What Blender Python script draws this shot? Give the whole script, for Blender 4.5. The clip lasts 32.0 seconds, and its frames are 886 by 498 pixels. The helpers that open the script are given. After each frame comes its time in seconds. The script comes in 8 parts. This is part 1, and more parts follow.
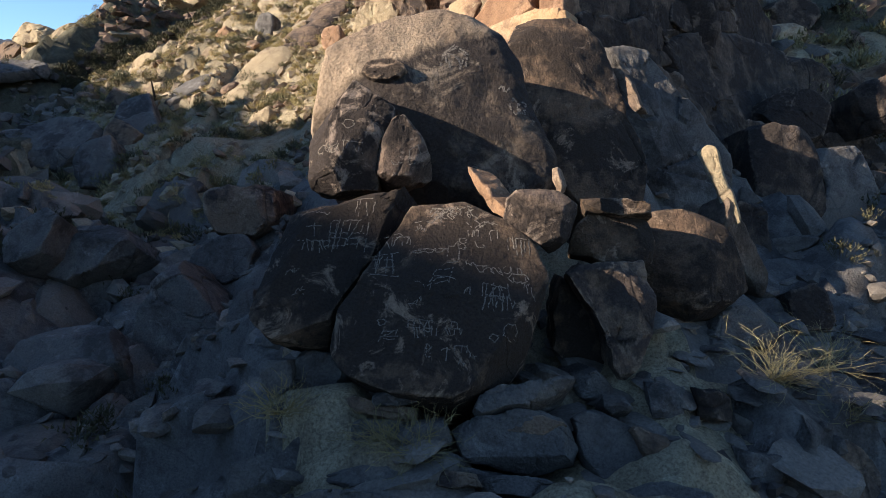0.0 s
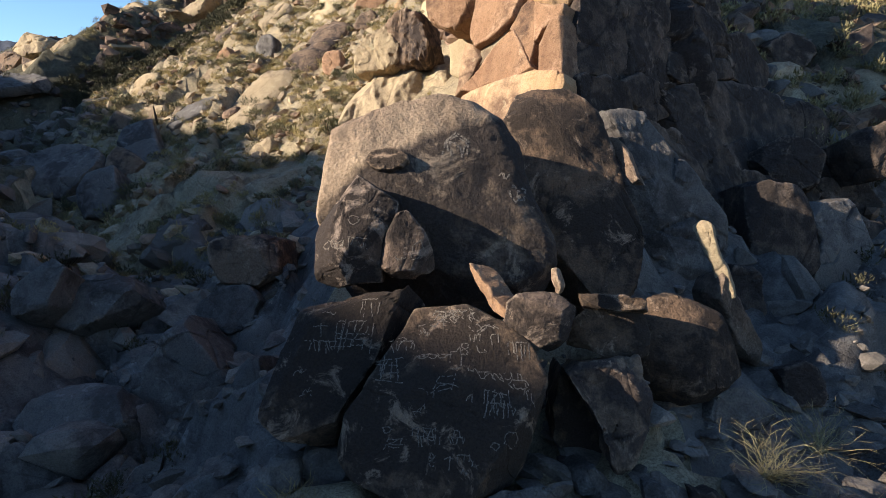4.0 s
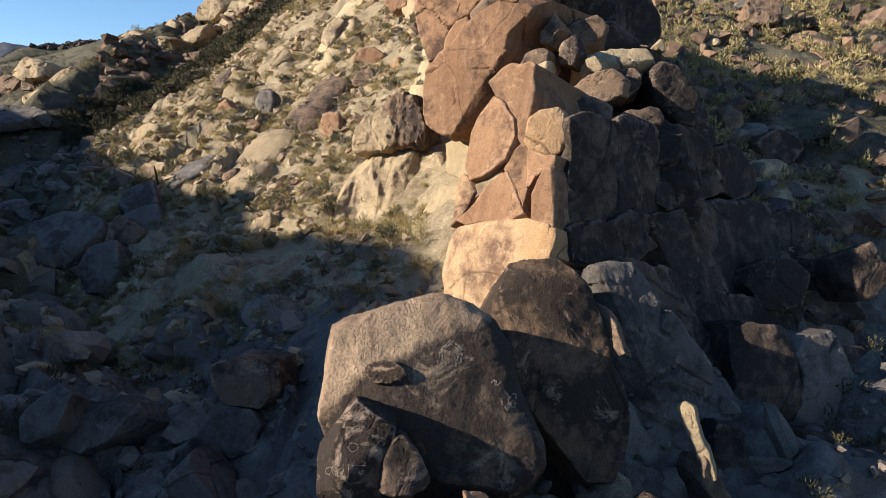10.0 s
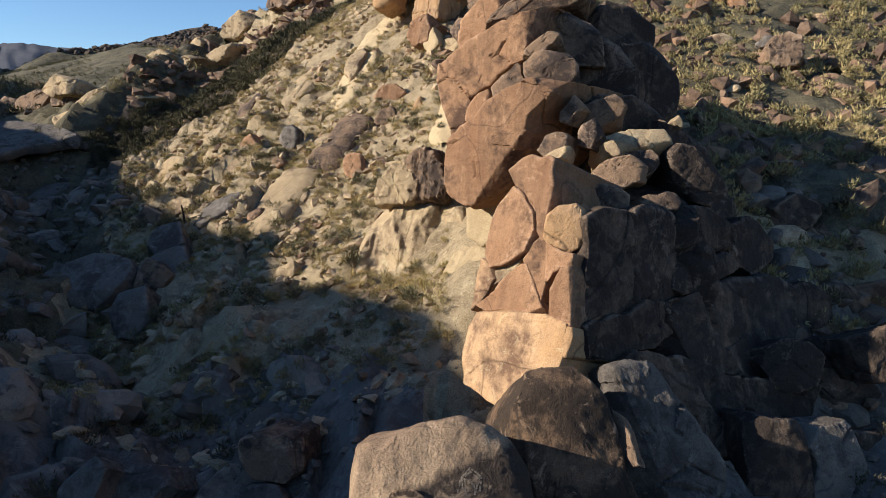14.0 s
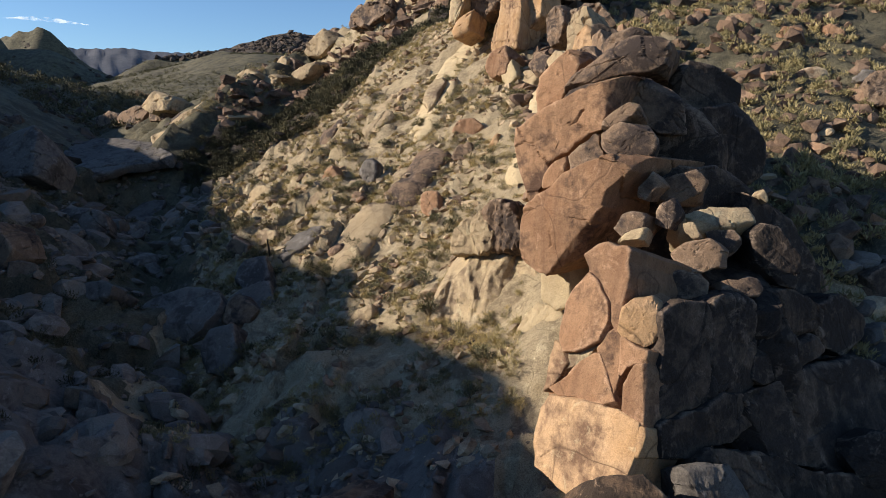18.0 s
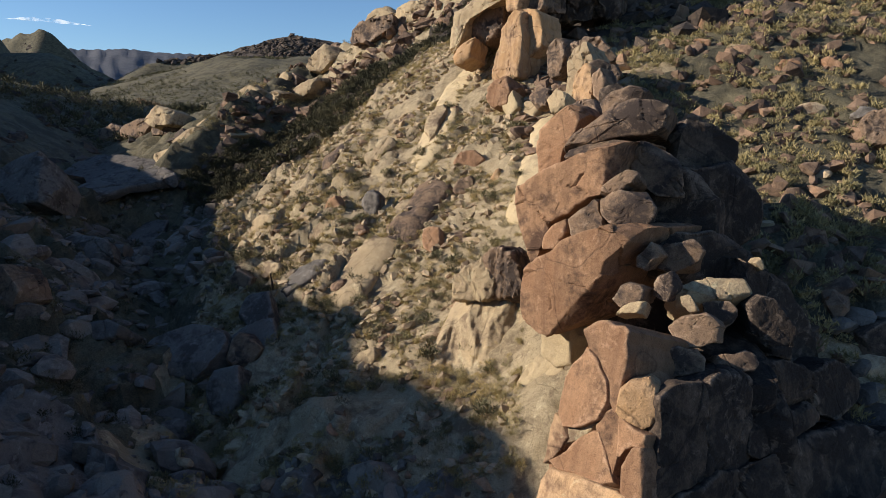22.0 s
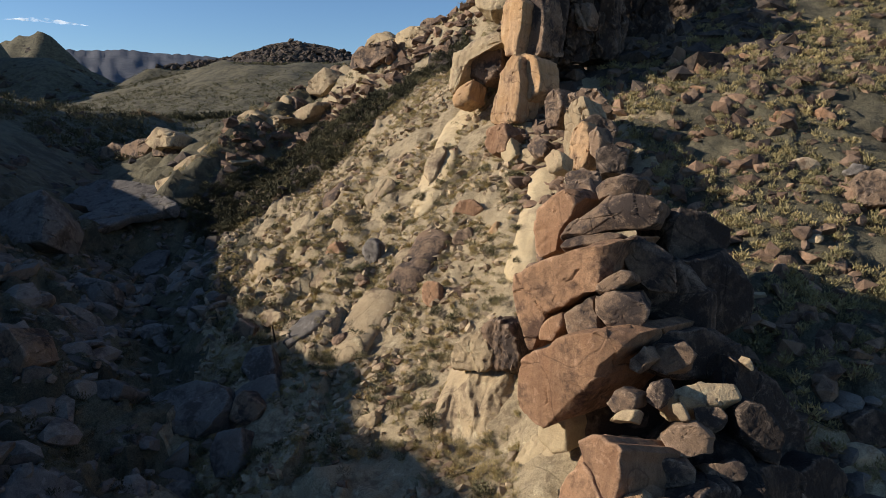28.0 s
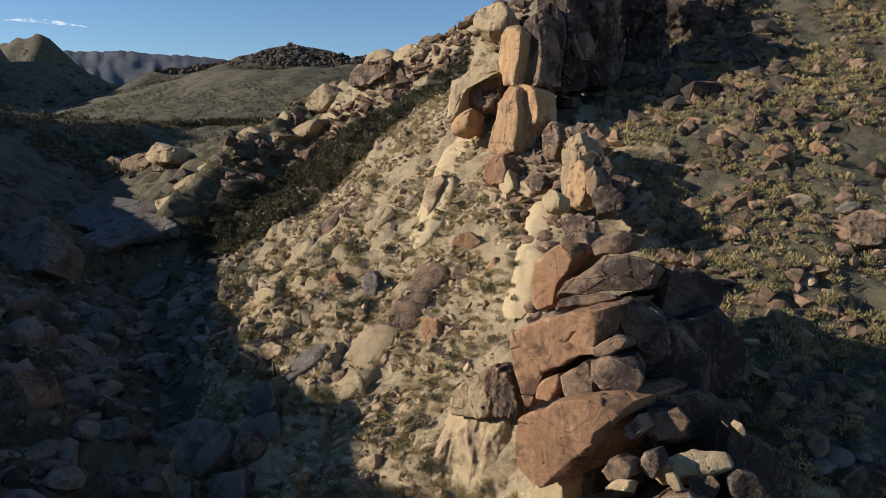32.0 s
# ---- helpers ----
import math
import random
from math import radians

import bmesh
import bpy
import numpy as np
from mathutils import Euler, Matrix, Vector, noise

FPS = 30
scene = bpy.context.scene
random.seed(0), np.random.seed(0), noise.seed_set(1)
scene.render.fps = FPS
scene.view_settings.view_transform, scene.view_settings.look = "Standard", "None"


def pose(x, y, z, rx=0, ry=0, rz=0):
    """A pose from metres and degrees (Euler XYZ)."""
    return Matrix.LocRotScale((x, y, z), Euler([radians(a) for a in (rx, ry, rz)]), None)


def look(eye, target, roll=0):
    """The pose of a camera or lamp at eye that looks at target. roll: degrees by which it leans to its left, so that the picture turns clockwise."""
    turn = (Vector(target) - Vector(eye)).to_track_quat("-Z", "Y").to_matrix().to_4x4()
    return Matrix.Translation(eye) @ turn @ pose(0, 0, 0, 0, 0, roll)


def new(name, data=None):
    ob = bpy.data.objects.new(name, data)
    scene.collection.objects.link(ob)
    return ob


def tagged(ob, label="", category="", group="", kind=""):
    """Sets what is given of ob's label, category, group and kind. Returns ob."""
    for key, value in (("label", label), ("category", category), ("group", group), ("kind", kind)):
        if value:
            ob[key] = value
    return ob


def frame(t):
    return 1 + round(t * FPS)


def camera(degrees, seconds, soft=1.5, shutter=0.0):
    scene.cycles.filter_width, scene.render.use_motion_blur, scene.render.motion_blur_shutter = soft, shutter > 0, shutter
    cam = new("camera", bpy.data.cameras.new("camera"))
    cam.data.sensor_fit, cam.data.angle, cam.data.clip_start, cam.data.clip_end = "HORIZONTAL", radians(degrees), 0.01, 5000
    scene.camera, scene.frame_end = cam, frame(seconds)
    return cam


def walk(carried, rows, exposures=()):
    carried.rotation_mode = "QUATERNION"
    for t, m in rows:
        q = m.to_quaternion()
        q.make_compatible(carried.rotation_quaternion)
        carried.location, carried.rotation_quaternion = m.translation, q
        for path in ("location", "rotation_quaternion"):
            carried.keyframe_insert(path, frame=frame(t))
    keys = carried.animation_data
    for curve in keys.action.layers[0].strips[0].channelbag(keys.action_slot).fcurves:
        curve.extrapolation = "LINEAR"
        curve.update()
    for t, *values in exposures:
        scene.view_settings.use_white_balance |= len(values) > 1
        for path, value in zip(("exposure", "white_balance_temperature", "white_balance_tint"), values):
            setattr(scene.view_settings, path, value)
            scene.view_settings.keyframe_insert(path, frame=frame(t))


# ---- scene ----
cam = camera(68.2, 32.0, soft=0.8)
METRES, EYE, TILT, LEAN, TURN = 12.0, 5.0, -11.3, 0.0, 0.0
ROWS = [
    (0.0, 0.0, 0.0, 0.0, 0.0, 0.0, -0.0),
    (0.5, -0.0005, -0.0004, 0.0032, 0.02, 0.01, -0.01),
    (1.0, -0.0007, -0.0011, 0.0069, 0.02, 0.02, -0.0),
    (1.5, -0.0003, -0.0022, 0.0133, 0.01, 0.01, 0.01),
    (2.0, -0.0, -0.0041, 0.0222, -0.03, 0.0, 0.05),
    (2.5, -0.001, -0.0071, 0.0333, -0.04, -0.01, 0.09),
    (3.0, -0.0017, -0.01, 0.0461, -0.04, -0.0, 0.1),
    (3.5, -0.0023, -0.0131, 0.0599, -0.04, 0.01, 0.11),
    (5.5, -0.0009, -0.0211, 0.1192, -0.07, 0.08, 0.05),
    (6.0, -0.0004, -0.0235, 0.135, -0.11, 0.09, 0.06),
    (6.5, 0.0002, -0.0262, 0.1514, -0.14, 0.1, 0.04),
    (7.0, -0.0003, -0.0289, 0.1677, -0.16, 0.09, 0.06),
    (7.5, -0.0013, -0.0317, 0.183, -0.19, 0.13, 0.06),
    (8.0, -0.0002, -0.0354, 0.1992, -0.22, 0.11, 0.07),
    (8.5, -0.0002, -0.0376, 0.2156, -0.22, 0.14, 0.04),
    (9.0, -0.0003, -0.0412, 0.2323, -0.25, 0.14, 0.04),
    (9.5, -0.0001, -0.0441, 0.2485, -0.27, 0.16, -0.0),
    (10.0, 0.0003, -0.0476, 0.2651, -0.26, 0.17, 0.01),
    (10.5, 0.0005, -0.0509, 0.2817, -0.22, 0.17, -0.01),
    (11.0, 0.0002, -0.0547, 0.2981, -0.22, 0.17, -0.02),
    (11.5, 0.0002, -0.0585, 0.3148, -0.2, 0.18, -0.04),
    (12.0, -0.0005, -0.0628, 0.3311, -0.17, 0.19, -0.06),
    (12.5, -0.0021, -0.0668, 0.3475, -0.15, 0.21, -0.08),
    (13.0, -0.0029, -0.0704, 0.3639, -0.12, 0.21, -0.12),
    (13.5, -0.0033, -0.0747, 0.3807, 0.12, 0.21, -0.2),
    (14.0, -0.0032, -0.0791, 0.3969, 1.36, 0.2, -0.47),
    (14.5, -0.003, -0.083, 0.4133, 3.16, 0.18, -0.83),
    (15.0, -0.0034, -0.0861, 0.4297, 4.89, 0.15, -1.17),
    (15.5, -0.0038, -0.0887, 0.446, 6.45, 0.1, -1.47),
    (17.5, -0.006, -0.101, 0.5127, 7.84, 0.01, -1.71),
    (18.0, -0.0063, -0.1048, 0.5287, 7.81, 0.01, -1.68),
    (18.5, -0.0053, -0.1074, 0.5446, 7.78, 0.01, -1.66),
    (19.0, -0.0042, -0.1101, 0.56, 7.76, 0.0, -1.64),
    (19.5, -0.0048, -0.1133, 0.5754, 7.8, 0.01, -1.63),
    (20.0, -0.0048, -0.1166, 0.5896, 7.82, 0.0, -1.63),
    (20.5, -0.0056, -0.1195, 0.6053, 7.86, 0.0, -1.63),
    (21.0, -0.007, -0.1212, 0.6214, 7.9, 0.0, -1.62),
    (21.5, -0.0079, -0.1242, 0.6373, 7.92, -0.01, -1.62),
    (22.0, -0.0083, -0.1278, 0.6532, 7.91, -0.02, -1.62),
    (22.5, -0.0086, -0.1307, 0.669, 7.9, -0.03, -1.61),
    (23.0, -0.0086, -0.1339, 0.6851, 7.88, -0.04, -1.6),
    (23.5, -0.0086, -0.1371, 0.7013, 7.88, -0.04, -1.6),
    (24.0, -0.0089, -0.1401, 0.7176, 7.86, -0.04, -1.6),
    (24.5, -0.0085, -0.1441, 0.7345, 7.85, -0.05, -1.6),
    (25.0, -0.0077, -0.1476, 0.7514, 7.83, -0.05, -1.6),
    (25.5, -0.008, -0.1509, 0.7676, 7.85, -0.04, -1.61),
    (27.5, -0.0083, -0.1621, 0.8301, 7.82, -0.02, -1.64),
    (28.0, -0.0093, -0.1655, 0.8467, 7.83, -0.03, -1.61),
    (28.5, -0.0108, -0.1697, 0.8628, 7.83, -0.04, -1.6),
    (29.0, -0.0112, -0.1732, 0.8793, 7.83, -0.03, -1.6),
    (29.5, -0.011, -0.1767, 0.8965, 7.82, -0.03, -1.6),
    (30.0, -0.0103, -0.1798, 0.9135, 7.79, -0.02, -1.57),
    (30.5, -0.0092, -0.183, 0.9305, 7.75, -0.03, -1.55),
    (31.0, -0.0087, -0.1859, 0.9473, 7.73, -0.02, -1.54),
    (31.5, -0.0086, -0.1894, 0.9636, 7.73, -0.03, -1.52),
    (32.0, -0.0086, -0.1927, 0.9798, 7.73, -0.03, -1.51),
]
walk(cam, [(t, pose(0, 0, EYE, TILT, LEAN, TURN) @ pose(METRES * x, METRES * y, METRES * z, 90 + pitch, roll, yaw)) for t, x, y, z, yaw, pitch, roll in ROWS],
     exposures=[(0.0, 0.86), (5.0, 0.78), (10.0, 0.58), (15.0, 0.37), (20.0, 0.20), (32.0, 0.0)])


# ---- gradient noise on whole arrays ----
_HASH = np.random.default_rng(5).permutation(4096).astype(np.int32)
_GRAD = np.random.default_rng(6).normal(size=(4096, 3))
_GRAD = (_GRAD / np.linalg.norm(_GRAD, axis=1)[:, None]).astype(np.float32)


def anoise(p):
    """Gradient noise, about -1 to 1, at an array of points."""
    p = np.asarray(p, np.float32)
    low = np.floor(p)
    base = low.astype(np.int32)
    f = p - low
    w = f * f * f * (f * (f * 6 - 15) + 10)
    out = np.zeros(len(p), np.float32)
    for dx in (0, 1):
        for dy in (0, 1):
            for dz in (0, 1):
                h = _HASH[(base[:, 0] + dx) & 4095]
                h = _HASH[(h + base[:, 1] + dy) & 4095]
                h = _HASH[(h + base[:, 2] + dz) & 4095]
                g = _GRAD[h]
                dot = g[:, 0] * (f[:, 0] - dx) + g[:, 1] * (f[:, 1] - dy) + g[:, 2] * (f[:, 2] - dz)
                out += dot * np.abs(1 - dx - w[:, 0]) * np.abs(1 - dy - w[:, 1]) * np.abs(1 - dz - w[:, 2])
    return out * 1.5

def cells(p, seed):
    """Voronoi cells at an array of points: tilt of the nearest cell's facet there, and the gap to the next cell."""
    p = np.asarray(p, np.float32)
    base = np.floor(p).astype(np.int32)
    near, second = np.full(len(p), 9.0, np.float32), np.full(len(p), 9.0, np.float32)
    tilt = np.zeros(len(p), np.float32)
    for dx in (-1, 0, 1):
        for dy in (-1, 0, 1):
            for dz in (-1, 0, 1):
                h = _HASH[(base[:, 0] + dx + seed) & 4095]
                h = _HASH[(h + base[:, 1] + dy) & 4095]
                h = _HASH[(h + base[:, 2] + dz) & 4095]
                g = _GRAD[h]
                off = p - base - (np.array([dx, dy, dz], np.float32) + 0.5 + 0.45 * g)
                d = np.einsum("ij,ij->i", off, off)
                first = d < near
                second = np.where(first, near, np.minimum(second, d))
                near = np.where(first, d, near)
                tilt = np.where(first, np.einsum("ij,ij->i", off, _GRAD[(h + 77) & 4095]), tilt)
    return tilt, np.sqrt(second) - np.sqrt(near)


# ---- light: low sun behind the left shoulder, clear winter sky ----
SUN_DIR = Vector((0.885, 0.215, -0.39)).normalized()          # the way the light travels
SUN_EL = math.asin(-SUN_DIR.z)
world = bpy.data.worlds.new("sky")
scene.world = world
world.use_nodes = True
wn = world.node_tree.nodes
sky = wn.new("ShaderNodeTexSky")
sky.sky_type, sky.sun_disc = "NISHITA", False
sky.sun_elevation, sky.sun_rotation = SUN_EL, math.atan2(-SUN_DIR.x, -SUN_DIR.y)
sky.altitude, sky.air_density, sky.dust_density, sky.ozone_density = 900, 1.0, 0.0, 4.0
deep = wn.new("ShaderNodeMix")
deep.data_type, deep.blend_type = "RGBA", "MULTIPLY"
deep.inputs[0].default_value, deep.inputs[7].default_value = 1.0, (0.90, 0.985, 1.08, 1)
world.node_tree.links.new(sky.outputs[0], deep.inputs[6])
world.node_tree.links.new(deep.outputs[2], wn["Background"].inputs[0])
wn["Background"].inputs[1].default_value = 0.108
sun = new("sun", bpy.data.lights.new("sun", "SUN"))
sun.data.energy, sun.data.angle, sun.data.color = 5.9, radians(0.53), (1.0, 0.92, 0.82)
sun.matrix_world = look((0, 0, 60), Vector((0, 0, 60)) + SUN_DIR)

# ---- materials ----
def node(nt, kind, **values):
    n = nt.nodes.new(kind)
    for key, value in values.items():
        if key in n.inputs:
            n.inputs[key].default_value = value
        else:
            n.inputs[int(key[1:])].default_value = value
    return n


def ramp(nt, source, stops):
    n = nt.nodes.new("ShaderNodeValToRGB")
    cr = n.color_ramp
    while len(cr.elements) < len(stops):
        cr.elements.new(0.5)
    for e, (p, c) in zip(cr.elements, stops):
        e.position, e.color = p, (*c, 1) if len(c) == 3 else c
    nt.links.new(source, n.inputs[0])
    return n.outputs[0]


def mixed(nt, fac, a, b, mode="MIX"):
    n = nt.nodes.new("ShaderNodeMix")
    n.data_type, n.blend_type = "RGBA", mode
    for sock, v in ((n.inputs[0], fac), (n.inputs[6], a), (n.inputs[7], b)):
        if isinstance(v, (int, float)):
            sock.default_value = v
        elif isinstance(v, tuple):
            sock.default_value = (*v, 1)
        else:
            nt.links.new(v, sock)
    return n.outputs[2]


def grey(nt, source, lo, hi):
    return ramp(nt, source, [(lo, (0, 0, 0)), (hi, (1, 1, 1))])


def stone(name, base, second, varnish, cover, scale=1.0, streak=0.0, bump=0.6, rough=0.9, spots=0.35, island=False, cracks=0.3, wear=0.0, grain=1.0, blot=0.3, bare=None):
    """Weathered rock: two base tones, dark desert varnish over a share of it, pale chips, grain and relief."""
    base, second, varnish = (tuple(c * k for c, k in zip(tone, (0.99, 1.0, 1.03))) for tone in (base, second, varnish))
    m = bpy.data.materials.new(name)
    m.use_nodes = True
    nt = m.node_tree
    bsdf = nt.nodes["Principled BSDF"]
    tc = nt.nodes.new("ShaderNodeTexCoord")
    info = nt.nodes.new("ShaderNodeObjectInfo")
    off = node(nt, "ShaderNodeVectorMath")
    off.operation = "MULTIPLY_ADD"
    comb = nt.nodes.new("ShaderNodeCombineXYZ")
    for k in range(3):
        nt.links.new(info.outputs["Random"], comb.inputs[k])
    nt.links.new(comb.outputs[0], off.inputs[0])
    off.inputs[1].default_value = (37.0, 11.0, 53.0)
    nt.links.new(tc.outputs["Object"], off.inputs[2])
    P = off.outputs[0]
    big = node(nt, "ShaderNodeTexNoise", Scale=0.9 * scale, Detail=6.0, Roughness=0.62)
    mid = node(nt, "ShaderNodeTexNoise", Scale=5.0 * scale, Detail=8.0, Roughness=0.65, Distortion=0.4)
    fine = node(nt, "ShaderNodeTexNoise", Scale=42.0 * scale, Detail=6.0, Roughness=0.7)
    chip = node(nt, "ShaderNodeTexNoise", Scale=2.3 * scale, Detail=9.0, Roughness=0.72, Distortion=0.8)
    for n in (big, mid, fine, chip):
        nt.links.new(P, n.inputs["Vector"])
    col = mixed(nt, grey(nt, big.outputs[0], 0.36, 0.64), base, second)
    var = grey(nt, mid.outputs[0], 0.5 - 0.0, 0.62)
    if streak:
        sm = node(nt, "ShaderNodeMapping", Scale=(4.5, 4.5, 0.35))
        nt.links.new(P, sm.inputs["Vector"])
        sn = node(nt, "ShaderNodeTexNoise", Scale=1.0 * scale, Detail=7.0, Roughness=0.6, Distortion=0.3)
        nt.links.new(sm.outputs[0], sn.inputs["Vector"])
        col = mixed(nt, ramp(nt, sn.outputs[0], [(0.45, (0, 0, 0)), (0.62, (streak, streak, streak))]), col, varnish)
    cv = node(nt, "ShaderNodeMath")
    cv.operation = "MULTIPLY_ADD"
    nt.links.new(mid.outputs[0], cv.inputs[0])
    cv.inputs[1].default_value = 0.45
    nt.links.new(big.outputs[0], cv.inputs[2])
    if bare:                                            # varnish never took on one shoulder of the rock
        lie = node(nt, "ShaderNodeVectorMath")
        lie.operation = "DOT_PRODUCT"
        nt.links.new(tc.outputs["Object"], lie.inputs[0])
        lie.inputs[1].default_value = bare
        cut = nt.nodes.new("ShaderNodeMapRange")
        for slot, value in zip((1, 2, 3, 4), (0.4, 0.95, 0.0, -0.62)):
            cut.inputs[slot].default_value = value
        nt.links.new(lie.outputs["Value"], cut.inputs[0])
        less = node(nt, "ShaderNodeMath")
        less.operation = "ADD"
        nt.links.new(cv.outputs[0], less.inputs[0])
        nt.links.new(cut.outputs[0], less.inputs[1])
        cv = less
    edge = 1.05 - 0.62 * cover
    col = mixed(nt, grey(nt, cv.outputs[0], edge - 0.10, edge + 0.07), col, varnish) if cover else col
    if spots:
        col = mixed(nt, ramp(nt, chip.outputs[0], [(0.57, (0, 0, 0)), (0.64, (spots, spots, spots))]), col, tuple(min(0.7, c * 1.5 + 0.05) for c in second))
    if wear:                                            # varnish rubbed off along the outer edges
        pt = nt.nodes.new("ShaderNodeNewGeometry").outputs["Pointiness"]
        rub = node(nt, "ShaderNodeMath")
        rub.operation = "MULTIPLY_ADD"
        nt.links.new(chip.outputs[0], rub.inputs[0])
        rub.inputs[1].default_value = 0.16
        nt.links.new(pt, rub.inputs[2])
        col = mixed(nt, ramp(nt, rub.outputs[0], [(0.605, (0, 0, 0)), (0.65, (wear, wear, wear))]), col, tuple(min(0.6, c * 1.25 + 0.03) for c in second))
    blotch = node(nt, "ShaderNodeTexNoise", Scale=14.0 * scale, Detail=5.0, Roughness=0.6, Distortion=1.2)
    nt.links.new(P, blotch.inputs["Vector"])
    col = mixed(nt, ramp(nt, blotch.outputs[0], [(0.54, (0, 0, 0)), (0.66, (blot, blot, blot))]), col, varnish)
    if cracks:                                          # thin dark joints, where a slow noise crosses its middle
        ck = node(nt, "ShaderNodeTexNoise", Scale=0.5 * scale, Detail=1.0, Roughness=0.35, Distortion=0.0)
        nt.links.new(P, ck.inputs["Vector"])
        line = ramp(nt, ck.outputs[0], [(0.494, (0, 0, 0)), (0.5, (cracks, cracks, cracks)), (0.506, (0, 0, 0))])
        col = mixed(nt, line, col, tuple(c * 0.5 for c in varnish))
    shade = ramp(nt, fine.outputs[0], [(0.32, (1 - 0.34 * grain,) * 3), (0.5, (0.98, 0.98, 0.98)), (0.68, (1 + 0.25 * grain,) * 3)])
    col = mixed(nt, 1.0, col, shade, "MULTIPLY")
    each = nt.nodes.new("ShaderNodeNewGeometry").outputs["Random Per Island"] if island else info.outputs["Random"]
    col = mixed(nt, 1.0, col, ramp(nt, each, [(0.0, (0.66, 0.64, 0.62)), (0.5, (1.0, 1.0, 1.0)), (1.0, (1.3, 1.25, 1.18))] if island else [(0.0, (0.84, 0.82, 0.8)), (1.0, (1.12, 1.1, 1.06))]), "MULTIPLY")
    nt.links.new(col, bsdf.inputs["Base Color"])
    bsdf.inputs["Roughness"].default_value = rough
    bsdf.inputs["Specular IOR Level"].default_value = 0.25
    add = node(nt, "ShaderNodeMath")
    add.operation = "MULTIPLY_ADD"
    nt.links.new(fine.outputs[0], add.inputs[0])
    add.inputs[1].default_value = 0.45
    coarse = node(nt, "ShaderNodeMath")
    coarse.operation = "MULTIPLY_ADD"
    nt.links.new(blotch.outputs[0], coarse.inputs[0])
    coarse.inputs[1].default_value = 0.6
    nt.links.new(mid.outputs[0], coarse.inputs[2])
    if cracks:                                          # the joints are cut in as well
        cut = node(nt, "ShaderNodeMath")
        cut.operation = "MULTIPLY_ADD"
        nt.links.new(line, cut.inputs[0])
        cut.inputs[1].default_value = -0.7
        nt.links.new(coarse.outputs[0], cut.inputs[2])
        coarse = cut
    nt.links.new(coarse.outputs[0], add.inputs[2])
    bp = node(nt, "ShaderNodeBump", Strength=bump, Distance=0.05 / scale)
    nt.links.new(add.outputs[0], bp.inputs["Height"])
    nt.links.new(bp.outputs[0], bsdf.inputs["Normal"])
    return m


VARNISH = (0.048, 0.033, 0.0225)
MAT = dict(
    varnish=stone("black_varnished_rock", (0.18, 0.108, 0.063), (0.29, 0.188, 0.112), VARNISH, 0.6, 1.1, bump=0.9, spots=0.6, wear=0.6, cracks=0.15),
    cap=stone("brown_varnished_rock", (0.22, 0.147, 0.10), (0.36, 0.255, 0.175), (0.046, 0.033, 0.025), 0.66, 1.0, bump=0.9, spots=0.5, wear=0.7),
    dome=stone("tan_shouldered_rock", (0.23, 0.152, 0.098), (0.40, 0.285, 0.18), (0.050, 0.036, 0.027), 0.66, 0.7, streak=0.35, bump=0.9, spots=0.3, wear=0.3, cracks=0.15, bare=(-0.55, 0.5, 0.9)),
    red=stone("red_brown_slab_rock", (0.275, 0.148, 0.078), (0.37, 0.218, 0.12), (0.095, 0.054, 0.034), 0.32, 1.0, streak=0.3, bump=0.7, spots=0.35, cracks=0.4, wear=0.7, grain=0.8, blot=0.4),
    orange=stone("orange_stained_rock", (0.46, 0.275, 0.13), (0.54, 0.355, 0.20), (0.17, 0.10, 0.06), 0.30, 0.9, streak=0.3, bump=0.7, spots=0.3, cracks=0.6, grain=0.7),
    brown=stone("brown_boulder_rock", (0.22, 0.143, 0.088), (0.31, 0.21, 0.132), (0.066, 0.048, 0.038), 0.5, 1.0, bump=0.8, spots=0.35, cracks=0.5, wear=0.7),
    # streaked rock for sides turned from the sun, their shade in its colour
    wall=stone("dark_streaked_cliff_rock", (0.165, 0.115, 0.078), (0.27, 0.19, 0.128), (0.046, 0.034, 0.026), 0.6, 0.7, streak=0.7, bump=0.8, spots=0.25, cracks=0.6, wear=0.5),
    tan=stone("tan_sandstone", (0.40, 0.295, 0.17), (0.51, 0.395, 0.235), (0.20, 0.14, 0.088), 0.38, 0.8, streak=0.25, bump=0.8, spots=0.3, cracks=0.5, grain=0.7),
    pale=stone("pale_slickrock", (0.45, 0.34, 0.19), (0.53, 0.415, 0.245), (0.32, 0.235, 0.14), 0.28, 0.6, streak=0.3, bump=0.5, spots=0.2, cracks=0.3, grain=0.6),
    # grey rock, toned down to carry the shade of wash and pile foot
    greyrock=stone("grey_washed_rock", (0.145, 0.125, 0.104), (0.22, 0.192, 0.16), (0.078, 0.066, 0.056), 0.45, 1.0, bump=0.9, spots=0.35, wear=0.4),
)
MAT_GROUND = stone("stony_desert_ground", (0.32, 0.245, 0.145), (0.45, 0.36, 0.22), (0.19, 0.14, 0.085), 0.4, 0.9, bump=1.0, spots=0.4, grain=1.5, blot=0.65)
# varnished scree of gully and far hill; on the crest it paints shade
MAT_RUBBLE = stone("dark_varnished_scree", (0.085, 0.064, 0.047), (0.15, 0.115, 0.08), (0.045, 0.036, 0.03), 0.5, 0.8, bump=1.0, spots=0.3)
# scrub soil; also the darker tone that holds the shade of the wash
MAT_SCRUB_AND_SHADE = stone("scrub_covered_soil", (0.13, 0.112, 0.066), (0.195, 0.163, 0.098), (0.075, 0.066, 0.042), 0.5, 0.45, bump=1.0, spots=0.25, grain=1.5, blot=0.5)

# ---- rocks ----
from mathutils.bvhtree import BVHTree


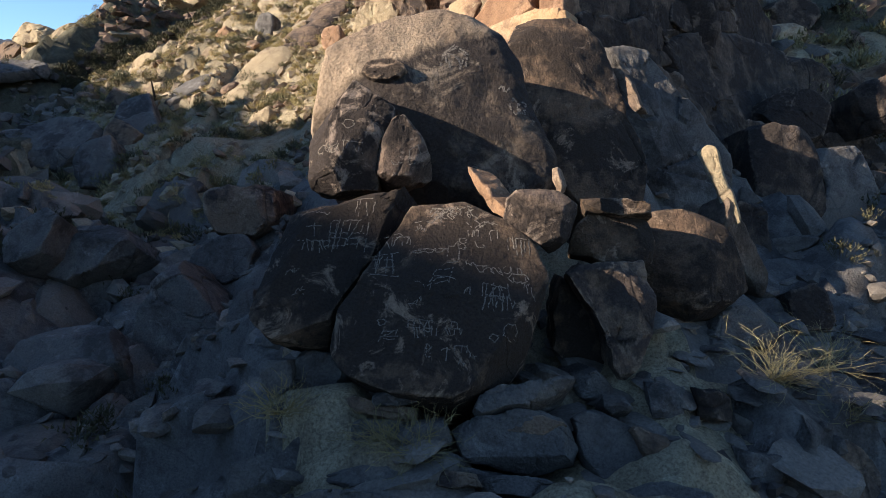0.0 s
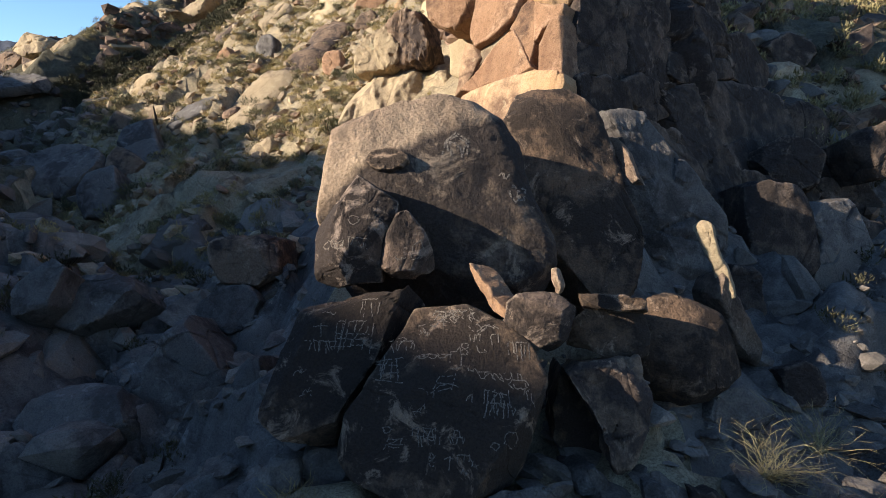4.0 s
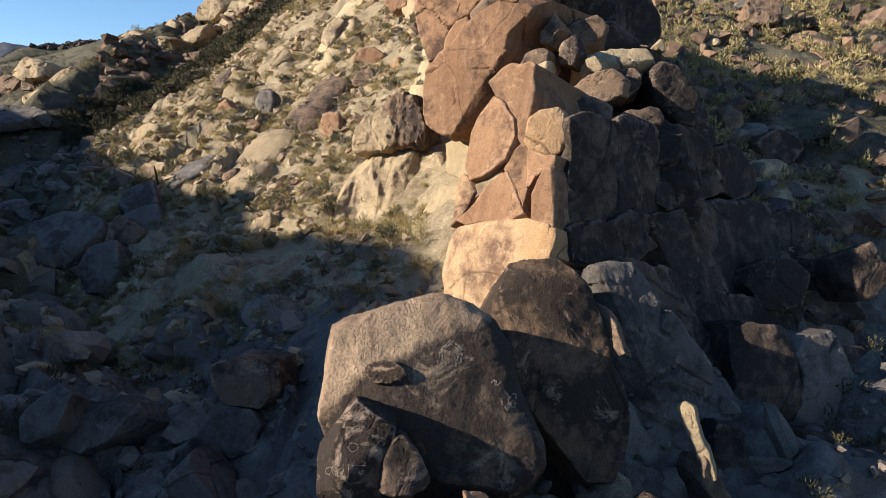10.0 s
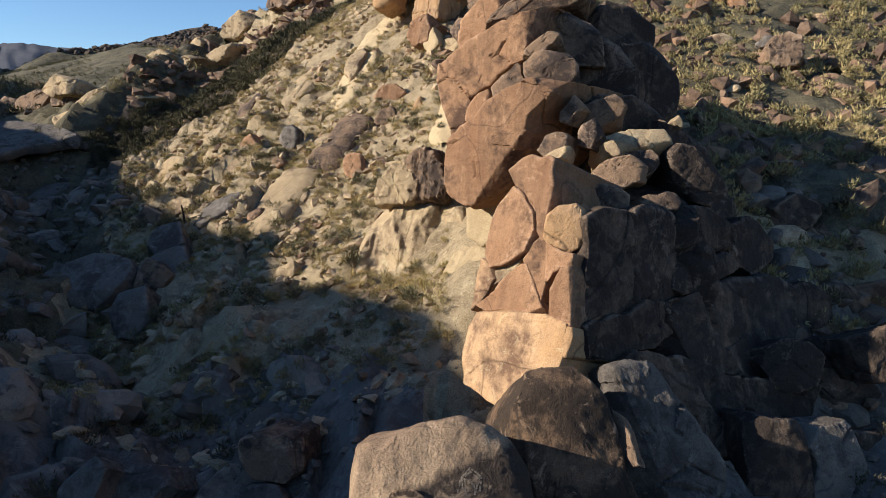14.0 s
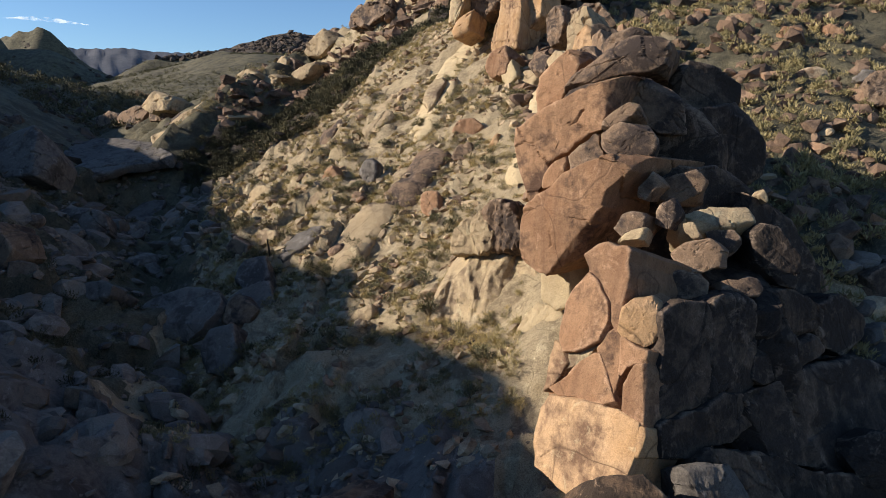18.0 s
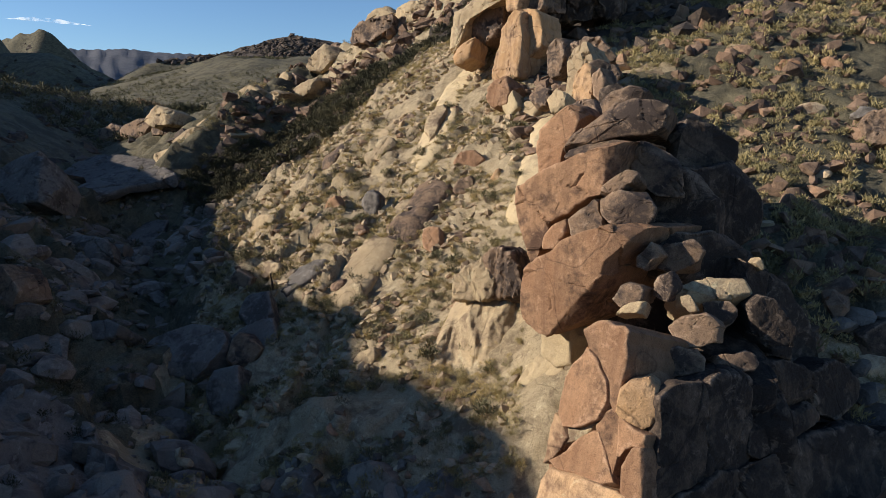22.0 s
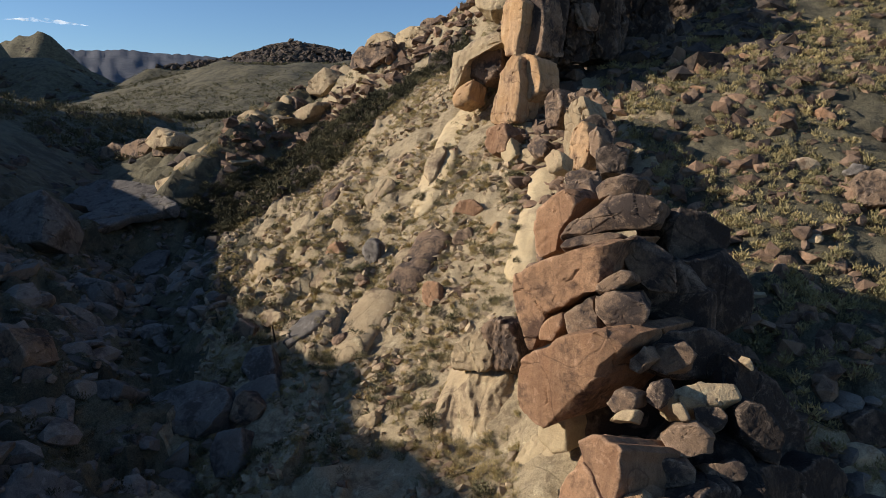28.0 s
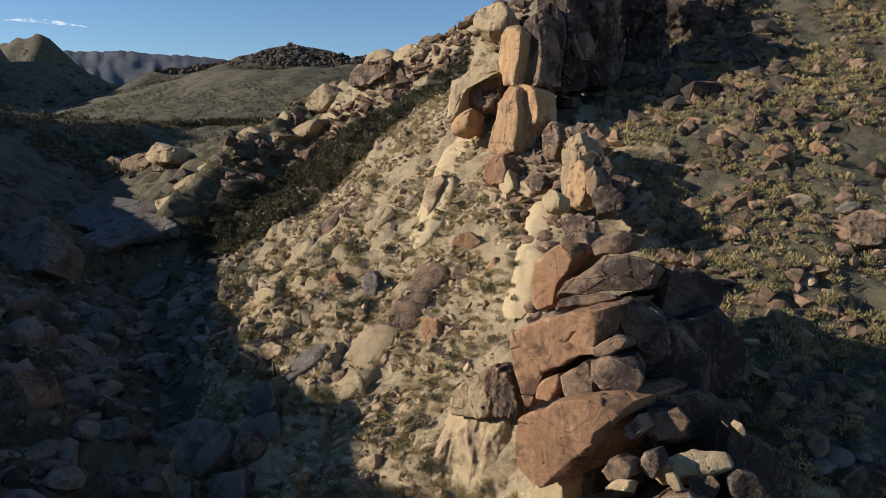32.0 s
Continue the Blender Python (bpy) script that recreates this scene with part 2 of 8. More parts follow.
def split_long(V, F, edge):
    """Halves all edges longer than edge, again and again."""
    for _ in range(11):
        E = np.sort(F[:, [0, 1, 1, 2, 2, 0]].reshape(-1, 2), axis=1)
        uniq, inv = np.unique(E[:, 0] * np.int64(10 ** 7) + E[:, 1], return_inverse=True)
        a, b = uniq // 10 ** 7, uniq % 10 ** 7
        cut = np.linalg.norm(V[a] - V[b], axis=1) > edge
        if not cut.any():
            break
        mid = np.full(len(uniq), -1)
        mid[cut] = len(V) + np.arange(cut.sum())
        V = np.concatenate([V, (V[a[cut]] + V[b[cut]]) / 2])
        M = mid[inv].reshape(-1, 3)
        marks = M >= 0
        n = marks.sum(1)
        out = [F[n == 0]]
        f, m = F[n == 3], M[n == 3]
        out += [np.stack(q, 1) for q in ((f[:, 0], m[:, 0], m[:, 2]), (m[:, 0], f[:, 1], m[:, 1]), (m[:, 2], m[:, 1], f[:, 2]), (m[:, 0], m[:, 1], m[:, 2]))]
        for k in range(3):                              # one cut edge, at k
            s = (n == 1) & marks[:, k]
            f, m = np.roll(F[s], -k, axis=1), M[s, k]
            out += [np.stack((f[:, 0], m, f[:, 2]), 1), np.stack((m, f[:, 1], f[:, 2]), 1)]
            s = (n == 2) & ~marks[:, k]                 # two cut edges, all but k
            f, m = np.roll(F[s], -k, axis=1), np.roll(M[s], -k, axis=1)
            out += [np.stack((f[:, 2], m[:, 2], m[:, 1]), 1), np.stack((f[:, 0], f[:, 1], m[:, 1]), 1), np.stack((f[:, 0], m[:, 1], m[:, 2]), 1)]
        F = np.concatenate(out)
    return V, F


def smoothed(V, F, times):
    E = np.concatenate([F[:, [0, 1]], F[:, [1, 2]], F[:, [2, 0]]])
    deg = np.maximum(np.bincount(E[:, 0], minlength=len(V)), 1)
    for _ in range(times):
        S = np.stack([np.bincount(E[:, 0], V[E[:, 1], k], minlength=len(V)) for k in range(3)], 1) / deg[:, None]
        V = 0.5 * V + 0.5 * S
    return V


def normals(V, F):
    fn = np.cross(V[F[:, 1]] - V[F[:, 0]], V[F[:, 2]] - V[F[:, 0]])
    N = np.zeros_like(V)
    for c in range(3):
        for k in range(3):
            N[:, k] += np.bincount(F[:, c], fn[:, k], minlength=len(V))
    return N / np.maximum(np.linalg.norm(N, axis=1), 1e-9)[:, None]


def mesh_of(name, V, F, smooth=True):
    me = bpy.data.meshes.new(name)
    me.vertices.add(len(V))
    me.vertices.foreach_set("co", V.astype(np.float32).ravel())
    me.loops.add(F.size)
    me.loops.foreach_set("vertex_index", F.astype(np.int32).ravel())
    me.polygons.add(len(F))
    w = F.shape[1]
    me.polygons.foreach_set("loop_start", np.arange(0, F.size, w, dtype=np.int32))
    me.polygons.foreach_set("use_smooth", np.full(len(F), smooth))
    me.update(calc_edges=True)
    return me


def rock_mesh(name, outline, depth, taper, shift, apex, edge, rough, soft, seed, chips, flute=0.0, split=0.5):
    """A block from its front outline (x, z[, y]) drawn back by depth; broken along flat faces, edges worn, then roughened at several scales."""
    P = np.array([(p[0], p[2] if len(p) > 2 else 0.0, p[1]) for p in outline])
    gen = np.random.default_rng(seed)
    if len(P) > 3:                                      # no edge runs quite straight
        nxt = np.roll(P, -1, axis=0)
        run = nxt - P
        flat = np.stack([-run[:, 2], np.zeros(len(P)), run[:, 0]], 1)
        third = P + run * gen.uniform(0.25, 0.42, (len(P), 1)) + flat * gen.normal(0, 0.035, (len(P), 1))
        late = P + run * gen.uniform(0.6, 0.78, (len(P), 1)) + flat * gen.normal(0, 0.035, (len(P), 1))
        P = np.stack([P, third, late], 1).reshape(-1, 3)
    mid = P.mean(0)
    P = mid + (P - mid) * np.array([1.05, 1.0, 1.05])       # what the worn edges lose again
    B = mid + (P - mid) * taper + np.array([shift[0], 0, shift[1]])
    B[:, 1] = mid[1] + depth
    n = len(P)
    a = np.array([[apex[0], apex[2], apex[1]]]) if apex else mid[None]
    V = np.concatenate([P, B, a, B.mean(0)[None] + np.array([[0, 0.12 * depth, 0]])])
    F = []
    for i in range(n):
        j = (i + 1) % n
        F += [(i, j, 2 * n), (n + j, n + i, 2 * n + 1), (j, i, n + i), (j, n + i, n + j)]
    F = np.array(F)
    V, F = split_long(V, F, edge)
    size = np.linalg.norm(P - mid, axis=1).max()
    V = smoothed(V, F, int(np.clip(round((0.026 * soft * size / (0.7 * edge)) ** 2 * 0.8), 1, 40)))
    for k in range(chips + 5 if chips > 2 else chips):  # corners and flanks broken off along flat faces
        d = gen.normal(size=3) * (1.0, 0.8, 1.0)
        d[1] = -abs(d[1])
        d /= np.linalg.norm(d)
        h = V @ d
        over = h - np.percentile(h, gen.uniform(93.0, 98.0) if k < 3 and chips > 3 else gen.uniform(97.0, 99.6))
        V = V - np.where(over > 0, over * 0.94, 0)[:, None] * d
    V = smoothed(V, F, 1)
    N = normals(V, F)
    off = np.array([seed * 3.17, seed * 1.71, seed * 5.3])
    q = V / size
    warp = 0.25 * anoise(q * 1.7 + off)[:, None] * np.array([1.0, -0.6, 0.8])
    d = 0.42 * anoise(q * 1.3 + off) + 0.24 * anoise(q * 3.1 + off + warp)
    d += 0.14 * anoise(q * 11.0 + off) - 0.16 * np.abs(anoise(q * 17.0 + off))
    if split:                                           # fracture facets, and the joints between some of them
        tilt, gap = cells((q + warp * 0.5) * np.array([1.5, 1.5, 2.1]) + off, seed)
        d += split * 0.75 * tilt
        d -= split * 1.1 * np.clip(1 - gap / 0.055, 0, 1) * (anoise(q * 1.9 - off) > 0.0)
    else:
        d -= 0.42 * np.abs(anoise(q * 4.6 + off + warp * 2)) - 0.10
    d = d * rough
    if flute:                                           # runnels down the face
        d -= flute * (np.abs(anoise(q * np.array([3.4, 3.4, 0.9]) + off + warp * 2)) - 0.25)
        d -= flute * 0.3 * (np.abs(anoise(q * np.array([11.0, 11.0, 4.0]) + off)) - 0.25)
    V = V + N * (d * size)[:, None]
    me = mesh_of(name, V, F)
    me.set_sharp_from_angle(angle=radians(38))
    return me


ROCK_COUNT = [0]


def rock(name, at, az, lean, depth, mat, label, outline, category="boulder", group="", taper=0.8, shift=(0, 0), apex=None, rough=0.08, soft=4, chips=5, flute=0.0, part_of=None, split=None):
    """One rock: at is the middle of its front face, which is turned az degrees to the left and leans back by lean degrees."""
    ROCK_COUNT[0] += 1
    chips = min(chips, 1) if mat == "pale" else chips
    size = max(math.hypot(p[0], p[1]) for p in outline)
    me = rock_mesh(name, outline, depth, taper, shift, apex, min(max(size / 24, 0.0058 * at[1]), size / 5), rough, soft, ROCK_COUNT[0], chips, flute,
                   (0.0 if flute > 0.1 or soft > 5 or mat == "pale" else 0.25 if mat in ("varnish", "cap", "dome", "wall") else 0.5) if split is None else split)
    me.materials.append(MAT[mat])
    ob = new(name, me)
    if part_of:
        ob.parent, ob.matrix_parent_inverse = part_of, part_of.matrix_world.inverted()
        ob.matrix_basis = pose(*at, -lean, 0, -az)
        return tagged(ob, label)
    ob.matrix_world = pose(*at, -lean, 0, -az)
    return tagged(ob, label, category, group)


def assembly(name, at, label, category):
    """The empty base of a rock mass whose blocks are its parts."""
    ob = new(name)
    ob.matrix_world = Matrix.Translation(at)
    return tagged(ob, label, category)



def strokes(kind, n, seed):
    """Pecked signs as polylines in a box from -0.5 to 0.5."""
    gen = random.Random(seed)
    if kind == "zigzag":
        return [[(-0.5 + i / (8 * n), 0.5 * math.sin(i / 8 * math.tau)) for i in range(8 * n + 1)]]
    if kind == "meander":
        line = []
        for i in range(n):
            x, s = -0.5 + i / n, 1 / n
            line += [(x, -0.5), (x, 0.5), (x + s * 0.55, 0.5), (x + s * 0.55, -0.5)]
        return [line]
    if kind in ("rake", "comb"):
        bars = [[(-0.5 + i / (n - 1), 0.5), (-0.5 + i / (n - 1), -0.5 + 0.15 * gen.random())] for i in range(n)]
        return bars + [[(-0.5, 0.5), (0.5, 0.5)]]
    if kind == "grid":
        return [[(-0.5 + i / n, -0.5), (-0.5 + i / n + 0.04, 0.5)] for i in range(n + 1)] + [[(-0.5, -0.5 + i / 3), (0.5, -0.5 + i / 3)] for i in range(4)]
    if kind in ("ring", "oval"):
        return [[(0.5 * math.cos(i / 14 * math.tau), 0.5 * math.sin(i / 14 * math.tau)) for i in range(15)]]
    if kind == "chain":
        return [[((k + 0.5) / n - 0.5 + 0.5 / n * math.cos(i / 10 * math.tau), 0.4 * math.sin(i / 10 * math.tau)) for i in range(11)] for k in range(n)]
    if kind == "arch":
        return [[(-0.5, -0.5), (-0.5, 0.1), (-0.3, 0.42), (0, 0.5), (0.3, 0.42), (0.5, 0.1), (0.5, -0.5)]] + ([[(-0.5, -0.5), (0.5, -0.45)]] if n else [])
    if kind == "nested":
        return [[(-0.5 * r, -0.5), (-0.5 * r, 0.1 * r), (0, 0.5 * r), (0.5 * r, 0.1 * r), (0.5 * r, -0.5)] for r in (1.0, 0.66, 0.33)]
    if kind == "ladder":
        return [[(-0.5, -0.5), (-0.3, 0.5)], [(0.3, -0.5), (0.5, 0.5)]] + [[(-0.5 + 0.2 * (i + 0.5) / n, -0.5 + (i + 0.5) / n), (0.3 + 0.2 * (i + 0.5) / n, -0.5 + (i + 0.5) / n)] for i in range(n)]
    if kind == "cross":
        return [[(0, -0.5), (0, 0.5)], [(-0.5, 0.2), (0.5, 0.25)]]
    line, x, y = [], -0.5, gen.uniform(-0.3, 0.3)       # a wandering line
    for i in range(9):
        line.append((x, y))
        x += 0.125 * gen.uniform(0.4, 1.4)
        y = max(-0.5, min(0.5, y + gen.uniform(-0.45, 0.45)))
    return [line, [line[4], (line[4][0] + gen.uniform(-0.2, 0.2), max(-0.5, line[4][1] - 0.5))]]


def pecked_material():
    m = bpy.data.materials.new("pecked_pale_rock")
    m.use_nodes = True
    nt = m.node_tree
    tc = nt.nodes.new("ShaderNodeTexCoord")
    n = node(nt, "ShaderNodeTexNoise", Scale=60.0, Detail=4.0, Roughness=0.7)
    nt.links.new(tc.outputs["Object"], n.inputs["Vector"])
    b = nt.nodes["Principled BSDF"]
    nt.links.new(ramp(nt, n.outputs[0], [(0.40, (0.075, 0.058, 0.044)), (0.66, (0.31, 0.245, 0.18))]), b.inputs["Base Color"])
    b.inputs["Roughness"].default_value = 0.95
    return m


PECKED = pecked_material()
TREES = {}


def petroglyph(boulder, kind, u, v, w, h, n=3, width=0.0092):
    """A pecked sign laid on the boulder's front."""
    me = boulder.data
    if me.name not in TREES:
        TREES[me.name] = BVHTree.FromPolygons([x.co for x in me.vertices], [p.vertices for p in me.polygons])
    tree = TREES[me.name]
    gen = random.Random(round(u * 977 + v * 131))
    verts, faces = [], []
    for line in strokes(kind, n, round(u * 100) * 7 + n):
        pts = [Vector((u + (x + gen.gauss(0, 0.085)) * w, v + (y + gen.gauss(0, 0.1)) * h)) for x, y in line]
        fine = [pts[0]]
        for a, b in zip(pts, pts[1:]):
            k = max(1, int((b - a).length / 0.02))
            fine += [a + (b - a) * ((i + 1) / k) + Vector((gen.gauss(0, 0.003), gen.gauss(0, 0.003))) for i in range(k)]
        start = len(verts)
        for i, p in enumerate(fine):
            d = (fine[min(i + 1, len(fine) - 1)] - fine[max(i - 1, 0)])
            side = Vector((-d.y, d.x)).normalized() * (width * gen.uniform(0.35, 0.65))
            for q in (p + side, p - side):
                hit, nor, _, _ = tree.ray_cast(Vector((q.x, -3, q.y)), Vector((0, 1, 0)))
                hit = hit or Vector((q.x, 0, q.y))
                verts.append(hit + (nor or Vector((0, -1, 0))) * 0.003)
        for i in range(len(fine) - 1):
            if gen.random() < 0.12:
                continue
            k = start + 2 * i
            faces.append((k, k + 2, k + 3, k + 1))
    pm = bpy.data.meshes.new("petroglyph")
    pm.from_pydata(verts, [], faces)
    pm.materials.append(PECKED)
    ob = new("petroglyph", pm)
    ob.parent = boulder
    return tagged(ob, "pale pecked lines on dark rock varnish", kind="stuff")


# ---- the lie of the land: cross sections from the rim over the wash and the spur to the far slope ----
SECTIONS = {   # y: (x, z) of the rim, the wash, the lower slope, the middle slope, the spur, the slope beyond, its end
    -60: ((-60, 10), (-6, -5), (-3, -4.5), (-1, -4), (2, -4), (6, -4), (40, -5)),
    -15: ((-42, 9), (-6, -2.6), (-3, -2.0), (-1, -1.4), (2, -1.3), (6, -1.5), (30, -2)),
    0: ((-51, 10), (-7, -1.4), (-4, -0.8), (-1, 0.0), (2, 0.2), (6, 0.1), (30, -1)),
    3.5: ((-53, 10.5), (-8, -0.7), (-4, 0.6), (-1, 1.9), (2, 2.2), (6, 1.6), (30, 0)),
    6: ((-54, 11), (-8, -0.3), (-4, 1.1), (-1.2, 2.4), (2, 2.7), (6, 1.9), (30, 0)),
    12: ((-58, 12), (-9.5, 0.6), (-5, 2.0), (-1.2, 4.0), (2.2, 5.2), (7, 3.4), (30, 1)),
    18: ((-63, 13), (-13.5, 1.2), (-6.1, 3.9), (-1.9, 5.1), (2.5, 7.4), (8, 8.2), (32, 5)),
    25: ((-68, 14), (-18.3, 1.9), (-12, 4.4), (-6.5, 5.8), (0.3, 8.9), (9, 11.0), (32, 8)),
    30: ((-72, 14), (-21.5, 2.5), (-14.8, 6.2), (-6.5, 8.8), (1.5, 12.2), (12.5, 13.3), (34, 11)),
    38: ((-75, 14), (-27, 3.5), (-16, 7.8), (-8, 12.0), (0, 15.8), (9, 17.5), (36, 17)),
    48: ((-80, 14), (-34, 4.9), (-19, 10.3), (-8, 17.0), (-2, 20), (13, 21.3), (38, 23)),
    62: ((-92, 15), (-48, 7), (-26, 13.5), (-12, 21), (-2, 25.5), (15, 30), (45, 35)),
    75: ((-108, 15), (-58, 9), (-27, 17.0), (-13, 20.5), (-2, 23), (15, 28), (50, 33)),
    100: ((-130, 14), (-78, 10.2), (-52, 10.5), (-25, 12), (0, 15), (25, 20), (60, 28)),
    138: ((-175, 15), (-112, 11.2), (-80, 12), (-45, 13.5), (0, 16), (30, 20), (75, 26)),
    163: ((-195, 15), (-128, 13.4), (-94, 14.8), (-55, 16.5), (0, 19), (40, 20), (90, 24)),
    200: ((-235, 16), (-160, 16.5), (-126, 20.8), (-80, 24), (0, 24), (50, 24), (110, 24)),
    260: ((-300, 20), (-200, 22), (-160, 31), (-125, 37.5), (-60, 36), (50, 30), (120, 28)),
    300: ((-340, 24), (-235, 26), (-165, 36), (-135, 40), (-60, 40), (60, 32), (140, 28)),
    380: ((-410, 28), (-300, 28), (-200, 30), (-150, 32), (-60, 32), (70, 30), (150, 28)),
    620: ((-640, 44), (-470, 42), (-330, 42), (-200, 40), (0, 36), (100, 32), (200, 30)),
    2600: ((-2000, 60), (-1200, 60), (-800, 60), (-400, 50), (0, 40), (300, 40), (900, 40)),
}
# the rim of the opposite canyon wall, along which the sun is just clearing: place along the rim, height
RIM_Q = (-60, -20, 0, 3.2, 4.2, 5, 6, 7.4, 11.5, 15.5, 17.6, 19.7, 21, 22, 24.4, 25.7, 26.6, 29.4, 32.7, 45, 55, 63, 80, 120, 200)
RIM_H = (20, 23.5, 26, 26.7, 26.45, 26.05, 25.92, 25.9, 27.5, 28.11, 27.4, 26.9, 26.2, 25.9, 26.92, 26.95, 25.75, 25.28, 24.8, 23.8, 22.5, 20.43, 19.2, 17, 15)
RIDGE = ((-31, 49), (-28, 59), (-25, 72), (-15, 66.5), (-10, 65), (-3, 61), (6, 58))     # boulder ridge on the skyline
SEC_Y = np.array(sorted(SECTIONS), float)
SEC = np.array([SECTIONS[k] for k in sorted(SECTIONS)], float)      # station, column, (x, z)
LINE_Y = np.concatenate([np.arange(-60, 110, 0.5), np.geomspace(110, 2600, 120)])
LINE = np.stack([[np.interp(LINE_Y, SEC_Y, SEC[:, c, k]) for k in (0, 1)] for c in range(7)])   # column, (x, z), y
_n = int((LINE_Y < 110).sum())
_k = np.exp(-np.linspace(-2, 2, 13) ** 2)
_k /= _k.sum()
for c in range(7):
    for k in (0, 1):
        padded = np.pad(LINE[c, k, :_n], 6, mode="edge")
        LINE[c, k, 6:_n - 6] = np.convolve(padded, _k, "valid")[6:-6]


def crest_line(x, y, line, slope):
    """Height of a ridge that falls away evenly on both sides of its crest."""
    z = np.full(len(x), -1e9)
    far = (y > 120)
    if far.any():
        px, py = x[far], y[far]
        top = np.full(len(px), -1e9)
        for (ax, ay, az), (bx, by, bz) in zip(line, line[1:]):
            lx, ly = bx - ax, by - ay
            f = np.clip(((px - ax) * lx + (py - ay) * ly) / (lx * lx + ly * ly), 0, 1)
            top = np.maximum(top, az + f * (bz - az) - slope * np.hypot(px - ax - f * lx, py - ay - f * ly))
        z[far] = top
    return z


FAR_RIDGES = (      # crest points of the hills beyond the wash and of one added shading ridge, and how steep they are
    (((-175, 285, 38), (-149, 300, 43), (-140, 300, 44.5), (-126, 300, 48), (-112, 300, 50.5), (-97, 300, 47.5), (-84, 300, 45), (-50, 300, 45)), 0.62),
    (((-300, 320, 47), (-260, 300, 45), (-232, 300, 43.5), (-209, 285, 29), (-186, 265, 17)), 0.55),
    # unseen ridge left of the view, added to throw shade on the foothill
    (((-315, 120, 60), (-322, 160, 84), (-335, 220, 100), (-345, 300, 106), (-385, 400, 112)), 1.7),
    (((-620, 600, 82), (-511, 590, 84), (-487, 590, 91), (-470, 590, 93.5), (-457, 590, 86), (-440, 590, 72), (-395, 600, 48)), 0.9),
)


def ground_z(x, y):
    """Height of the land at arrays x, y, without the small bumps."""
    x, y = np.atleast_1d(np.asarray(x, float)), np.atleast_1d(np.asarray(y, float))
    xs = np.stack([np.interp(y, LINE_Y, LINE[c, 0]) for c in range(7)])
    zs = np.stack([np.interp(y, LINE_Y, LINE[c, 1]) for c in range(7)])
    z = zs[0] + np.clip((xs[0] - x) * -0.25, -30, 0)
    for c in range(6):
        f = np.clip((x - xs[c]) / np.maximum(xs[c + 1] - xs[c], 0.1), 0, 1)
        f = 0.7 * f + 0.3 * f * f * (3 - 2 * f)
        z = np.where(x > xs[c], zs[c] + f * (zs[c + 1] - zs[c]), z)
    along, across = -0.2425 * x + 0.970 * y, 0.970 * x + 0.2425 * y
    z = np.maximum(z, np.interp(along, RIM_Q, RIM_H) - 0.55 * np.abs(across + 50))
    best = np.full(len(x), 1e9)
    side = np.zeros(len(x))
    for (ax, ay), (bx, by) in zip(RIDGE, RIDGE[1:]):
        lx, ly = bx - ax, by - ay
        f = np.clip(((x - ax) * lx + (y - ay) * ly) / (lx * lx + ly * ly), 0, 1)
        d = np.hypot(x - ax - f * lx, y - ay - f * ly)
        s = np.sign((x - ax) * ly - (y - ay) * lx)
        side, best = np.where(d < best, s, side), np.minimum(d, best)
    z = z + 2.6 * np.exp(-(best / 2.4) ** 2) - 1.6 * np.exp(-((best - 6.5) / 3.0) ** 2) * (side > 0)
    for line, slope in FAR_RIDGES:
        z = np.maximum(z, crest_line(x, y, line, slope))
    return z


def bumps(x, y, z, octaves=((0.10, 0.5), (0.35, 0.32), (0.9, 0.22), (2.3, 0.09))):
    out = np.zeros(len(x))
    for freq, amp in octaves:
        out += amp * anoise(np.stack([x, y, z * 0.5], 1) * freq)
    rocky = np.where((x < -2 - 0.2 * y) | (y < 13), 1.0, 0.4) * (y < 75) * (y > -20) * (x > -45) * (x < 45)
    on = rocky > 0
    if on.any():                                            # broken bedrock
        p = np.stack([x, y, z * 0.7], 1)[on]
        tilt, gap = cells(p * 0.5, 5)
        fine, _ = cells(p * 1.7, 9)
        out[on] += rocky[on] * (0.85 * tilt - 0.22 * np.clip(1 - gap / 0.08, 0, 1) + 0.2 * fine)
    crest = np.abs(0.970 * x + 0.2425 * y + 50) < 10        # the rim's edge stays even
    return np.where(crest, out * 0.25, out)


def hollow(x, y, ragged=0.0):
    """The gully of dark scree below the skyline ridge."""
    low = np.interp(x, (-27, -25, -19.5, -16, -13.6, -11.4, -9.3, -7.8), (48, 46, 43.5, 46.5, 47.7, 49.5, 52, 57))
    high = np.interp(x, (-30, -26.7, -24.8, -22.9, -19.7, -14.3, -9), (50, 53, 56, 59, 60.5, 60, 60))
    return (x > -28) & (x < -6) & (y > low + ragged) & (y < high + ragged)


def spaced(parts):
    return np.concatenate([np.arange(a, b, s) for a, b, s in parts])


gx = np.concatenate([-np.geomspace(2600, 606, 14), spaced([(-600, -200, 5), (-200, -98, 2.5), (-98, -70, 1.4), (-70, -40, 0.6), (-40, -20, 0.5), (-20, 16, 0.18), (16, 40, 0.5), (40, 100, 2)]), np.geomspace(101, 2600, 34)])
gy = np.concatenate([-np.geomspace(2600, 62, 24), spaced([(-60, -36, 2), (-36, 0, 0.7), (0, 36, 0.18), (36, 60, 0.3), (60, 100, 0.7), (100, 200, 2.5), (200, 620, 4)]), np.geomspace(626, 2600, 24)])
GX, GY = np.meshgrid(gx, gy)
fx, fy = GX.ravel(), GY.ravel()
fz = ground_z(fx, fy)
near = (np.abs(fx) < 200) & (fy > -60) & (fy < 200)
fz[near] += bumps(fx[near], fy[near], fz[near])
rough = near & (fy > 90)
fp = np.stack([fx, fy, fx * 0 + 9.0], 1)
fz[rough] += 0.7 * anoise(fp[rough] * 0.10) + 0.4 * anoise(fp[rough] * 0.37)
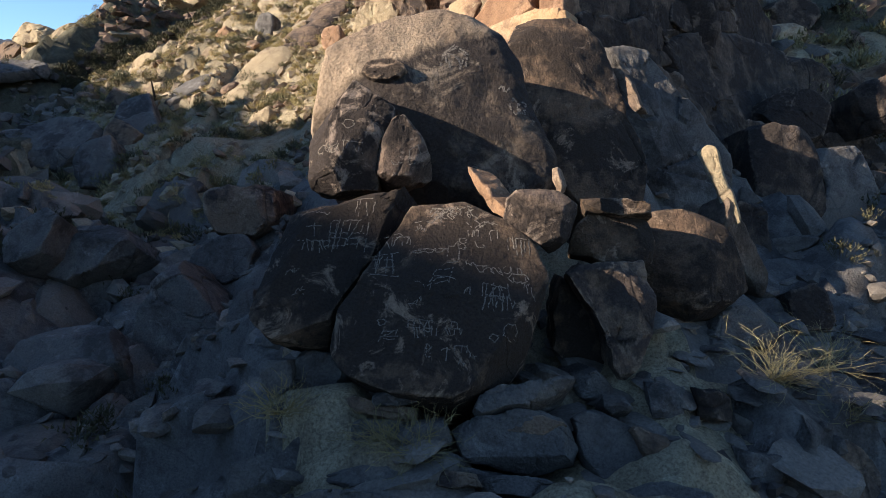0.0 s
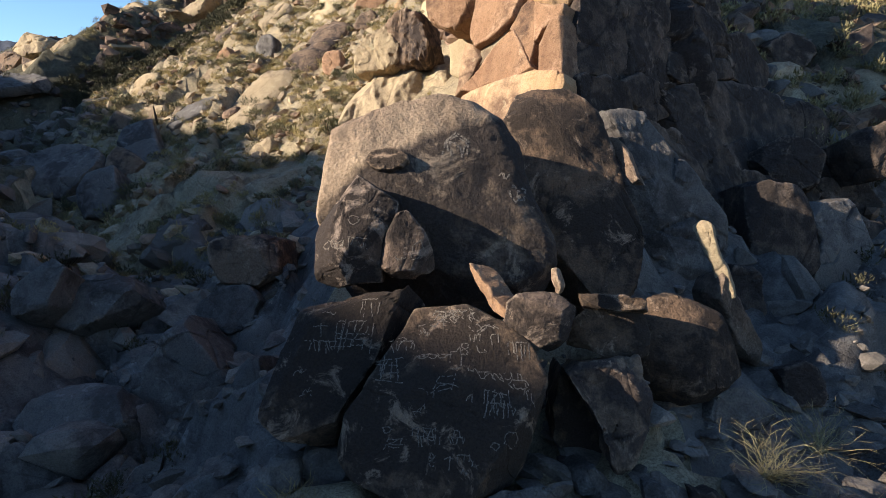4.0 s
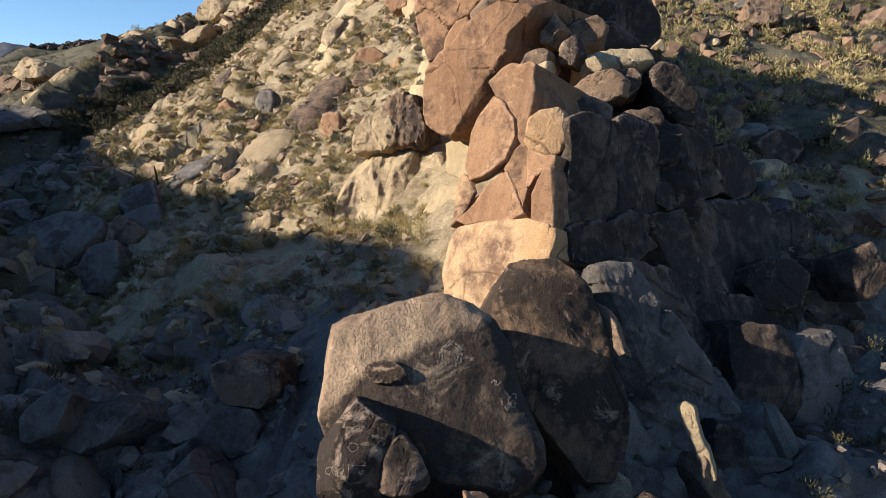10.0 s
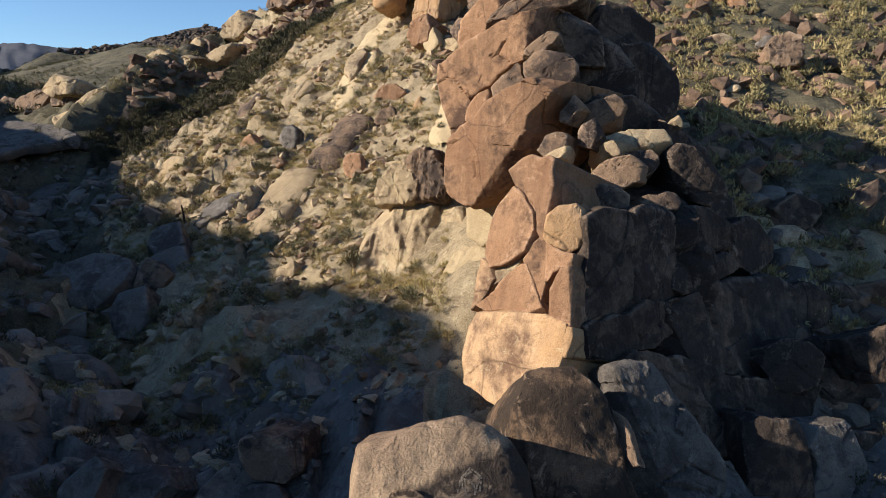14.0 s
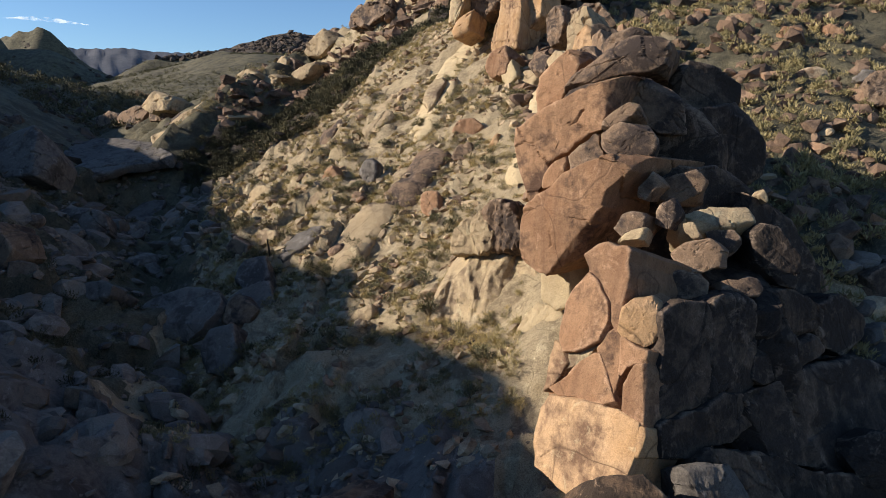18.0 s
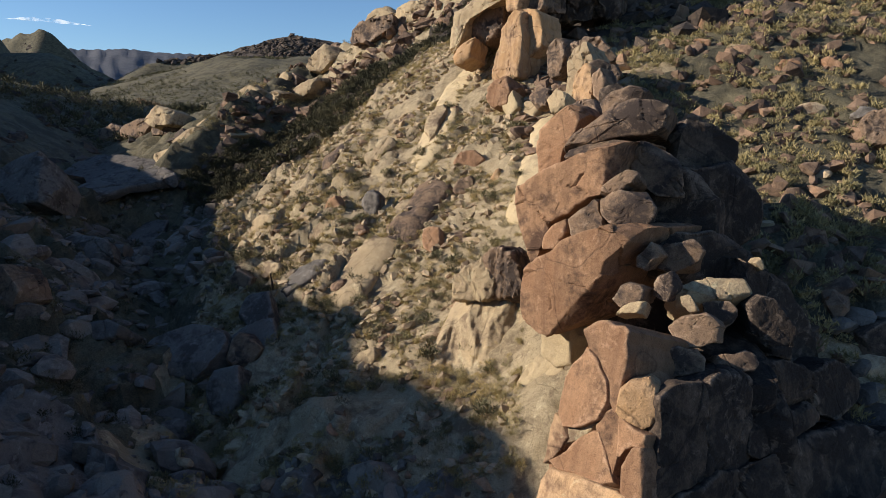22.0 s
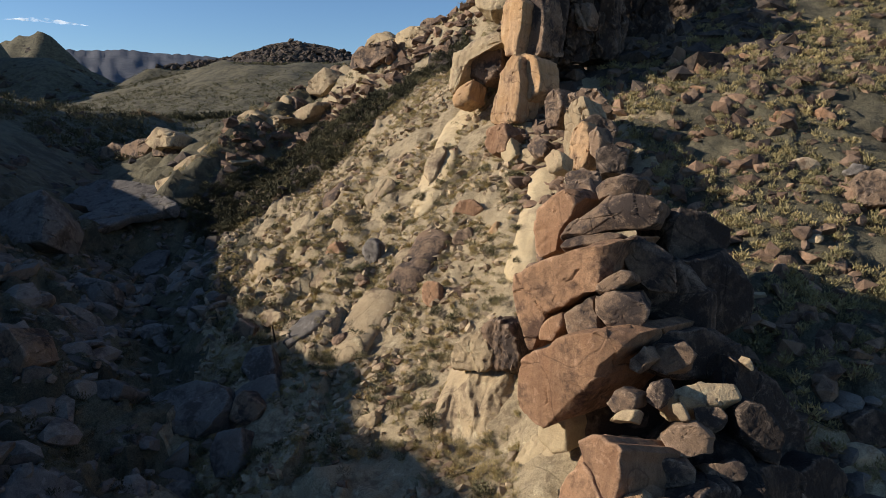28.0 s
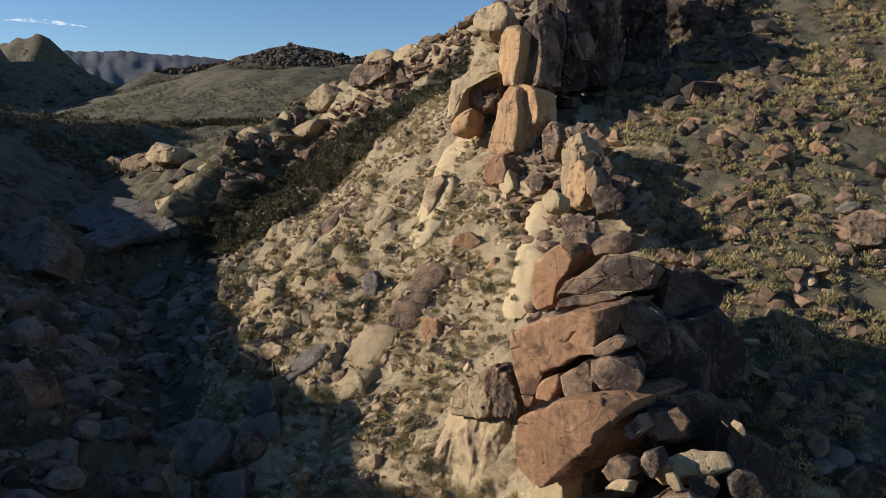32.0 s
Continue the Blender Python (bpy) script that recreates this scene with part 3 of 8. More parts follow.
far = ~near
crag = far & (fy > 560) & (fy < 640) & (fz > 62)
fz[crag] += 7 * anoise(fp[crag] * 0.045) + 3.5 * anoise(fp[crag] * 0.13)
fz[far] += 2.5 * anoise(fp[far] * 0.03) + 1.6 * anoise(fp[far] * 0.09)
ny, nx = GX.shape
idx = np.arange(nx * ny).reshape(ny, nx)
quads = np.stack([idx[:-1, :-1], idx[:-1, 1:], idx[1:, 1:], idx[1:, :-1]], -1).reshape(-1, 4)
gm = mesh_of("ground", np.stack([fx, fy, fz], -1), quads)
gm.materials.append(MAT_GROUND)
gm.materials.append(MAT_SCRUB_AND_SHADE)
gm.materials.append(MAT_RUBBLE)
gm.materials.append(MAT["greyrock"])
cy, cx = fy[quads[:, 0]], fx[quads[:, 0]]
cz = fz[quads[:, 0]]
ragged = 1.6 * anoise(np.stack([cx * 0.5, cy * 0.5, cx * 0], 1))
# last patch: dark scree painted where the spire ridge's shadow falls
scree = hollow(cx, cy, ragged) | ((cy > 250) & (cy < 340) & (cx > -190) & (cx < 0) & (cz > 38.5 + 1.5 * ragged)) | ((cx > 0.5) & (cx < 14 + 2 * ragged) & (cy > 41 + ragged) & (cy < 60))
# left part: darker rock puts the near wash's shade into the ground
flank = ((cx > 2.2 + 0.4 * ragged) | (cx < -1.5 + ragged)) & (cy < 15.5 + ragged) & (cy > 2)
# left of the wash line the scrub soil's dark tone stands for shade
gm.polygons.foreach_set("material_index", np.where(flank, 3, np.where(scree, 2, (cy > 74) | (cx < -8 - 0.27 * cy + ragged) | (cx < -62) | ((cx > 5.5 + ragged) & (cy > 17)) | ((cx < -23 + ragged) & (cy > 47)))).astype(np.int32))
tagged(new("ground", gm), "dry stony canyon ground of tan gravel and bedrock", "ground", kind="structure")


# the distant range; haze is put into its blue-grey rock colour
AZ, ROWS_UP = np.meshgrid(np.radians(np.linspace(-62, 22, 337)), np.linspace(0, 1, 25))
azd, up = np.degrees(AZ).ravel(), ROWS_UP.ravel()
crest = 1860 * np.interp(azd, (-62, -48, -40, -37.5, -35.5, -33, -31, -29, -27, -24, -20, 22), (0.07, 0.078, 0.082, 0.0865, 0.0865, 0.0895, 0.0865, 0.0862, 0.0845, 0.078, 0.07, 0.05)) + 17
spur = 1 - np.abs(anoise(np.stack([azd * 0.55, up * 1.2, up * 0 + 3], 1)))
fold = 1 - np.abs(anoise(np.stack([azd * 1.6, up * 2.5, up * 0 + 9], 1)))
dist = 1860 - (1 - up) * 420 * (0.9 + 0.22 * spur) + 25 * fold * (1 - up)
high = 25 + (crest - 25) * up ** 1.25 + (1 - up) * up * (34 * spur + 14 * fold) + 5 * anoise(np.stack([azd * 2.3, up * 6, up * 0 + 1], 1)) * (0.3 + up * 0.7)
mv = np.stack([dist * np.sin(AZ.ravel()), dist * np.cos(AZ.ravel()), high], 1)
grid = np.arange(337 * 25).reshape(25, 337)
mf = np.stack([grid[:-1, :-1], grid[:-1, 1:], grid[1:, 1:], grid[1:, :-1]], -1).reshape(-1, 4)
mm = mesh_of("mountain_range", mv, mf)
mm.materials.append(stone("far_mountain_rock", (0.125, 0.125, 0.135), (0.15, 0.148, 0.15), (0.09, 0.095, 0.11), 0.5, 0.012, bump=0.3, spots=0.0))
tagged(new("mountain_range", mm), "distant bare mountain range tinted blue-grey for haze", "mountains", kind="structure")

# a thin streak of cloud, kilometres off
cloud_v, cloud_f = [], []
for i in range(41):
    f = i / 40
    for k, w in enumerate((-1, 0, 1)):
        cloud_v.append((f * 300 - 150, 30 * noise.noise((f * 3, k, 2)), w * 9 * math.sin(math.pi * f) * (0.6 + 0.7 * abs(noise.noise((f * 7, k, 5)))) + 6 * math.sin(f * 4)))
for i in range(40):
    for k in (0, 1):
        a = i * 3 + k
        cloud_f.append((a, a + 3, a + 4, a + 1))
cm = bpy.data.meshes.new("cloud")
cm.from_pydata(cloud_v, [], cloud_f)
vapour = bpy.data.materials.new("cloud_vapour")
vapour.use_nodes = True
vb = vapour.node_tree.nodes["Principled BSDF"]
vb.inputs["Base Color"].default_value = (0.9, 0.9, 0.9, 1)
# a faint glow stands in for sunlight on the cloud
vb.inputs["Emission Color"].default_value, vb.inputs["Emission Strength"].default_value = (0.95, 0.97, 1.0, 1), 0.75
vn = node(vapour.node_tree, "ShaderNodeTexNoise", Scale=0.03, Detail=6.0)
vt = vapour.node_tree.nodes.new("ShaderNodeTexCoord")
vapour.node_tree.links.new(vt.outputs["Object"], vn.inputs["Vector"])
vapour.node_tree.links.new(ramp(vapour.node_tree, vn.outputs[0], [(0.40, (0, 0, 0)), (0.60, (0.75, 0.75, 0.75))]), vb.inputs["Alpha"])
cm.materials.append(vapour)
cloud = tagged(new("backdrop_cloud", cm), "thin white streak of high cloud", "cloud", kind="structure")
cloud.matrix_world = pose(-1836, 2349, 372, 0, 0, 38)

# the petroglyph pile
main = rock("petroglyph_boulder", (0.02, 5.12, 3.69), 0, 38, 1.4, "varnish", "large black-varnished boulder covered with pale pecked petroglyphs",
     [(0.06, 0.91), (-0.26, 0.74), (-0.36, 0.54), (-0.64, 0.11), (-0.85, -0.18), (-0.91, -0.46), (-0.81, -0.64), (-0.63, -0.75), (-0.37, -0.86), (-0.12, -0.9), (0.17, -0.9), (0.39, -0.82), (0.61, -0.6), (0.73, -0.42), (0.82, -0.18), (0.81, 0.11), (0.69, 0.4), (0.44, 0.67), (0.21, 0.9)], group="boulders of the petroglyph pile", taper=0.75, shift=(0, -0.1), apex=(0.06, -0.01, -0.09), rough=0.028, soft=2, chips=4)
second = rock("petroglyph_boulder", (-1.01, 5.48, 3.87), 6, 30, 1.4, "varnish", "dark leaning boulder with faint petroglyphs and a flat top",
     [(-0.51, -0.07), (-0.6, -0.47), (-0.61, -0.68), (-0.42, -0.74), (0.04, -0.76), (0.13, -0.48), (0.33, -0.13), (0.59, 0.26), (0.85, 0.63), (0.52, 0.6), (0.06, 0.57), (-0.34, 0.48), (-0.4, 0.31)], group="boulders of the petroglyph pile", taper=0.85, rough=0.04, soft=1.5, chips=4)
cap = rock("boulder", (-0.87, 6.30, 4.90), 4, 18, 1.2, "cap", "brown varnished boulder with a lit tan flank, split by a crack",
     [(-0.07, 0.53), (-0.26, 0.24), (-0.52, -0.06), (-0.45, -0.34), (-0.39, -0.62), (-0.09, -0.57), (0.24, -0.55), (0.25, -0.2), (0.39, 0.19), (0.37, 0.38), (0.14, 0.49)], group="boulders of the petroglyph pile", taper=0.7, apex=(-0.07, -0.26, -0.14), rough=0.05)
wedge = rock("boulder", (-0.38, 6.20, 4.72), -8, 16, 1.1, "cap", "smaller dark wedge boulder split off along a crack",
     [(-0.02, 0.41), (-0.23, -0.01), (-0.26, -0.19), (-0.13, -0.31), (0.08, -0.34), (0.34, -0.23), (0.18, 0.15)], group="boulders of the petroglyph pile", taper=0.75, rough=0.05)
rock("boulder", (-0.62, 6.90, 5.49), 8, 35, 0.35, "varnish", "small dark knobbly stone wedged on top of boulders",
     [(-0.14, -0.12), (0.06, -0.15), (0.18, -0.07), (0.27, 0.05), (0.06, 0.15), (-0.17, 0.12), (-0.27, 0.03)], group="boulders of the petroglyph pile", taper=0.7, rough=0.14)
dome = rock("boulder", (-0.10, 7.06, 5.06), 0, 25, 2.6, "dome", "huge rounded brown boulder with varnished face and tan shoulder",
     [(-1.39, -0.04), (-1.33, -0.66), (-1, -1.01), (-0.39, -1.1), (0.21, -1.19), (0.81, -1.25), (1.22, -0.9), (1.25, -0.48), (1.03, 0.09), (0.93, 0.54), (0.77, 0.87), (0.5, 1.13), (0.16, 1.24), (-0.43, 1.16), (-1.07, 1.02), (-1.25, 0.84), (-1.36, 0.54)], group="boulders of the petroglyph pile", taper=0.8, shift=(0, 0.1), apex=(-0.45, 0.19, -0.35), rough=0.045, soft=8)
rock("boulder", (1.70, 8.45, 5.14), -6, 30, 2.2, "varnish", "big dark boulder with a pale veined upper edge",
     [(-0.95, 0.35), (-0.79, -0.34), (-0.57, -1.08), (-0.27, -1.65), (0.43, -1.82), (0.87, -1.35), (0.78, -0.69), (0.65, 0.16), (0.52, 0.69), (0.47, 1.25), (0.08, 1.34), (-0.72, 1.29), (-1.19, 1)], group="boulders of the petroglyph pile", taper=0.85, apex=(-0.18, 0.71, -0.17), rough=0.045)
rock("rock_slab", (2.36, 8.75, 5.38), 50, 20, 0.2, "brown", "narrow lit tan slab along a boulder edge",
     [(-0.25, 0.14), (0, -0.11), (0.27, -0.34), (0.39, -0.34), (0.09, 0.06), (-0.17, 0.31), (-0.38, 0.33)], "rock slab", group="boulders of the petroglyph pile", rough=0.08)
rock("boulder", (3.40, 9.70, 4.90), -18, 26, 3.0, "greyrock", "smooth grey sloping rock face below the tower",
     [(-0.78, 0.2), (-0.67, -0.74), (-0.63, -1.72), (0.08, -1.97), (1.01, -1.92), (1.08, -0.99), (0.79, -0.17), (0.36, 0.58), (0.17, 1.24), (-0.44, 1.26), (-0.89, 1.23)], group="boulders of the petroglyph pile", rough=0.06)
rock("rock_fin", (3.25, 7.70, 4.25), 30, 8, 0.22, "tan", "upright tan rock fin with a sunlit edge",
     [(-0.2, 0.19), (-0.04, -0.06), (0.1, -0.33), (0.24, -0.51), (0.27, -0.45), (0.18, -0.17), (0.04, 0.11), (-0.06, 0.41), (-0.21, 0.46), (-0.33, 0.38)], "rock fin", group="boulders of the petroglyph pile", taper=0.9, rough=0.04)
rock("boulder", (2.50, 6.35, 3.71), 2, 32, 1.3, "varnish", "dark boulder with a flat lichen-scratched top and pale edge",
     [(-0.45, 0.09), (-0.46, -0.57), (-0.24, -0.65), (0.25, -0.59), (0.58, -0.32), (0.42, 0.09), (0.23, 0.47), (-0.11, 0.6), (-0.38, 0.42)], group="boulders of the petroglyph pile", apex=(-0.03, 0.04, -0.14), rough=0.04)
rock("boulder", (1.59, 5.95, 3.97), 5, 20, 0.7, "varnish", "dark blocky boulder with pale chipped edge",
     [(-0.37, 0.03), (-0.42, -0.19), (0.06, -0.32), (0.35, -0.27), (0.34, 0.07), (0.25, 0.25), (0.01, 0.24), (-0.23, 0.2)], group="boulders of the petroglyph pile", rough=0.05)
rock("boulder", (1.45, 5.42, 3.42), 2, 14, 0.8, "brown", "heart-shaped brown boulder with sunlit worn edges",
     [(-0.38, 0.29), (-0.16, -0.04), (-0.02, -0.28), (0.02, -0.57), (0.12, -0.72), (0.27, -0.47), (0.4, -0.09), (0.35, 0.41), (0.09, 0.39), (-0.16, 0.35), (-0.31, 0.37)], group="boulders of the petroglyph pile", apex=(-0.04, 0.1, 0.08), rough=0.06, soft=1, chips=8)
rock("boulder", (1.30, 5.80, 3.05), 0, 5, 0.8, "varnish", "dark narrow boulder in the shade of its neighbour",
     [(-0.27, 0.16), (-0.22, -0.32), (0.29, -0.43), (0.3, -0.13), (0.07, 0.19), (-0.17, 0.52)], group="boulders of the petroglyph pile", rough=0.05)
rock("boulder", (0.84, 5.42, 4.19), 6, 12, 0.7, "cap", "small blocky boulder with a pale rim",
     [(-0.32, -0.06), (-0.12, -0.17), (0.07, -0.32), (0.24, -0.21), (0.3, 0.12), (0.13, 0.24), (-0.22, 0.22), (-0.31, 0.14)], group="boulders of the petroglyph pile", apex=(-0.01, -0.01, -0.04), rough=0.05, soft=1, chips=8)
rock("rock_fin", (1.00, 5.75, 4.45), 40, 5, 0.1, "brown", "small finger of tan stone standing between boulders",
     [(-0, -0.11), (0.04, -0.11), (0.06, -0.03), (-0.02, 0.14), (-0.08, 0.11)], "rock fin", group="boulders of the petroglyph pile", rough=0.06, soft=1)
rock("rock_slab", (0.39, 5.80, 4.33), 55, 5, 0.25, "red", "thin red-brown slab edge lit by the sun",
     [(-0.2, 0.07), (-0, -0.09), (0.31, -0.23), (0.28, -0.11), (0.05, 0), (-0.17, 0.16), (-0.31, 0.23)], "rock slab", group="boulders of the petroglyph pile", rough=0.05, soft=1)
rock("boulder", (1.59, 5.90, 4.23), 6, 25, 0.5, "varnish", "dark flat rock between the boulders",
     [(-0.28, -0.06), (0.03, -0.09), (0.35, -0.07), (0.3, 0.07), (-0.07, 0.06), (-0.34, 0.09)], group="boulders of the petroglyph pile", rough=0.07)

# petroglyphs
petroglyph(main, "zigzag", 0.078, 0.650, 0.339, 0.107, 7)
petroglyph(main, "squiggle", 0.320, 0.514, 0.281, 0.126, 1)
petroglyph(main, "squiggle", 0.330, 0.524, 0.175, 0.078, 14)
petroglyph(main, "rake", 0.233, 0.436, 0.078, 0.068, 4)
petroglyph(main, "arch", 0.407, 0.446, 0.058, 0.097, 0)
petroglyph(main, "squiggle", 0.310, 0.349, 0.116, 0.087, 2)
petroglyph(main, "ring", 0.145, 0.359, 0.058, 0.049, 0)
petroglyph(main, "ring", 0.136, 0.301, 0.058, 0.049, 0)
petroglyph(main, "arch", 0.058, 0.242, 0.097, 0.165, 1)
petroglyph(main, "arch", 0.543, 0.359, 0.049, 0.116, 0)
petroglyph(main, "rake", 0.640, 0.310, 0.087, 0.165, 4)
petroglyph(main, "squiggle", -0.194, 0.446, 0.097, 0.145, 3)
petroglyph(main, "squiggle", -0.116, 0.563, 0.213, 0.097, 4)
petroglyph(main, "chain", -0.136, 0.272, 0.233, 0.049, 3)
petroglyph(main, "squiggle", -0.087, -0.019, 0.339, 0.107, 5)
petroglyph(main, "ladder", -0.029, 0.029, 0.155, 0.145, 3)
petroglyph(main, "meander", 0.456, 0.097, 0.388, 0.058, 6)
petroglyph(main, "oval", 0.582, 0.029, 0.155, 0.087, 0)
petroglyph(main, "squiggle", 0.592, 0.029, 0.116, 0.068, 15)
petroglyph(main, "rake", 0.388, -0.097, 0.242, 0.126, 9)
petroglyph(main, "squiggle", 0.669, -0.107, 0.107, 0.194, 6)
petroglyph(main, "squiggle", 0.175, -0.097, 0.049, 0.058, 7)
petroglyph(main, "squiggle", -0.223, -0.204, 0.116, 0.116, 8)
petroglyph(main, "meander", -0.194, -0.369, 0.194, 0.078, 4)
petroglyph(main, "rake", -0.165, -0.436, 0.165, 0.078, 5)
petroglyph(main, "ring", -0.495, -0.330, 0.058, 0.049, 0)
petroglyph(main, "ladder", -0.436, -0.436, 0.136, 0.087, 4)
petroglyph(main, "rake", 0.068, -0.436, 0.126, 0.068, 5)
petroglyph(main, "arch", 0.068, -0.388, 0.049, 0.068, 0)
petroglyph(main, "ring", -0.136, -0.543, 0.039, 0.049, 0)
petroglyph(main, "ring", -0.136, -0.601, 0.039, 0.058, 0)
petroglyph(main, "cross", 0.000, -0.592, 0.107, 0.107, 0)
petroglyph(main, "rake", 0.116, -0.572, 0.087, 0.058, 3)
petroglyph(main, "squiggle", 0.194, -0.543, 0.107, 0.155, 9)
petroglyph(main, "oval", 0.504, -0.417, 0.116, 0.116, 0)
petroglyph(main, "ring", 0.369, -0.466, 0.058, 0.058, 0)
petroglyph(main, "squiggle", 0.213, 0.175, 0.136, 0.078, 10)
petroglyph(main, "nested", -0.388, 0.398, 0.184, 0.136, 0)
petroglyph(main, "grid", -0.504, 0.165, 0.194, 0.175, 6)
petroglyph(main, "squiggle", -0.039, 0.601, 0.145, 0.107, 11)
petroglyph(main, "rake", 0.407, -0.194, 0.242, 0.116, 10)
petroglyph(main, "squiggle", 0.116, -0.660, 0.068, 0.068, 12)
petroglyph(second, "rake", 0.299, 0.430, 0.150, 0.150, 4)
petroglyph(second, "grid", 0.159, 0.178, 0.309, 0.234, 7)
petroglyph(second, "comb", -0.103, 0.075, 0.206, 0.094, 7)
petroglyph(second, "cross", -0.122, 0.215, 0.131, 0.131, 0)
petroglyph(second, "squiggle", -0.056, 0.393, 0.159, 0.056, 2)
petroglyph(second, "squiggle", -0.243, -0.187, 0.150, 0.103, 4)
petroglyph(second, "squiggle", -0.168, -0.355, 0.131, 0.094, 5)
petroglyph(cap, "chain", -0.20, -0.22, 0.20, 0.11, 3)
petroglyph(cap, "rake", 0.02, -0.20, 0.23, 0.11, 6)
petroglyph(cap, "oval", -0.01, 0.03, 0.10, 0.07, 0)
petroglyph(wedge, "arch", 0.12, -0.08, 0.15, 0.15, 1)
petroglyph(wedge, "squiggle", -0.06, -0.10, 0.12, 0.08, 3)
petroglyph(dome, "nested", 0.229, 0.558, 0.247, 0.275, 0, width=0.02)
petroglyph(dome, "chain", 0.888, 0.027, 0.156, 0.183, 2, width=0.02)
petroglyph(dome, "squiggle", 0.750, 0.183, 0.119, 0.119, 2, width=0.02)
rock("boulder", (3.61, 7.60, 3.46), -25, 8, 0.5, "wall", "dark lower end of the rock fin",
     [(-0.39, 0.48), (-0.15, -0.06), (0.07, -0.49), (0.36, -0.62), (0.42, -0.35), (-0.02, 0.29), (-0.25, 0.69)], group="boulders of the petroglyph pile", rough=0.05)

# ledges and blocks at the foot of the pile
rock("rock_slab", (0.59, 4.70, 2.95), 5, 45, 0.5, "greyrock", "long flat grey slab wedged under the boulder",
     [(-0.33, -0.18), (0.04, -0.09), (0.43, 0.11), (0.42, 0.18), (0.09, 0.1), (-0.25, 0), (-0.38, -0.12)], "rock slab", rough=0.05)
rock("boulder", (1.31, 5.20, 2.75), -10, 10, 0.6, "greyrock", "grey block at the foot of the pile",
     [(-0.14, -0.1), (0.14, -0.14), (0.17, -0.02), (0.02, 0.16), (-0.18, 0.09)], soft=1, chips=9)
rock("boulder", (2.35, 6.20, 2.84), -15, 6, 0.7, "brown", "squarish shaded block beside the pile",
     [(-0.22, -0.21), (0.22, -0.24), (0.22, 0.21), (-0.21, 0.24)], rough=0.05, soft=1, chips=9)
rock("boulder", (2.08, 5.60, 2.76), -12, 12, 0.6, "greyrock", "flat shaded block under a larger one",
     [(-0.23, -0.06), (0.19, -0.1), (0.22, 0.06), (-0.18, 0.1)], rough=0.05, soft=1, chips=9)
rock("boulder", (2.79, 6.20, 2.67), -15, 10, 0.7, "greyrock", "pale shaded block beside the pile",
     [(-0.19, -0.13), (0.14, -0.19), (0.21, -0.02), (0.05, 0.18), (-0.21, 0.16)], rough=0.06, soft=1, chips=9)
rock("boulder", (3.13, 6.40, 2.91), -15, 28, 1.0, "greyrock", "broad rounded grey boulder in shade",
     [(-0.46, -0.12), (-0.11, -0.23), (0.41, -0.23), (0.51, -0.02), (0.25, 0.27), (-0.11, 0.23), (-0.44, 0.11)], rough=0.05, soft=1, chips=9)
rock("boulder", (1.34, 4.60, 2.54), 0, 34, 0.8, "greyrock", "pale smooth ledge of bedrock",
     [(-0.25, -0.16), (-0.05, -0.32), (0.27, -0.24), (0.32, -0.03), (0.13, 0.2), (-0.12, 0.31), (-0.32, 0.26)], rough=0.04, soft=1, chips=9)
rock("boulder", (0.55, 4.50, 2.65), 5, 34, 0.9, "greyrock", "broad grey ledge of layered bedrock",
     [(-0.39, -0.16), (0.1, -0.24), (0.47, -0.15), (0.42, 0.15), (0.19, 0.23), (-0.28, 0.17), (-0.53, 0.01)], rough=0.05, soft=1, chips=9)
rock("boulder", (0.22, 4.35, 2.29), 8, 30, 0.8, "greyrock", "low grey bedrock ledge",
     [(-0.89, -0.32), (0.87, -0.18), (0.91, 0.01), (0.58, 0.14), (-0.04, 0.19), (-0.59, 0.13), (-0.95, 0.03)], rough=0.04, soft=1, chips=9)
rock("boulder", (-0.51, 4.70, 2.60), 8, 24, 0.7, "greyrock", "small layered bedrock ledge",
     [(-0.29, -0.12), (0.11, -0.13), (0.46, -0.01), (0.23, 0.11), (-0.13, 0.11), (-0.4, 0.04)], rough=0.06, soft=1, chips=9)
rock("boulder", (-0.61, 4.60, 2.44), 8, 24, 0.7, "greyrock", "small layered block of bedrock",
     [(-0.22, -0.1), (0.26, -0.04), (0.2, 0.1), (-0.24, 0.03)], rough=0.06, soft=1, chips=9)
rock("boulder", (-1.31, 4.80, 2.40), 15, 25, 0.9, "greyrock", "pale rounded bedrock hump",
     [(-0.58, -0.26), (-0.37, -0.49), (0, -0.35), (0.36, -0.18), (0.45, 0.17), (0.32, 0.38), (0.06, 0.44), (-0.13, 0.33), (-0.13, -0.03)], rough=0.05, soft=1, chips=9)
rock("boulder", (-1.10, 5.30, 2.87), 10, 20, 0.8, "greyrock", "rounded shaded block below the dark boulder",
     [(-0.21, -0.08), (-0.07, -0.21), (0.23, -0.14), (0.32, 0.05), (-0, 0.22), (-0.28, 0.16)], rough=0.06, soft=1, chips=9)
rock("boulder", (3.15, 4.80, 2.26), -5, 35, 0.5, "brown", "small rock beside the dry bush",
     [(-0.45, -0.24), (0.32, -0.32), (0.43, 0.01), (0.16, 0.19), (-0.12, 0.25), (-0.33, 0.13)], rough=0.05, soft=1, chips=9)
rock("boulder", (1.62, 5.20, 2.55), -5, 25, 0.6, "greyrock", "shaded rock below the pile",
     [(-0.11, -0.06), (0.09, -0.11), (0.15, 0.03), (-0.13, 0.14)], soft=1, chips=9)
rock("boulder", (1.98, 4.90, 2.46), -10, 20, 0.6, "greyrock", "shaded block below the pile",
     [(-0.14, -0.1), (0.15, -0.12), (0.13, 0.08), (-0.14, 0.14)], soft=1, chips=9)
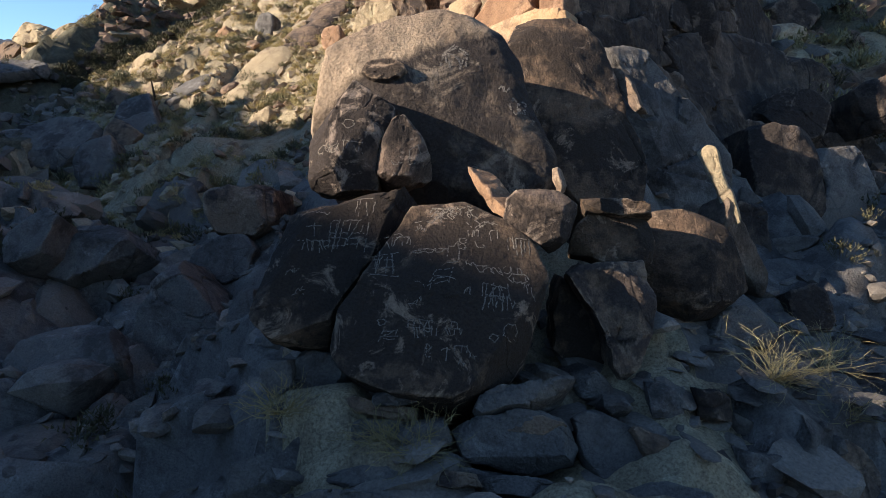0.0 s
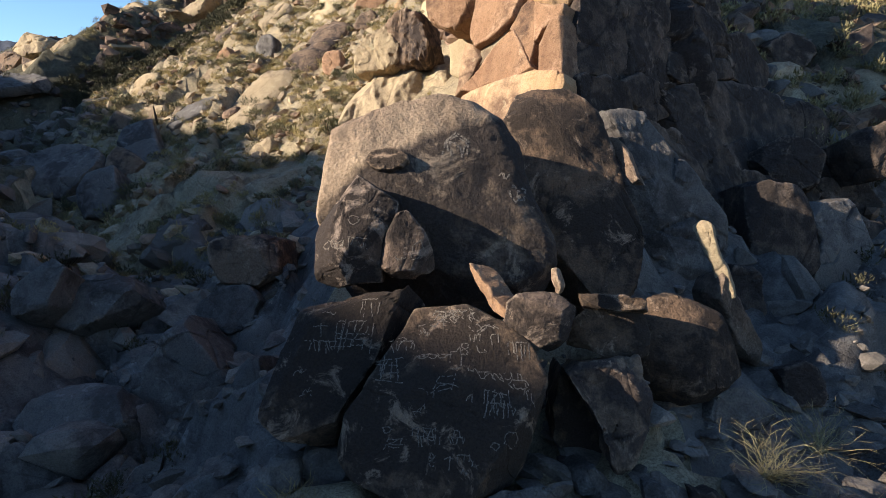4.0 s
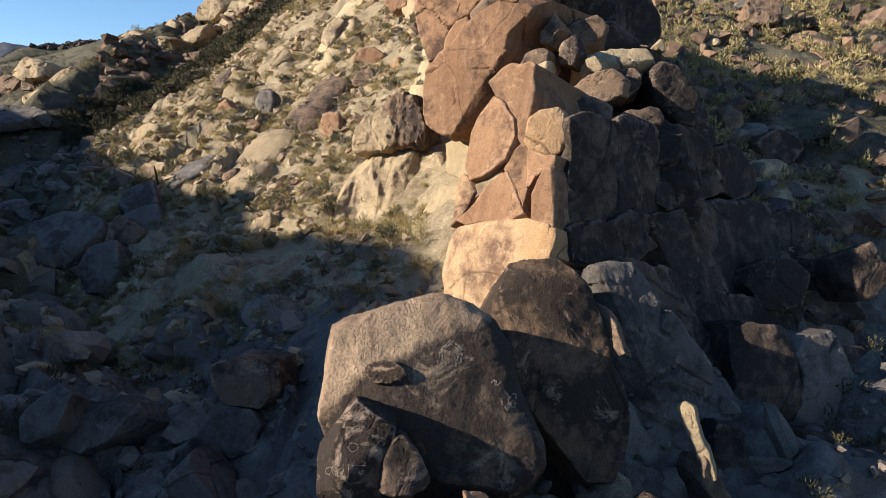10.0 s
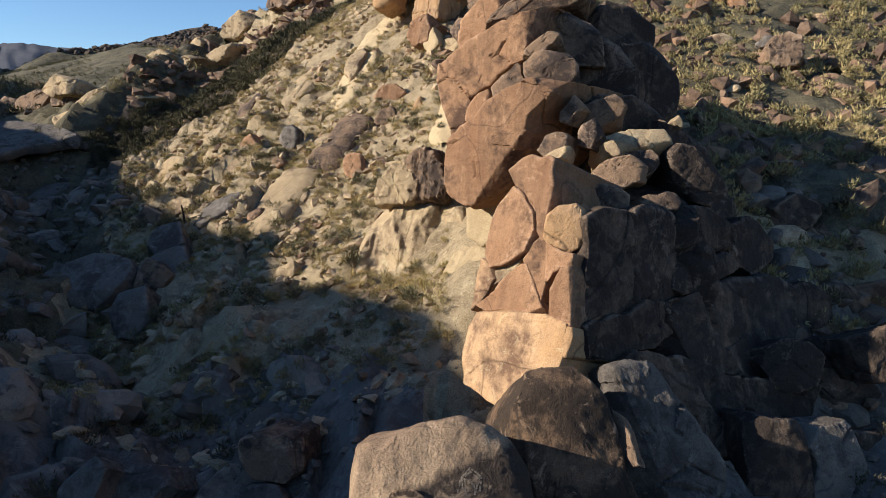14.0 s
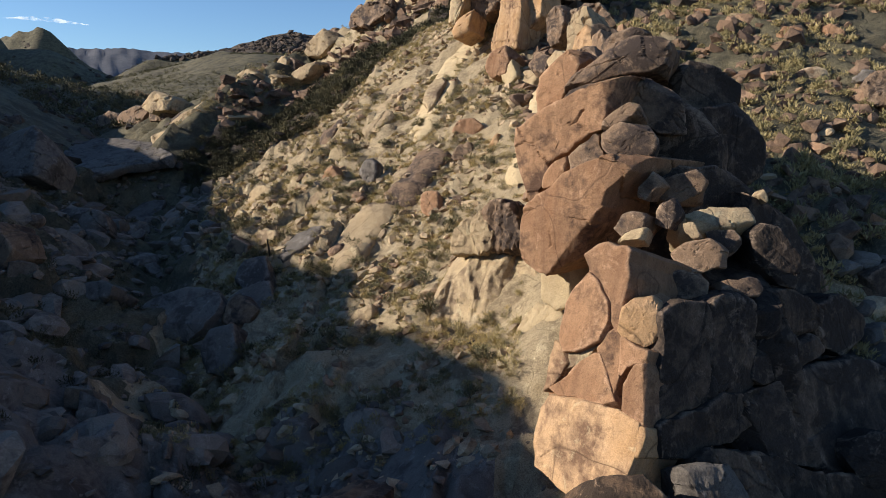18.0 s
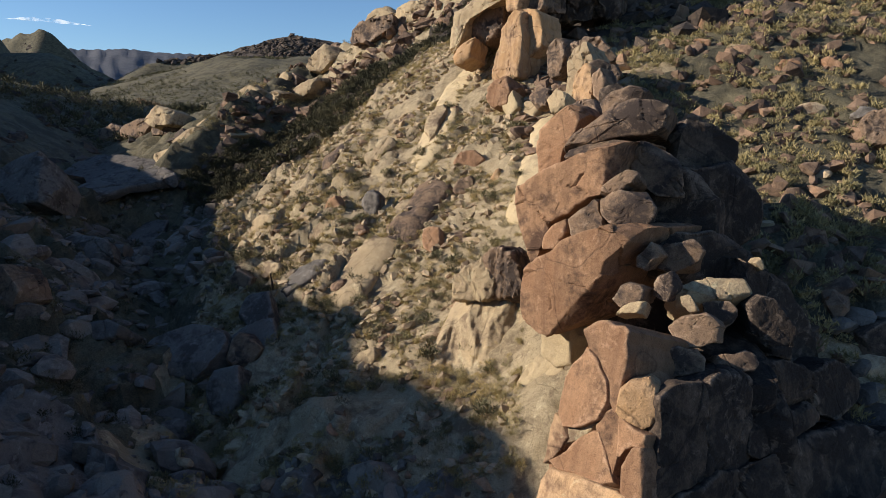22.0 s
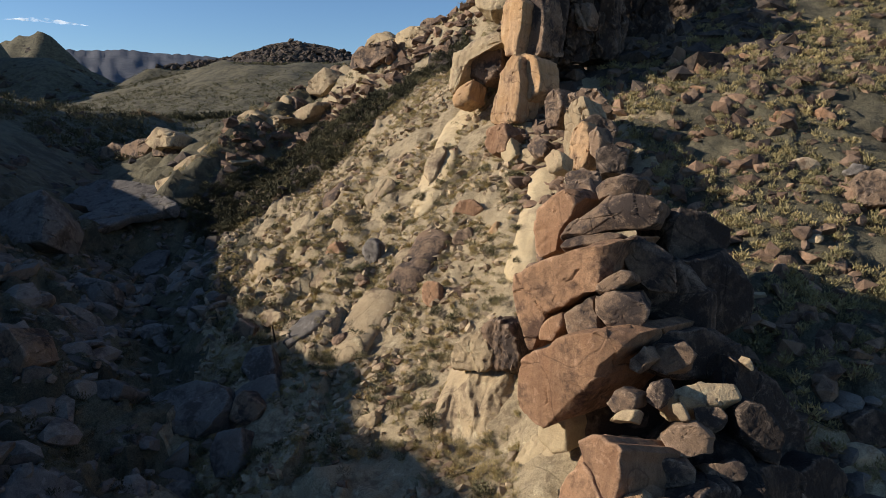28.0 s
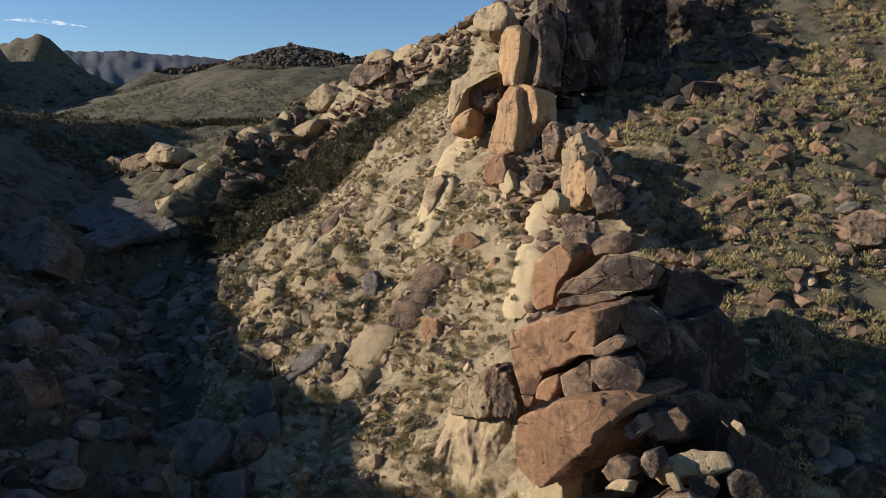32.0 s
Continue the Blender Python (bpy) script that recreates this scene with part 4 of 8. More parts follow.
rock("boulder", (2.02, 4.50, 2.38), -10, 20, 0.5, "brown", "shaded block below the pile",
     [(-0.22, -0.15), (0.22, -0.15), (0.21, 0.14), (-0.2, 0.17)], soft=1, chips=9)
rock("rock_slab", (-0.59, 4.30, 2.48), 6, 38, 0.4, "greyrock", "thin shaded ledge of layered bedrock",
     [(-0.16, -0.1), (0.24, -0.02), (0.28, 0.06), (-0, 0.08), (-0.36, -0.02)], "rock slab", group="ledges of layered bedrock", rough=0.07, soft=1, chips=9)
rock("rock_slab", (-0.09, 4.45, 2.51), 6, 38, 0.4, "greyrock", "thin shaded ledge of layered bedrock",
     [(-0.29, -0.07), (0.18, -0.05), (0.32, 0.02), (0.13, 0.08), (-0.35, 0.03)], "rock slab", group="ledges of layered bedrock", rough=0.07, soft=1, chips=9)
rock("rock_slab", (0.61, 4.20, 2.45), 6, 38, 0.4, "greyrock", "thin shaded ledge of layered bedrock",
     [(-0.34, -0.06), (0.28, -0.07), (0.33, 0.01), (0.11, 0.06), (-0.39, 0.06)], "rock slab", group="ledges of layered bedrock", rough=0.07, soft=1, chips=9)
rock("rock_slab", (1.39, 4.90, 2.76), 6, 38, 0.4, "greyrock", "thin shaded ledge of layered bedrock",
     [(-0.05, -0.08), (0.15, -0.03), (0.05, 0.08), (-0.15, 0.04)], "rock slab", group="ledges of layered bedrock", rough=0.07, soft=1, chips=9)
rock("rock_slab", (-0.75, 4.00, 2.41), 6, 38, 0.4, "greyrock", "thin shaded ledge of layered bedrock",
     [(-0.44, -0.18), (0.41, -0.09), (0.49, 0.07), (0.22, 0.13), (-0.14, 0.12), (-0.56, -0.03)], "rock slab", group="ledges of layered bedrock", rough=0.07, soft=1, chips=9)
rock("rock_slab", (1.52, 4.00, 2.44), 6, 38, 0.4, "greyrock", "thin shaded ledge of layered bedrock",
     [(-0.27, -0.17), (0.27, -0.13), (0.33, 0.07), (0.01, 0.16), (-0.34, 0.08)], "rock slab", group="ledges of layered bedrock", rough=0.07, soft=1, chips=9)
rock("rock_slab", (0.65, 4.55, 2.74), 6, 38, 0.4, "brown", "thin shaded ledge of layered bedrock",
     [(-0.23, -0.06), (0.1, -0.06), (0.29, 0.03), (0.1, 0.08), (-0.28, 0.02)], "rock slab", group="ledges of layered bedrock", rough=0.07, soft=1, chips=9)
rock("rock_slab", (-0.50, 4.75, 2.79), 6, 38, 0.4, "brown", "thin shaded ledge of layered bedrock",
     [(-0.25, -0.04), (0.16, -0.09), (0.35, -0.02), (0.04, 0.05), (-0.32, 0.1)], "rock slab", group="ledges of layered bedrock", rough=0.07, soft=1, chips=9)
rock("rock_slab", (1.58, 4.50, 2.63), 6, 38, 0.4, "brown", "thin shaded ledge of layered bedrock",
     [(-0.05, -0.11), (0.13, -0.07), (0.1, 0.06), (-0.18, 0.12)], "rock slab", group="ledges of layered bedrock", rough=0.07, soft=1, chips=9)
rock("rock_slab", (0.08, 4.20, 2.52), 6, 38, 0.4, "brown", "thin shaded ledge of layered bedrock",
     [(-0.15, -0.05), (0.2, -0.05), (0.15, 0.04), (-0.21, 0.05)], "rock slab", group="ledges of layered bedrock", rough=0.07, soft=1, chips=9)

# right flank
rock("boulder", (5.45, 10.30, 4.31), -12, 14, 2.0, "wall", "large dark boulder with one sunlit corner",
     [(-0.62, -0.03), (-0.61, -0.89), (0.52, -1.1), (0.7, -0.28), (0.65, 0.41), (0.24, 0.55), (-0.32, 0.71), (-0.5, 0.64)], rough=0.04)
rock("boulder", (6.76, 10.80, 3.87), -20, 25, 2.2, "greyrock", "grey rounded boulder leaning on a darker one",
     [(-0.45, 0.09), (-0.86, -0.72), (0.35, -1.05), (0.83, -0.42), (0.72, 0.4), (0.22, 0.86), (-0.73, 0.9)], rough=0.05)
rock("boulder", (5.26, 9.60, 2.72), -14, 6, 1.5, "wall", "dark upright block below the flank boulder",
     [(-0.49, 0.11), (-0.42, -0.7), (0.42, -0.89), (0.6, 0.01), (0.48, 0.63), (-0.55, 0.82)], rough=0.05)
rock("boulder", (6.45, 9.90, 2.58), -22, 10, 1.5, "wall", "dark shaded block on the flank",
     [(-0.85, -0.33), (0.01, -0.65), (0.95, -0.24), (0.68, 0.45), (-0.71, 0.76)], rough=0.06)
rock("boulder", (4.64, 8.20, 2.17), -16, 20, 1.2, "greyrock", "shaded grey block on the flank",
     [(-0.55, -0.1), (0.04, -0.33), (0.65, -0.19), (0.35, 0.22), (-0.46, 0.4)], rough=0.06)

# the tower: foot and left face
tower = assembly("rock_tower", (2.5, 12.5, 4.5), "tall jointed red-brown rock tower on the canyon spur", "rock tower")
rock("block", (0.92, 10.95, 6.10), 50, 18, 2.2, "orange", "sunlit orange-stained block at the tower's foot",
     [(-0.92, -1.05), (-0.26, -1.15), (0.4, -1.05), (1.0, -0.8), (1.08, 0.0), (0.99, 0.52), (0.79, 0.55), (0.52, 0.57), (-0.61, 0.48), (-1.06, 0.27), (-1.23, -0.07), (-1.18, -0.52)], taper=0.97, rough=0.03, soft=1, part_of=tower, chips=2, split=0.3)
rock("block", (1.68, 10.19, 6.34), 50, 18, 1.6, "orange", "narrow orange sliver beside a crack",
     [(-0.05, -0.01), (-0.04, -0.33), (0.17, -0.18), (0.08, 0.25), (-0.15, 0.27)], taper=0.97, rough=0.03, soft=1, part_of=tower, chips=2, split=0.3)
rock("block", (0.96, 11.40, 6.85), 50, 18, 1.6, "red", "brown triangular slab on the tower face",
     [(0.03, -0.35), (0.77, -0.22), (0.32, 0.31), (0.06, 0.6), (-0.42, 0.08), (-0.86, -0.43)], taper=0.97, rough=0.03, soft=1, part_of=tower, chips=2, split=0.3)
rock("block", (0.42, 12.11, 6.83), 50, 18, 1.6, "orange", "orange sliver of rock at the edge of the tower",
     [(0.03, -0.4), (0.16, -0.16), (0.3, 0.23), (0.06, 0.37), (-0.22, 0.44), (-0.21, 0.09), (-0.15, -0.56)], taper=0.97, rough=0.03, soft=1, part_of=tower, chips=2, split=0.3)
rock("block", (0.84, 11.96, 7.85), 50, 18, 1.6, "red", "tall pointed red-brown slab on the tower face",
     [(-0.4, -0.48), (-0.22, -0.7), (0.04, -0.62), (0.41, -0.36), (0.7, -0.06), (0.55, 0.29), (0.2, 0.67), (-0.11, 0.84), (-0.35, 0.52), (-0.48, 0.17), (-0.45, -0.29)], taper=0.97, rough=0.03, soft=1, part_of=tower, chips=2, split=0.3)
rock("block", (1.30, 11.91, 8.58), 50, 18, 2.0, "red", "flat red-brown slab with a square corner",
     [(-0.23, -0.13), (0.12, -0.52), (0.35, -0.91), (0.56, -0.73), (0.44, -0.03), (0.29, 0.63), (0.15, 0.7), (-0.47, 0.61), (-0.76, 0.38), (-0.57, 0.07)], taper=0.97, rough=0.03, soft=1, part_of=tower, chips=2, split=0.3)
rock("block", (1.37, 11.25, 7.37), 50, 18, 1.6, "red", "cracked block between larger slabs",
     [(-0.13, -0.28), (0.24, -0.69), (0.25, -0.46), (0.2, 0.06), (0.13, 0.45), (-0.04, 0.54), (-0.27, 0.37), (-0.41, 0.04)], taper=0.97, rough=0.03, soft=1, part_of=tower, chips=2, split=0.3)
rock("block", (1.65, 10.92, 7.47), 50, 18, 1.6, "red", "small wedge above the pillar",
     [(-0.17, -0.48), (-0.12, -0.25), (0.06, -0.06), (0.27, 0), (0.24, 0.23), (0.07, 0.22), (-0.37, 0.34)], taper=0.97, rough=0.03, soft=1, part_of=tower, chips=2, split=0.3)
rock("block", (1.63, 10.62, 7.01), 50, 18, 1.6, "red", "upright red-brown pillar at the tower corner",
     [(-0.01, -0.44), (0.38, -0.43), (0.15, 0.41), (0.06, 0.5), (-0.11, 0.43), (-0.27, -0.03), (-0.21, -0.43)], taper=0.97, rough=0.03, soft=1, part_of=tower, chips=2, split=0.3)
rock("block", (1.82, 11.16, 8.04), 12, 10, 0.9, "orange", "rounded block with a lit rim at the tower corner",
     [(-0.25, -0.32), (-0.05, -0.42), (0.1, -0.38), (0.32, -0.23), (0.38, 0.1), (0.29, 0.35), (0.12, 0.45), (-0.18, 0.39), (-0.35, 0.23), (-0.4, -0.16)], taper=0.95, rough=0.062, soft=2, part_of=tower, chips=5)
rock("block", (0.83, 11.87, 7.12), 50, 18, 1.6, "tan", "tan joint filling between two slabs",
     [(-0.32, -0.44), (-0.07, -0.24), (0.16, 0), (0.39, 0.31), (0.07, 0.27), (-0.26, 0.07)], taper=0.97, rough=0.03, soft=1, part_of=tower, chips=2, split=0.3)

# the tower: shaded right side, with that shade also in its darker rock colour
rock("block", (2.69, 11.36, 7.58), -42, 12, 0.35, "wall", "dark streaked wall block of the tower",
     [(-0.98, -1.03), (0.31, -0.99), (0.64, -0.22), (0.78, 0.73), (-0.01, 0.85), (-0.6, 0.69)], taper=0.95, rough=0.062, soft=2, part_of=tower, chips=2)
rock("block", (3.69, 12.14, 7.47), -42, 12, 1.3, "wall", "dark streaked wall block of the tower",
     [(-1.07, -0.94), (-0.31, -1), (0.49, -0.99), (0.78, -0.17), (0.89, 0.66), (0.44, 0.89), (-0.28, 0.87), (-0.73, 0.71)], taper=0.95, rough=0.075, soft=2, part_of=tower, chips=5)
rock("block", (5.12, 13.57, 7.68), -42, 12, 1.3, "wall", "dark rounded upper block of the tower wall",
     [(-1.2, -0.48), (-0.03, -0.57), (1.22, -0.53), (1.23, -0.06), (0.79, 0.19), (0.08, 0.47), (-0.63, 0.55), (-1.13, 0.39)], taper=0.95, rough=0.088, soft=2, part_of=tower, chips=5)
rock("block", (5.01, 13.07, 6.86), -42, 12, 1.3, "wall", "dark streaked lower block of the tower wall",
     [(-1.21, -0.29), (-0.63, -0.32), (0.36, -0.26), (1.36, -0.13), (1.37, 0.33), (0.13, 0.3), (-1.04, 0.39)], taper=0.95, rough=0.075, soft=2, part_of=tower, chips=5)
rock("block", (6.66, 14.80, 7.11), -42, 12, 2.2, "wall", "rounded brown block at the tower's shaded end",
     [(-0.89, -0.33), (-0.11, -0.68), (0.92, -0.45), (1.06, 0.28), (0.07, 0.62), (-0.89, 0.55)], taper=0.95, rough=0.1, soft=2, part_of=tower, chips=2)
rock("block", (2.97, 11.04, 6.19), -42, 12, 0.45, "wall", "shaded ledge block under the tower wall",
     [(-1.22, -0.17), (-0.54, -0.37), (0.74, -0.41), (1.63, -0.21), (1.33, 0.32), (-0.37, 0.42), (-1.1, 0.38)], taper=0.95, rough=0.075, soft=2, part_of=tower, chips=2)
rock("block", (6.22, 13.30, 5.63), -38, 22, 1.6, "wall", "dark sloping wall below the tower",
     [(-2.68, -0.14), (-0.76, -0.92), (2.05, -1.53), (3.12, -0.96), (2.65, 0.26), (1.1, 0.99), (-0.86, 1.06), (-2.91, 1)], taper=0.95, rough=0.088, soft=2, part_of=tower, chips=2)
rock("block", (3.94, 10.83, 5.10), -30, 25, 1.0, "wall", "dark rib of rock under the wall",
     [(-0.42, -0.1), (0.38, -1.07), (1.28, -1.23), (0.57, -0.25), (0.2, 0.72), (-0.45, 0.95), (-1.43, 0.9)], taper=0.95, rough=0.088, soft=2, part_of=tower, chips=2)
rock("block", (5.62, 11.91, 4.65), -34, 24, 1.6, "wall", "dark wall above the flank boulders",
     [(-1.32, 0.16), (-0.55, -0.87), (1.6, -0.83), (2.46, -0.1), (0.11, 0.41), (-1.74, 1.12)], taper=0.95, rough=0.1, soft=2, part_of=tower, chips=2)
rock("block", (1.16, 12.20, 7.28), 48, 16, 2.6, "red", "backing of the tower face behind its joints",
     [(0.58, -1.61), (1.52, -1.17), (0.93, 1.09), (0.03, 1.87), (-0.7, 1.53), (-0.98, 0.66), (-1.01, -0.44), (-0.78, -1.83)], rough=0.025, soft=2, part_of=tower, chips=3)

# the tower: upper tiers
rock("block", (0.59, 14.90, 9.31), 45, 2, 3.2, "red", "big red-brown leaf-shaped slab overhanging a hollow",
     [(-1.36, -1.19), (-0.84, -1.52), (0.2, -0.99), (0.68, -0.28), (0.98, 0.31), (1.52, 1.39), (1.04, 1.42), (-0.14, 0.96), (-1.28, 0.09), (-1.48, -0.7)], taper=0.9, apex=(-0.08, 0.02, -0.07), rough=0.037, soft=2, part_of=tower, chips=3)
rock("block", (0.53, 16.40, 11.07), 35, 4, 2.8, "red", "tall red-brown slab in the second tier",
     [(-1.38, -0.21), (-1.18, -1), (-1, -1.73), (-0.61, -1.65), (-0.5, -0.88), (-0.14, -0.53), (0.27, -0.28), (0.73, 0.06), (1.14, 0.19), (1.26, 0.75), (1.45, 1.49), (1.11, 1.39), (0.29, 1.09), (-0.76, 0.6), (-1.35, 0.21)], taper=0.9, rough=0.044, soft=2, part_of=tower, chips=3)
rock("block", (2.57, 16.50, 11.89), 8, 6, 2.2, "brown", "rounded block with a vertical lit edge",
     [(-0.57, -0.09), (-0.37, -0.23), (0.21, -0.72), (0.86, -0.72), (0.75, 0.12), (0.36, 0.4), (-0.15, 0.59), (-0.51, 0.46), (-0.61, 0.18)], rough=0.062, soft=2, part_of=tower, chips=3)
rock("block", (1.77, 15.50, 11.57), 22, 14, 1.4, "brown", "flat wedge between two blocks",
     [(-0.37, -0.38), (0.07, -0.16), (0.45, 0.09), (0.38, 0.3), (0.15, 0.33), (-0.24, 0.03), (-0.48, -0.22)], rough=0.062, soft=2, part_of=tower, chips=3)
rock("block", (1.91, 15.10, 10.99), 15, 8, 2.0, "brown", "blocky brown boulder in the second tier",
     [(-0.54, -0.07), (-0.37, -0.37), (0.04, -0.41), (0.6, -0.27), (0.65, 0.07), (0.39, 0.43), (-0.15, 0.42), (-0.67, 0.21)], apex=(0.02, 0.05, -0.1), rough=0.062, soft=2, part_of=tower, chips=3)
rock("block", (1.11, 15.50, 10.66), 28, 6, 1.6, "brown", "small wedge block with a dark gap beside it",
     [(-0.38, -0.61), (0.54, -0.25), (0.35, 0.1), (0.16, 0.54), (-0.22, 0.24), (-0.5, -0.02)], rough=0.05, soft=2, part_of=tower, chips=3)
rock("block", (0.35, 16.00, 10.19), 40, 3, 1.2, "red", "small block at the foot of a slab",
     [(0.08, -0.3), (0.32, 0.12), (0.2, 0.44), (-0.27, 0.12), (-0.35, -0.39)], rough=0.062, soft=2, part_of=tower, chips=3)
rock("block", (1.86, 17.20, 12.88), 16, 10, 3.2, "brown", "massive brown cap block of the tower",
     [(-1.27, -0.76), (-0.34, -0.44), (0.41, -0.27), (1.15, -0.22), (1.39, 0.32), (0.94, 0.55), (0.42, 0.61), (-0.14, 0.54), (-0.4, 0.26), (-1, -0.15), (-1.39, -0.49)], apex=(0.3, 0.18, -0.15), rough=0.05, soft=2, part_of=tower, chips=3)
rock("block", (2.10, 18.60, 13.58), 20, 10, 2.0, "brown", "smaller block resting on the cap block",
     [(-0.5, -0.44), (0.48, -0.21), (0.68, 0.25), (0.26, 0.34), (-0.3, 0.15), (-0.67, -0.11)], rough=0.075, soft=2, part_of=tower, chips=3)
rock("block", (1.38, 17.20, 12.28), 25, 35, 1.6, "brown", "thin flat slab under the cap block",
     [(-0.73, -0.3), (-0.1, -0.14), (0.65, 0.06), (0.91, 0.31), (0.14, 0.2), (-0.95, -0.14)], rough=0.075, soft=2, part_of=tower, chips=3)
rock("block", (0.51, 19.20, 12.50), 35, 6, 2.0, "red", "tall red-brown slab behind the cap block",
     [(-0.49, -1.28), (0.12, -0.98), (0.19, -0.27), (0.5, 0.19), (0.69, 0.68), (0.41, 0.97), (-0.07, 0.78), (-0.7, 0.26), (-0.73, -0.43)], rough=0.037, soft=2, part_of=tower, chips=3)
rock("block", (1.17, 20.20, 13.15), 32, 6, 1.5, "brown", "broken block at the back of the tower",
     [(-0.18, -0.64), (0.17, -0.43), (0.53, 0.03), (0.29, 0.44), (-0.32, 0.42), (-0.51, 0.18)], rough=0.1, soft=2, part_of=tower, chips=3)
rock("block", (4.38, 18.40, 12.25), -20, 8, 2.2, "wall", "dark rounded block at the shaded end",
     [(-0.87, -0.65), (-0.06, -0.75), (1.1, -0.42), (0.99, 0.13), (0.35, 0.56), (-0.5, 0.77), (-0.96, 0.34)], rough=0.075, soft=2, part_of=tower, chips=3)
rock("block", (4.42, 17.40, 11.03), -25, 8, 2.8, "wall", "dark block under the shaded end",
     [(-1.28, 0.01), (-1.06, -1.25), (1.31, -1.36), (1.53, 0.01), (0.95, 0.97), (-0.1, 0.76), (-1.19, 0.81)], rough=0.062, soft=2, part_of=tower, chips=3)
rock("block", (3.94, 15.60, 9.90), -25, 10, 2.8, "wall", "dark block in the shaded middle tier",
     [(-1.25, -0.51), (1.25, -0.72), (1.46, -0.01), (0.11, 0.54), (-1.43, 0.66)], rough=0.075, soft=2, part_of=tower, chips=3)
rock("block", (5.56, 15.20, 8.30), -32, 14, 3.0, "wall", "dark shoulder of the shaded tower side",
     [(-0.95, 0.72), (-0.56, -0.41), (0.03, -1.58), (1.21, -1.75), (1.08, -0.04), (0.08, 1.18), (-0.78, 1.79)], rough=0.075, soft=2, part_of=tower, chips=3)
rock("boulder", (2.31, 14.30, 10.06), 30, 10, 0.9, "brown", "rounded boulder on a ledge",
     [(0, -0.29), (0.3, 0.1), (0.04, 0.35), (-0.35, -0.17)], part_of=tower)
rock("boulder", (3.14, 14.60, 10.05), 10, 10, 1.4, "brown", "brown boulder on a ledge",
     [(-0.54, -0.36), (0.39, -0.37), (0.47, 0.12), (0.17, 0.38), (-0.51, 0.23)], part_of=tower)
rock("boulder", (1.86, 13.60, 9.41), 35, 15, 0.8, "brown", "leaning brown stone on a ledge",
     [(-0.16, -0.31), (0.28, -0.1), (0.33, 0.25), (-0.13, 0.31), (-0.35, -0.15)], part_of=tower)
rock("boulder", (2.59, 13.60, 9.63), 25, 15, 0.7, "brown", "upright rounded stone on a ledge",
     [(0.1, -0.33), (0.27, 0.04), (0.08, 0.34), (-0.2, 0.18), (-0.26, -0.23)], part_of=tower)
rock("boulder", (3.11, 13.00, 8.90), 12, 15, 0.9, "brown", "rounded boulder in a hollow",
     [(-0.33, -0.29), (-0.13, -0.38), (0.53, -0.21), (0.52, 0.23), (0.18, 0.38), (-0.27, 0.25), (-0.52, 0.01)], part_of=tower)
rock("boulder", (2.70, 12.50, 8.41), 10, 15, 0.9, "brown", "flattened boulder on the tower ledge",
     [(-0.46, -0.15), (-0.26, -0.31), (0.5, -0.17), (0.53, 0.05), (0.37, 0.27), (-0.19, 0.25), (-0.51, 0.06)], part_of=tower)
rock("boulder", (1.95, 12.30, 8.18), 30, 10, 0.4, "orange", "small orange stone on a ledge",
     [(-0.09, -0.16), (0.17, -0.07), (0.23, 0.14), (-0.09, 0.18), (-0.23, -0.08)], part_of=tower)
rock("boulder", (1.91, 13.30, 9.24), 35, 30, 0.5, "tan", "flat grey-topped stone on a ledge",
     [(0.2, -0.09), (0.25, 0.23), (-0.11, 0.1), (-0.35, -0.24)], part_of=tower)
rock("rock_slab", (3.03, 13.40, 9.32), 30, 20, 0.3, "tan", "small leaning slab on a ledge",
     [(0.08, -0.21), (0.21, -0.1), (-0.07, 0.23), (-0.23, 0.09)], part_of=tower)
rock("boulder", (3.73, 14.00, 9.52), 0, 45, 1.2, "tan", "pale flat ledge rock",
     [(-0.8, -0.28), (0.21, -0.21), (0.85, 0), (0.79, 0.28), (-0.06, 0.3), (-1.01, -0.09)], part_of=tower)
rock("boulder", (3.78, 13.80, 9.06), 10, 20, 0.8, "brown", "shaded stone among the ledge rocks",
     [(-0.26, -0.16), (0.12, -0.36), (0.37, 0.01), (0.15, 0.32), (-0.39, 0.19)], part_of=tower)
rock("boulder", (4.82, 13.80, 8.89), -10, 12, 1.6, "wall", "shaded rounded boulder with a lit corner",
     [(-0.44, 0.07), (-0.28, -0.62), (0.55, -0.8), (0.64, -0.08), (0.33, 0.41), (-0.26, 0.55), (-0.53, 0.46)], part_of=tower)
rock("boulder", (3.92, 12.90, 8.34), -10, 30, 1.0, "brown", "pale shaded ledge stone",
     [(-0.31, -0.25), (0.47, -0.12), (0.33, 0.26), (-0.48, 0.11)], part_of=tower)
rock("boulder", (4.88, 15.00, 9.83), -5, 10, 0.5, "tan", "small stone catching the sun",
     [(0.02, -0.17), (0.14, -0.05), (-0.02, 0.18), (-0.13, 0.04)], rough=0.03, part_of=tower)
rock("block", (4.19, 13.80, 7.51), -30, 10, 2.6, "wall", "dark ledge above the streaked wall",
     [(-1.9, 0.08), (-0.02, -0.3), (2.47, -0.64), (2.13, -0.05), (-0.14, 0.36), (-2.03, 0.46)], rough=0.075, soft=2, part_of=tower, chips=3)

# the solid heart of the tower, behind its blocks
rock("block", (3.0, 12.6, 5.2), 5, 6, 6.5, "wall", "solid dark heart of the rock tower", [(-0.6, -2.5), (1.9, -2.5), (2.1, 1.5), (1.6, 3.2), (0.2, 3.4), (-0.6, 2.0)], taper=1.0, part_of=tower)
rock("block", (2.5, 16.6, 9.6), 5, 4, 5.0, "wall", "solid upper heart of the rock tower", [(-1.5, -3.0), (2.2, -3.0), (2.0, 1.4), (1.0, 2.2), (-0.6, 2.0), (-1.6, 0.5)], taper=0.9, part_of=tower)
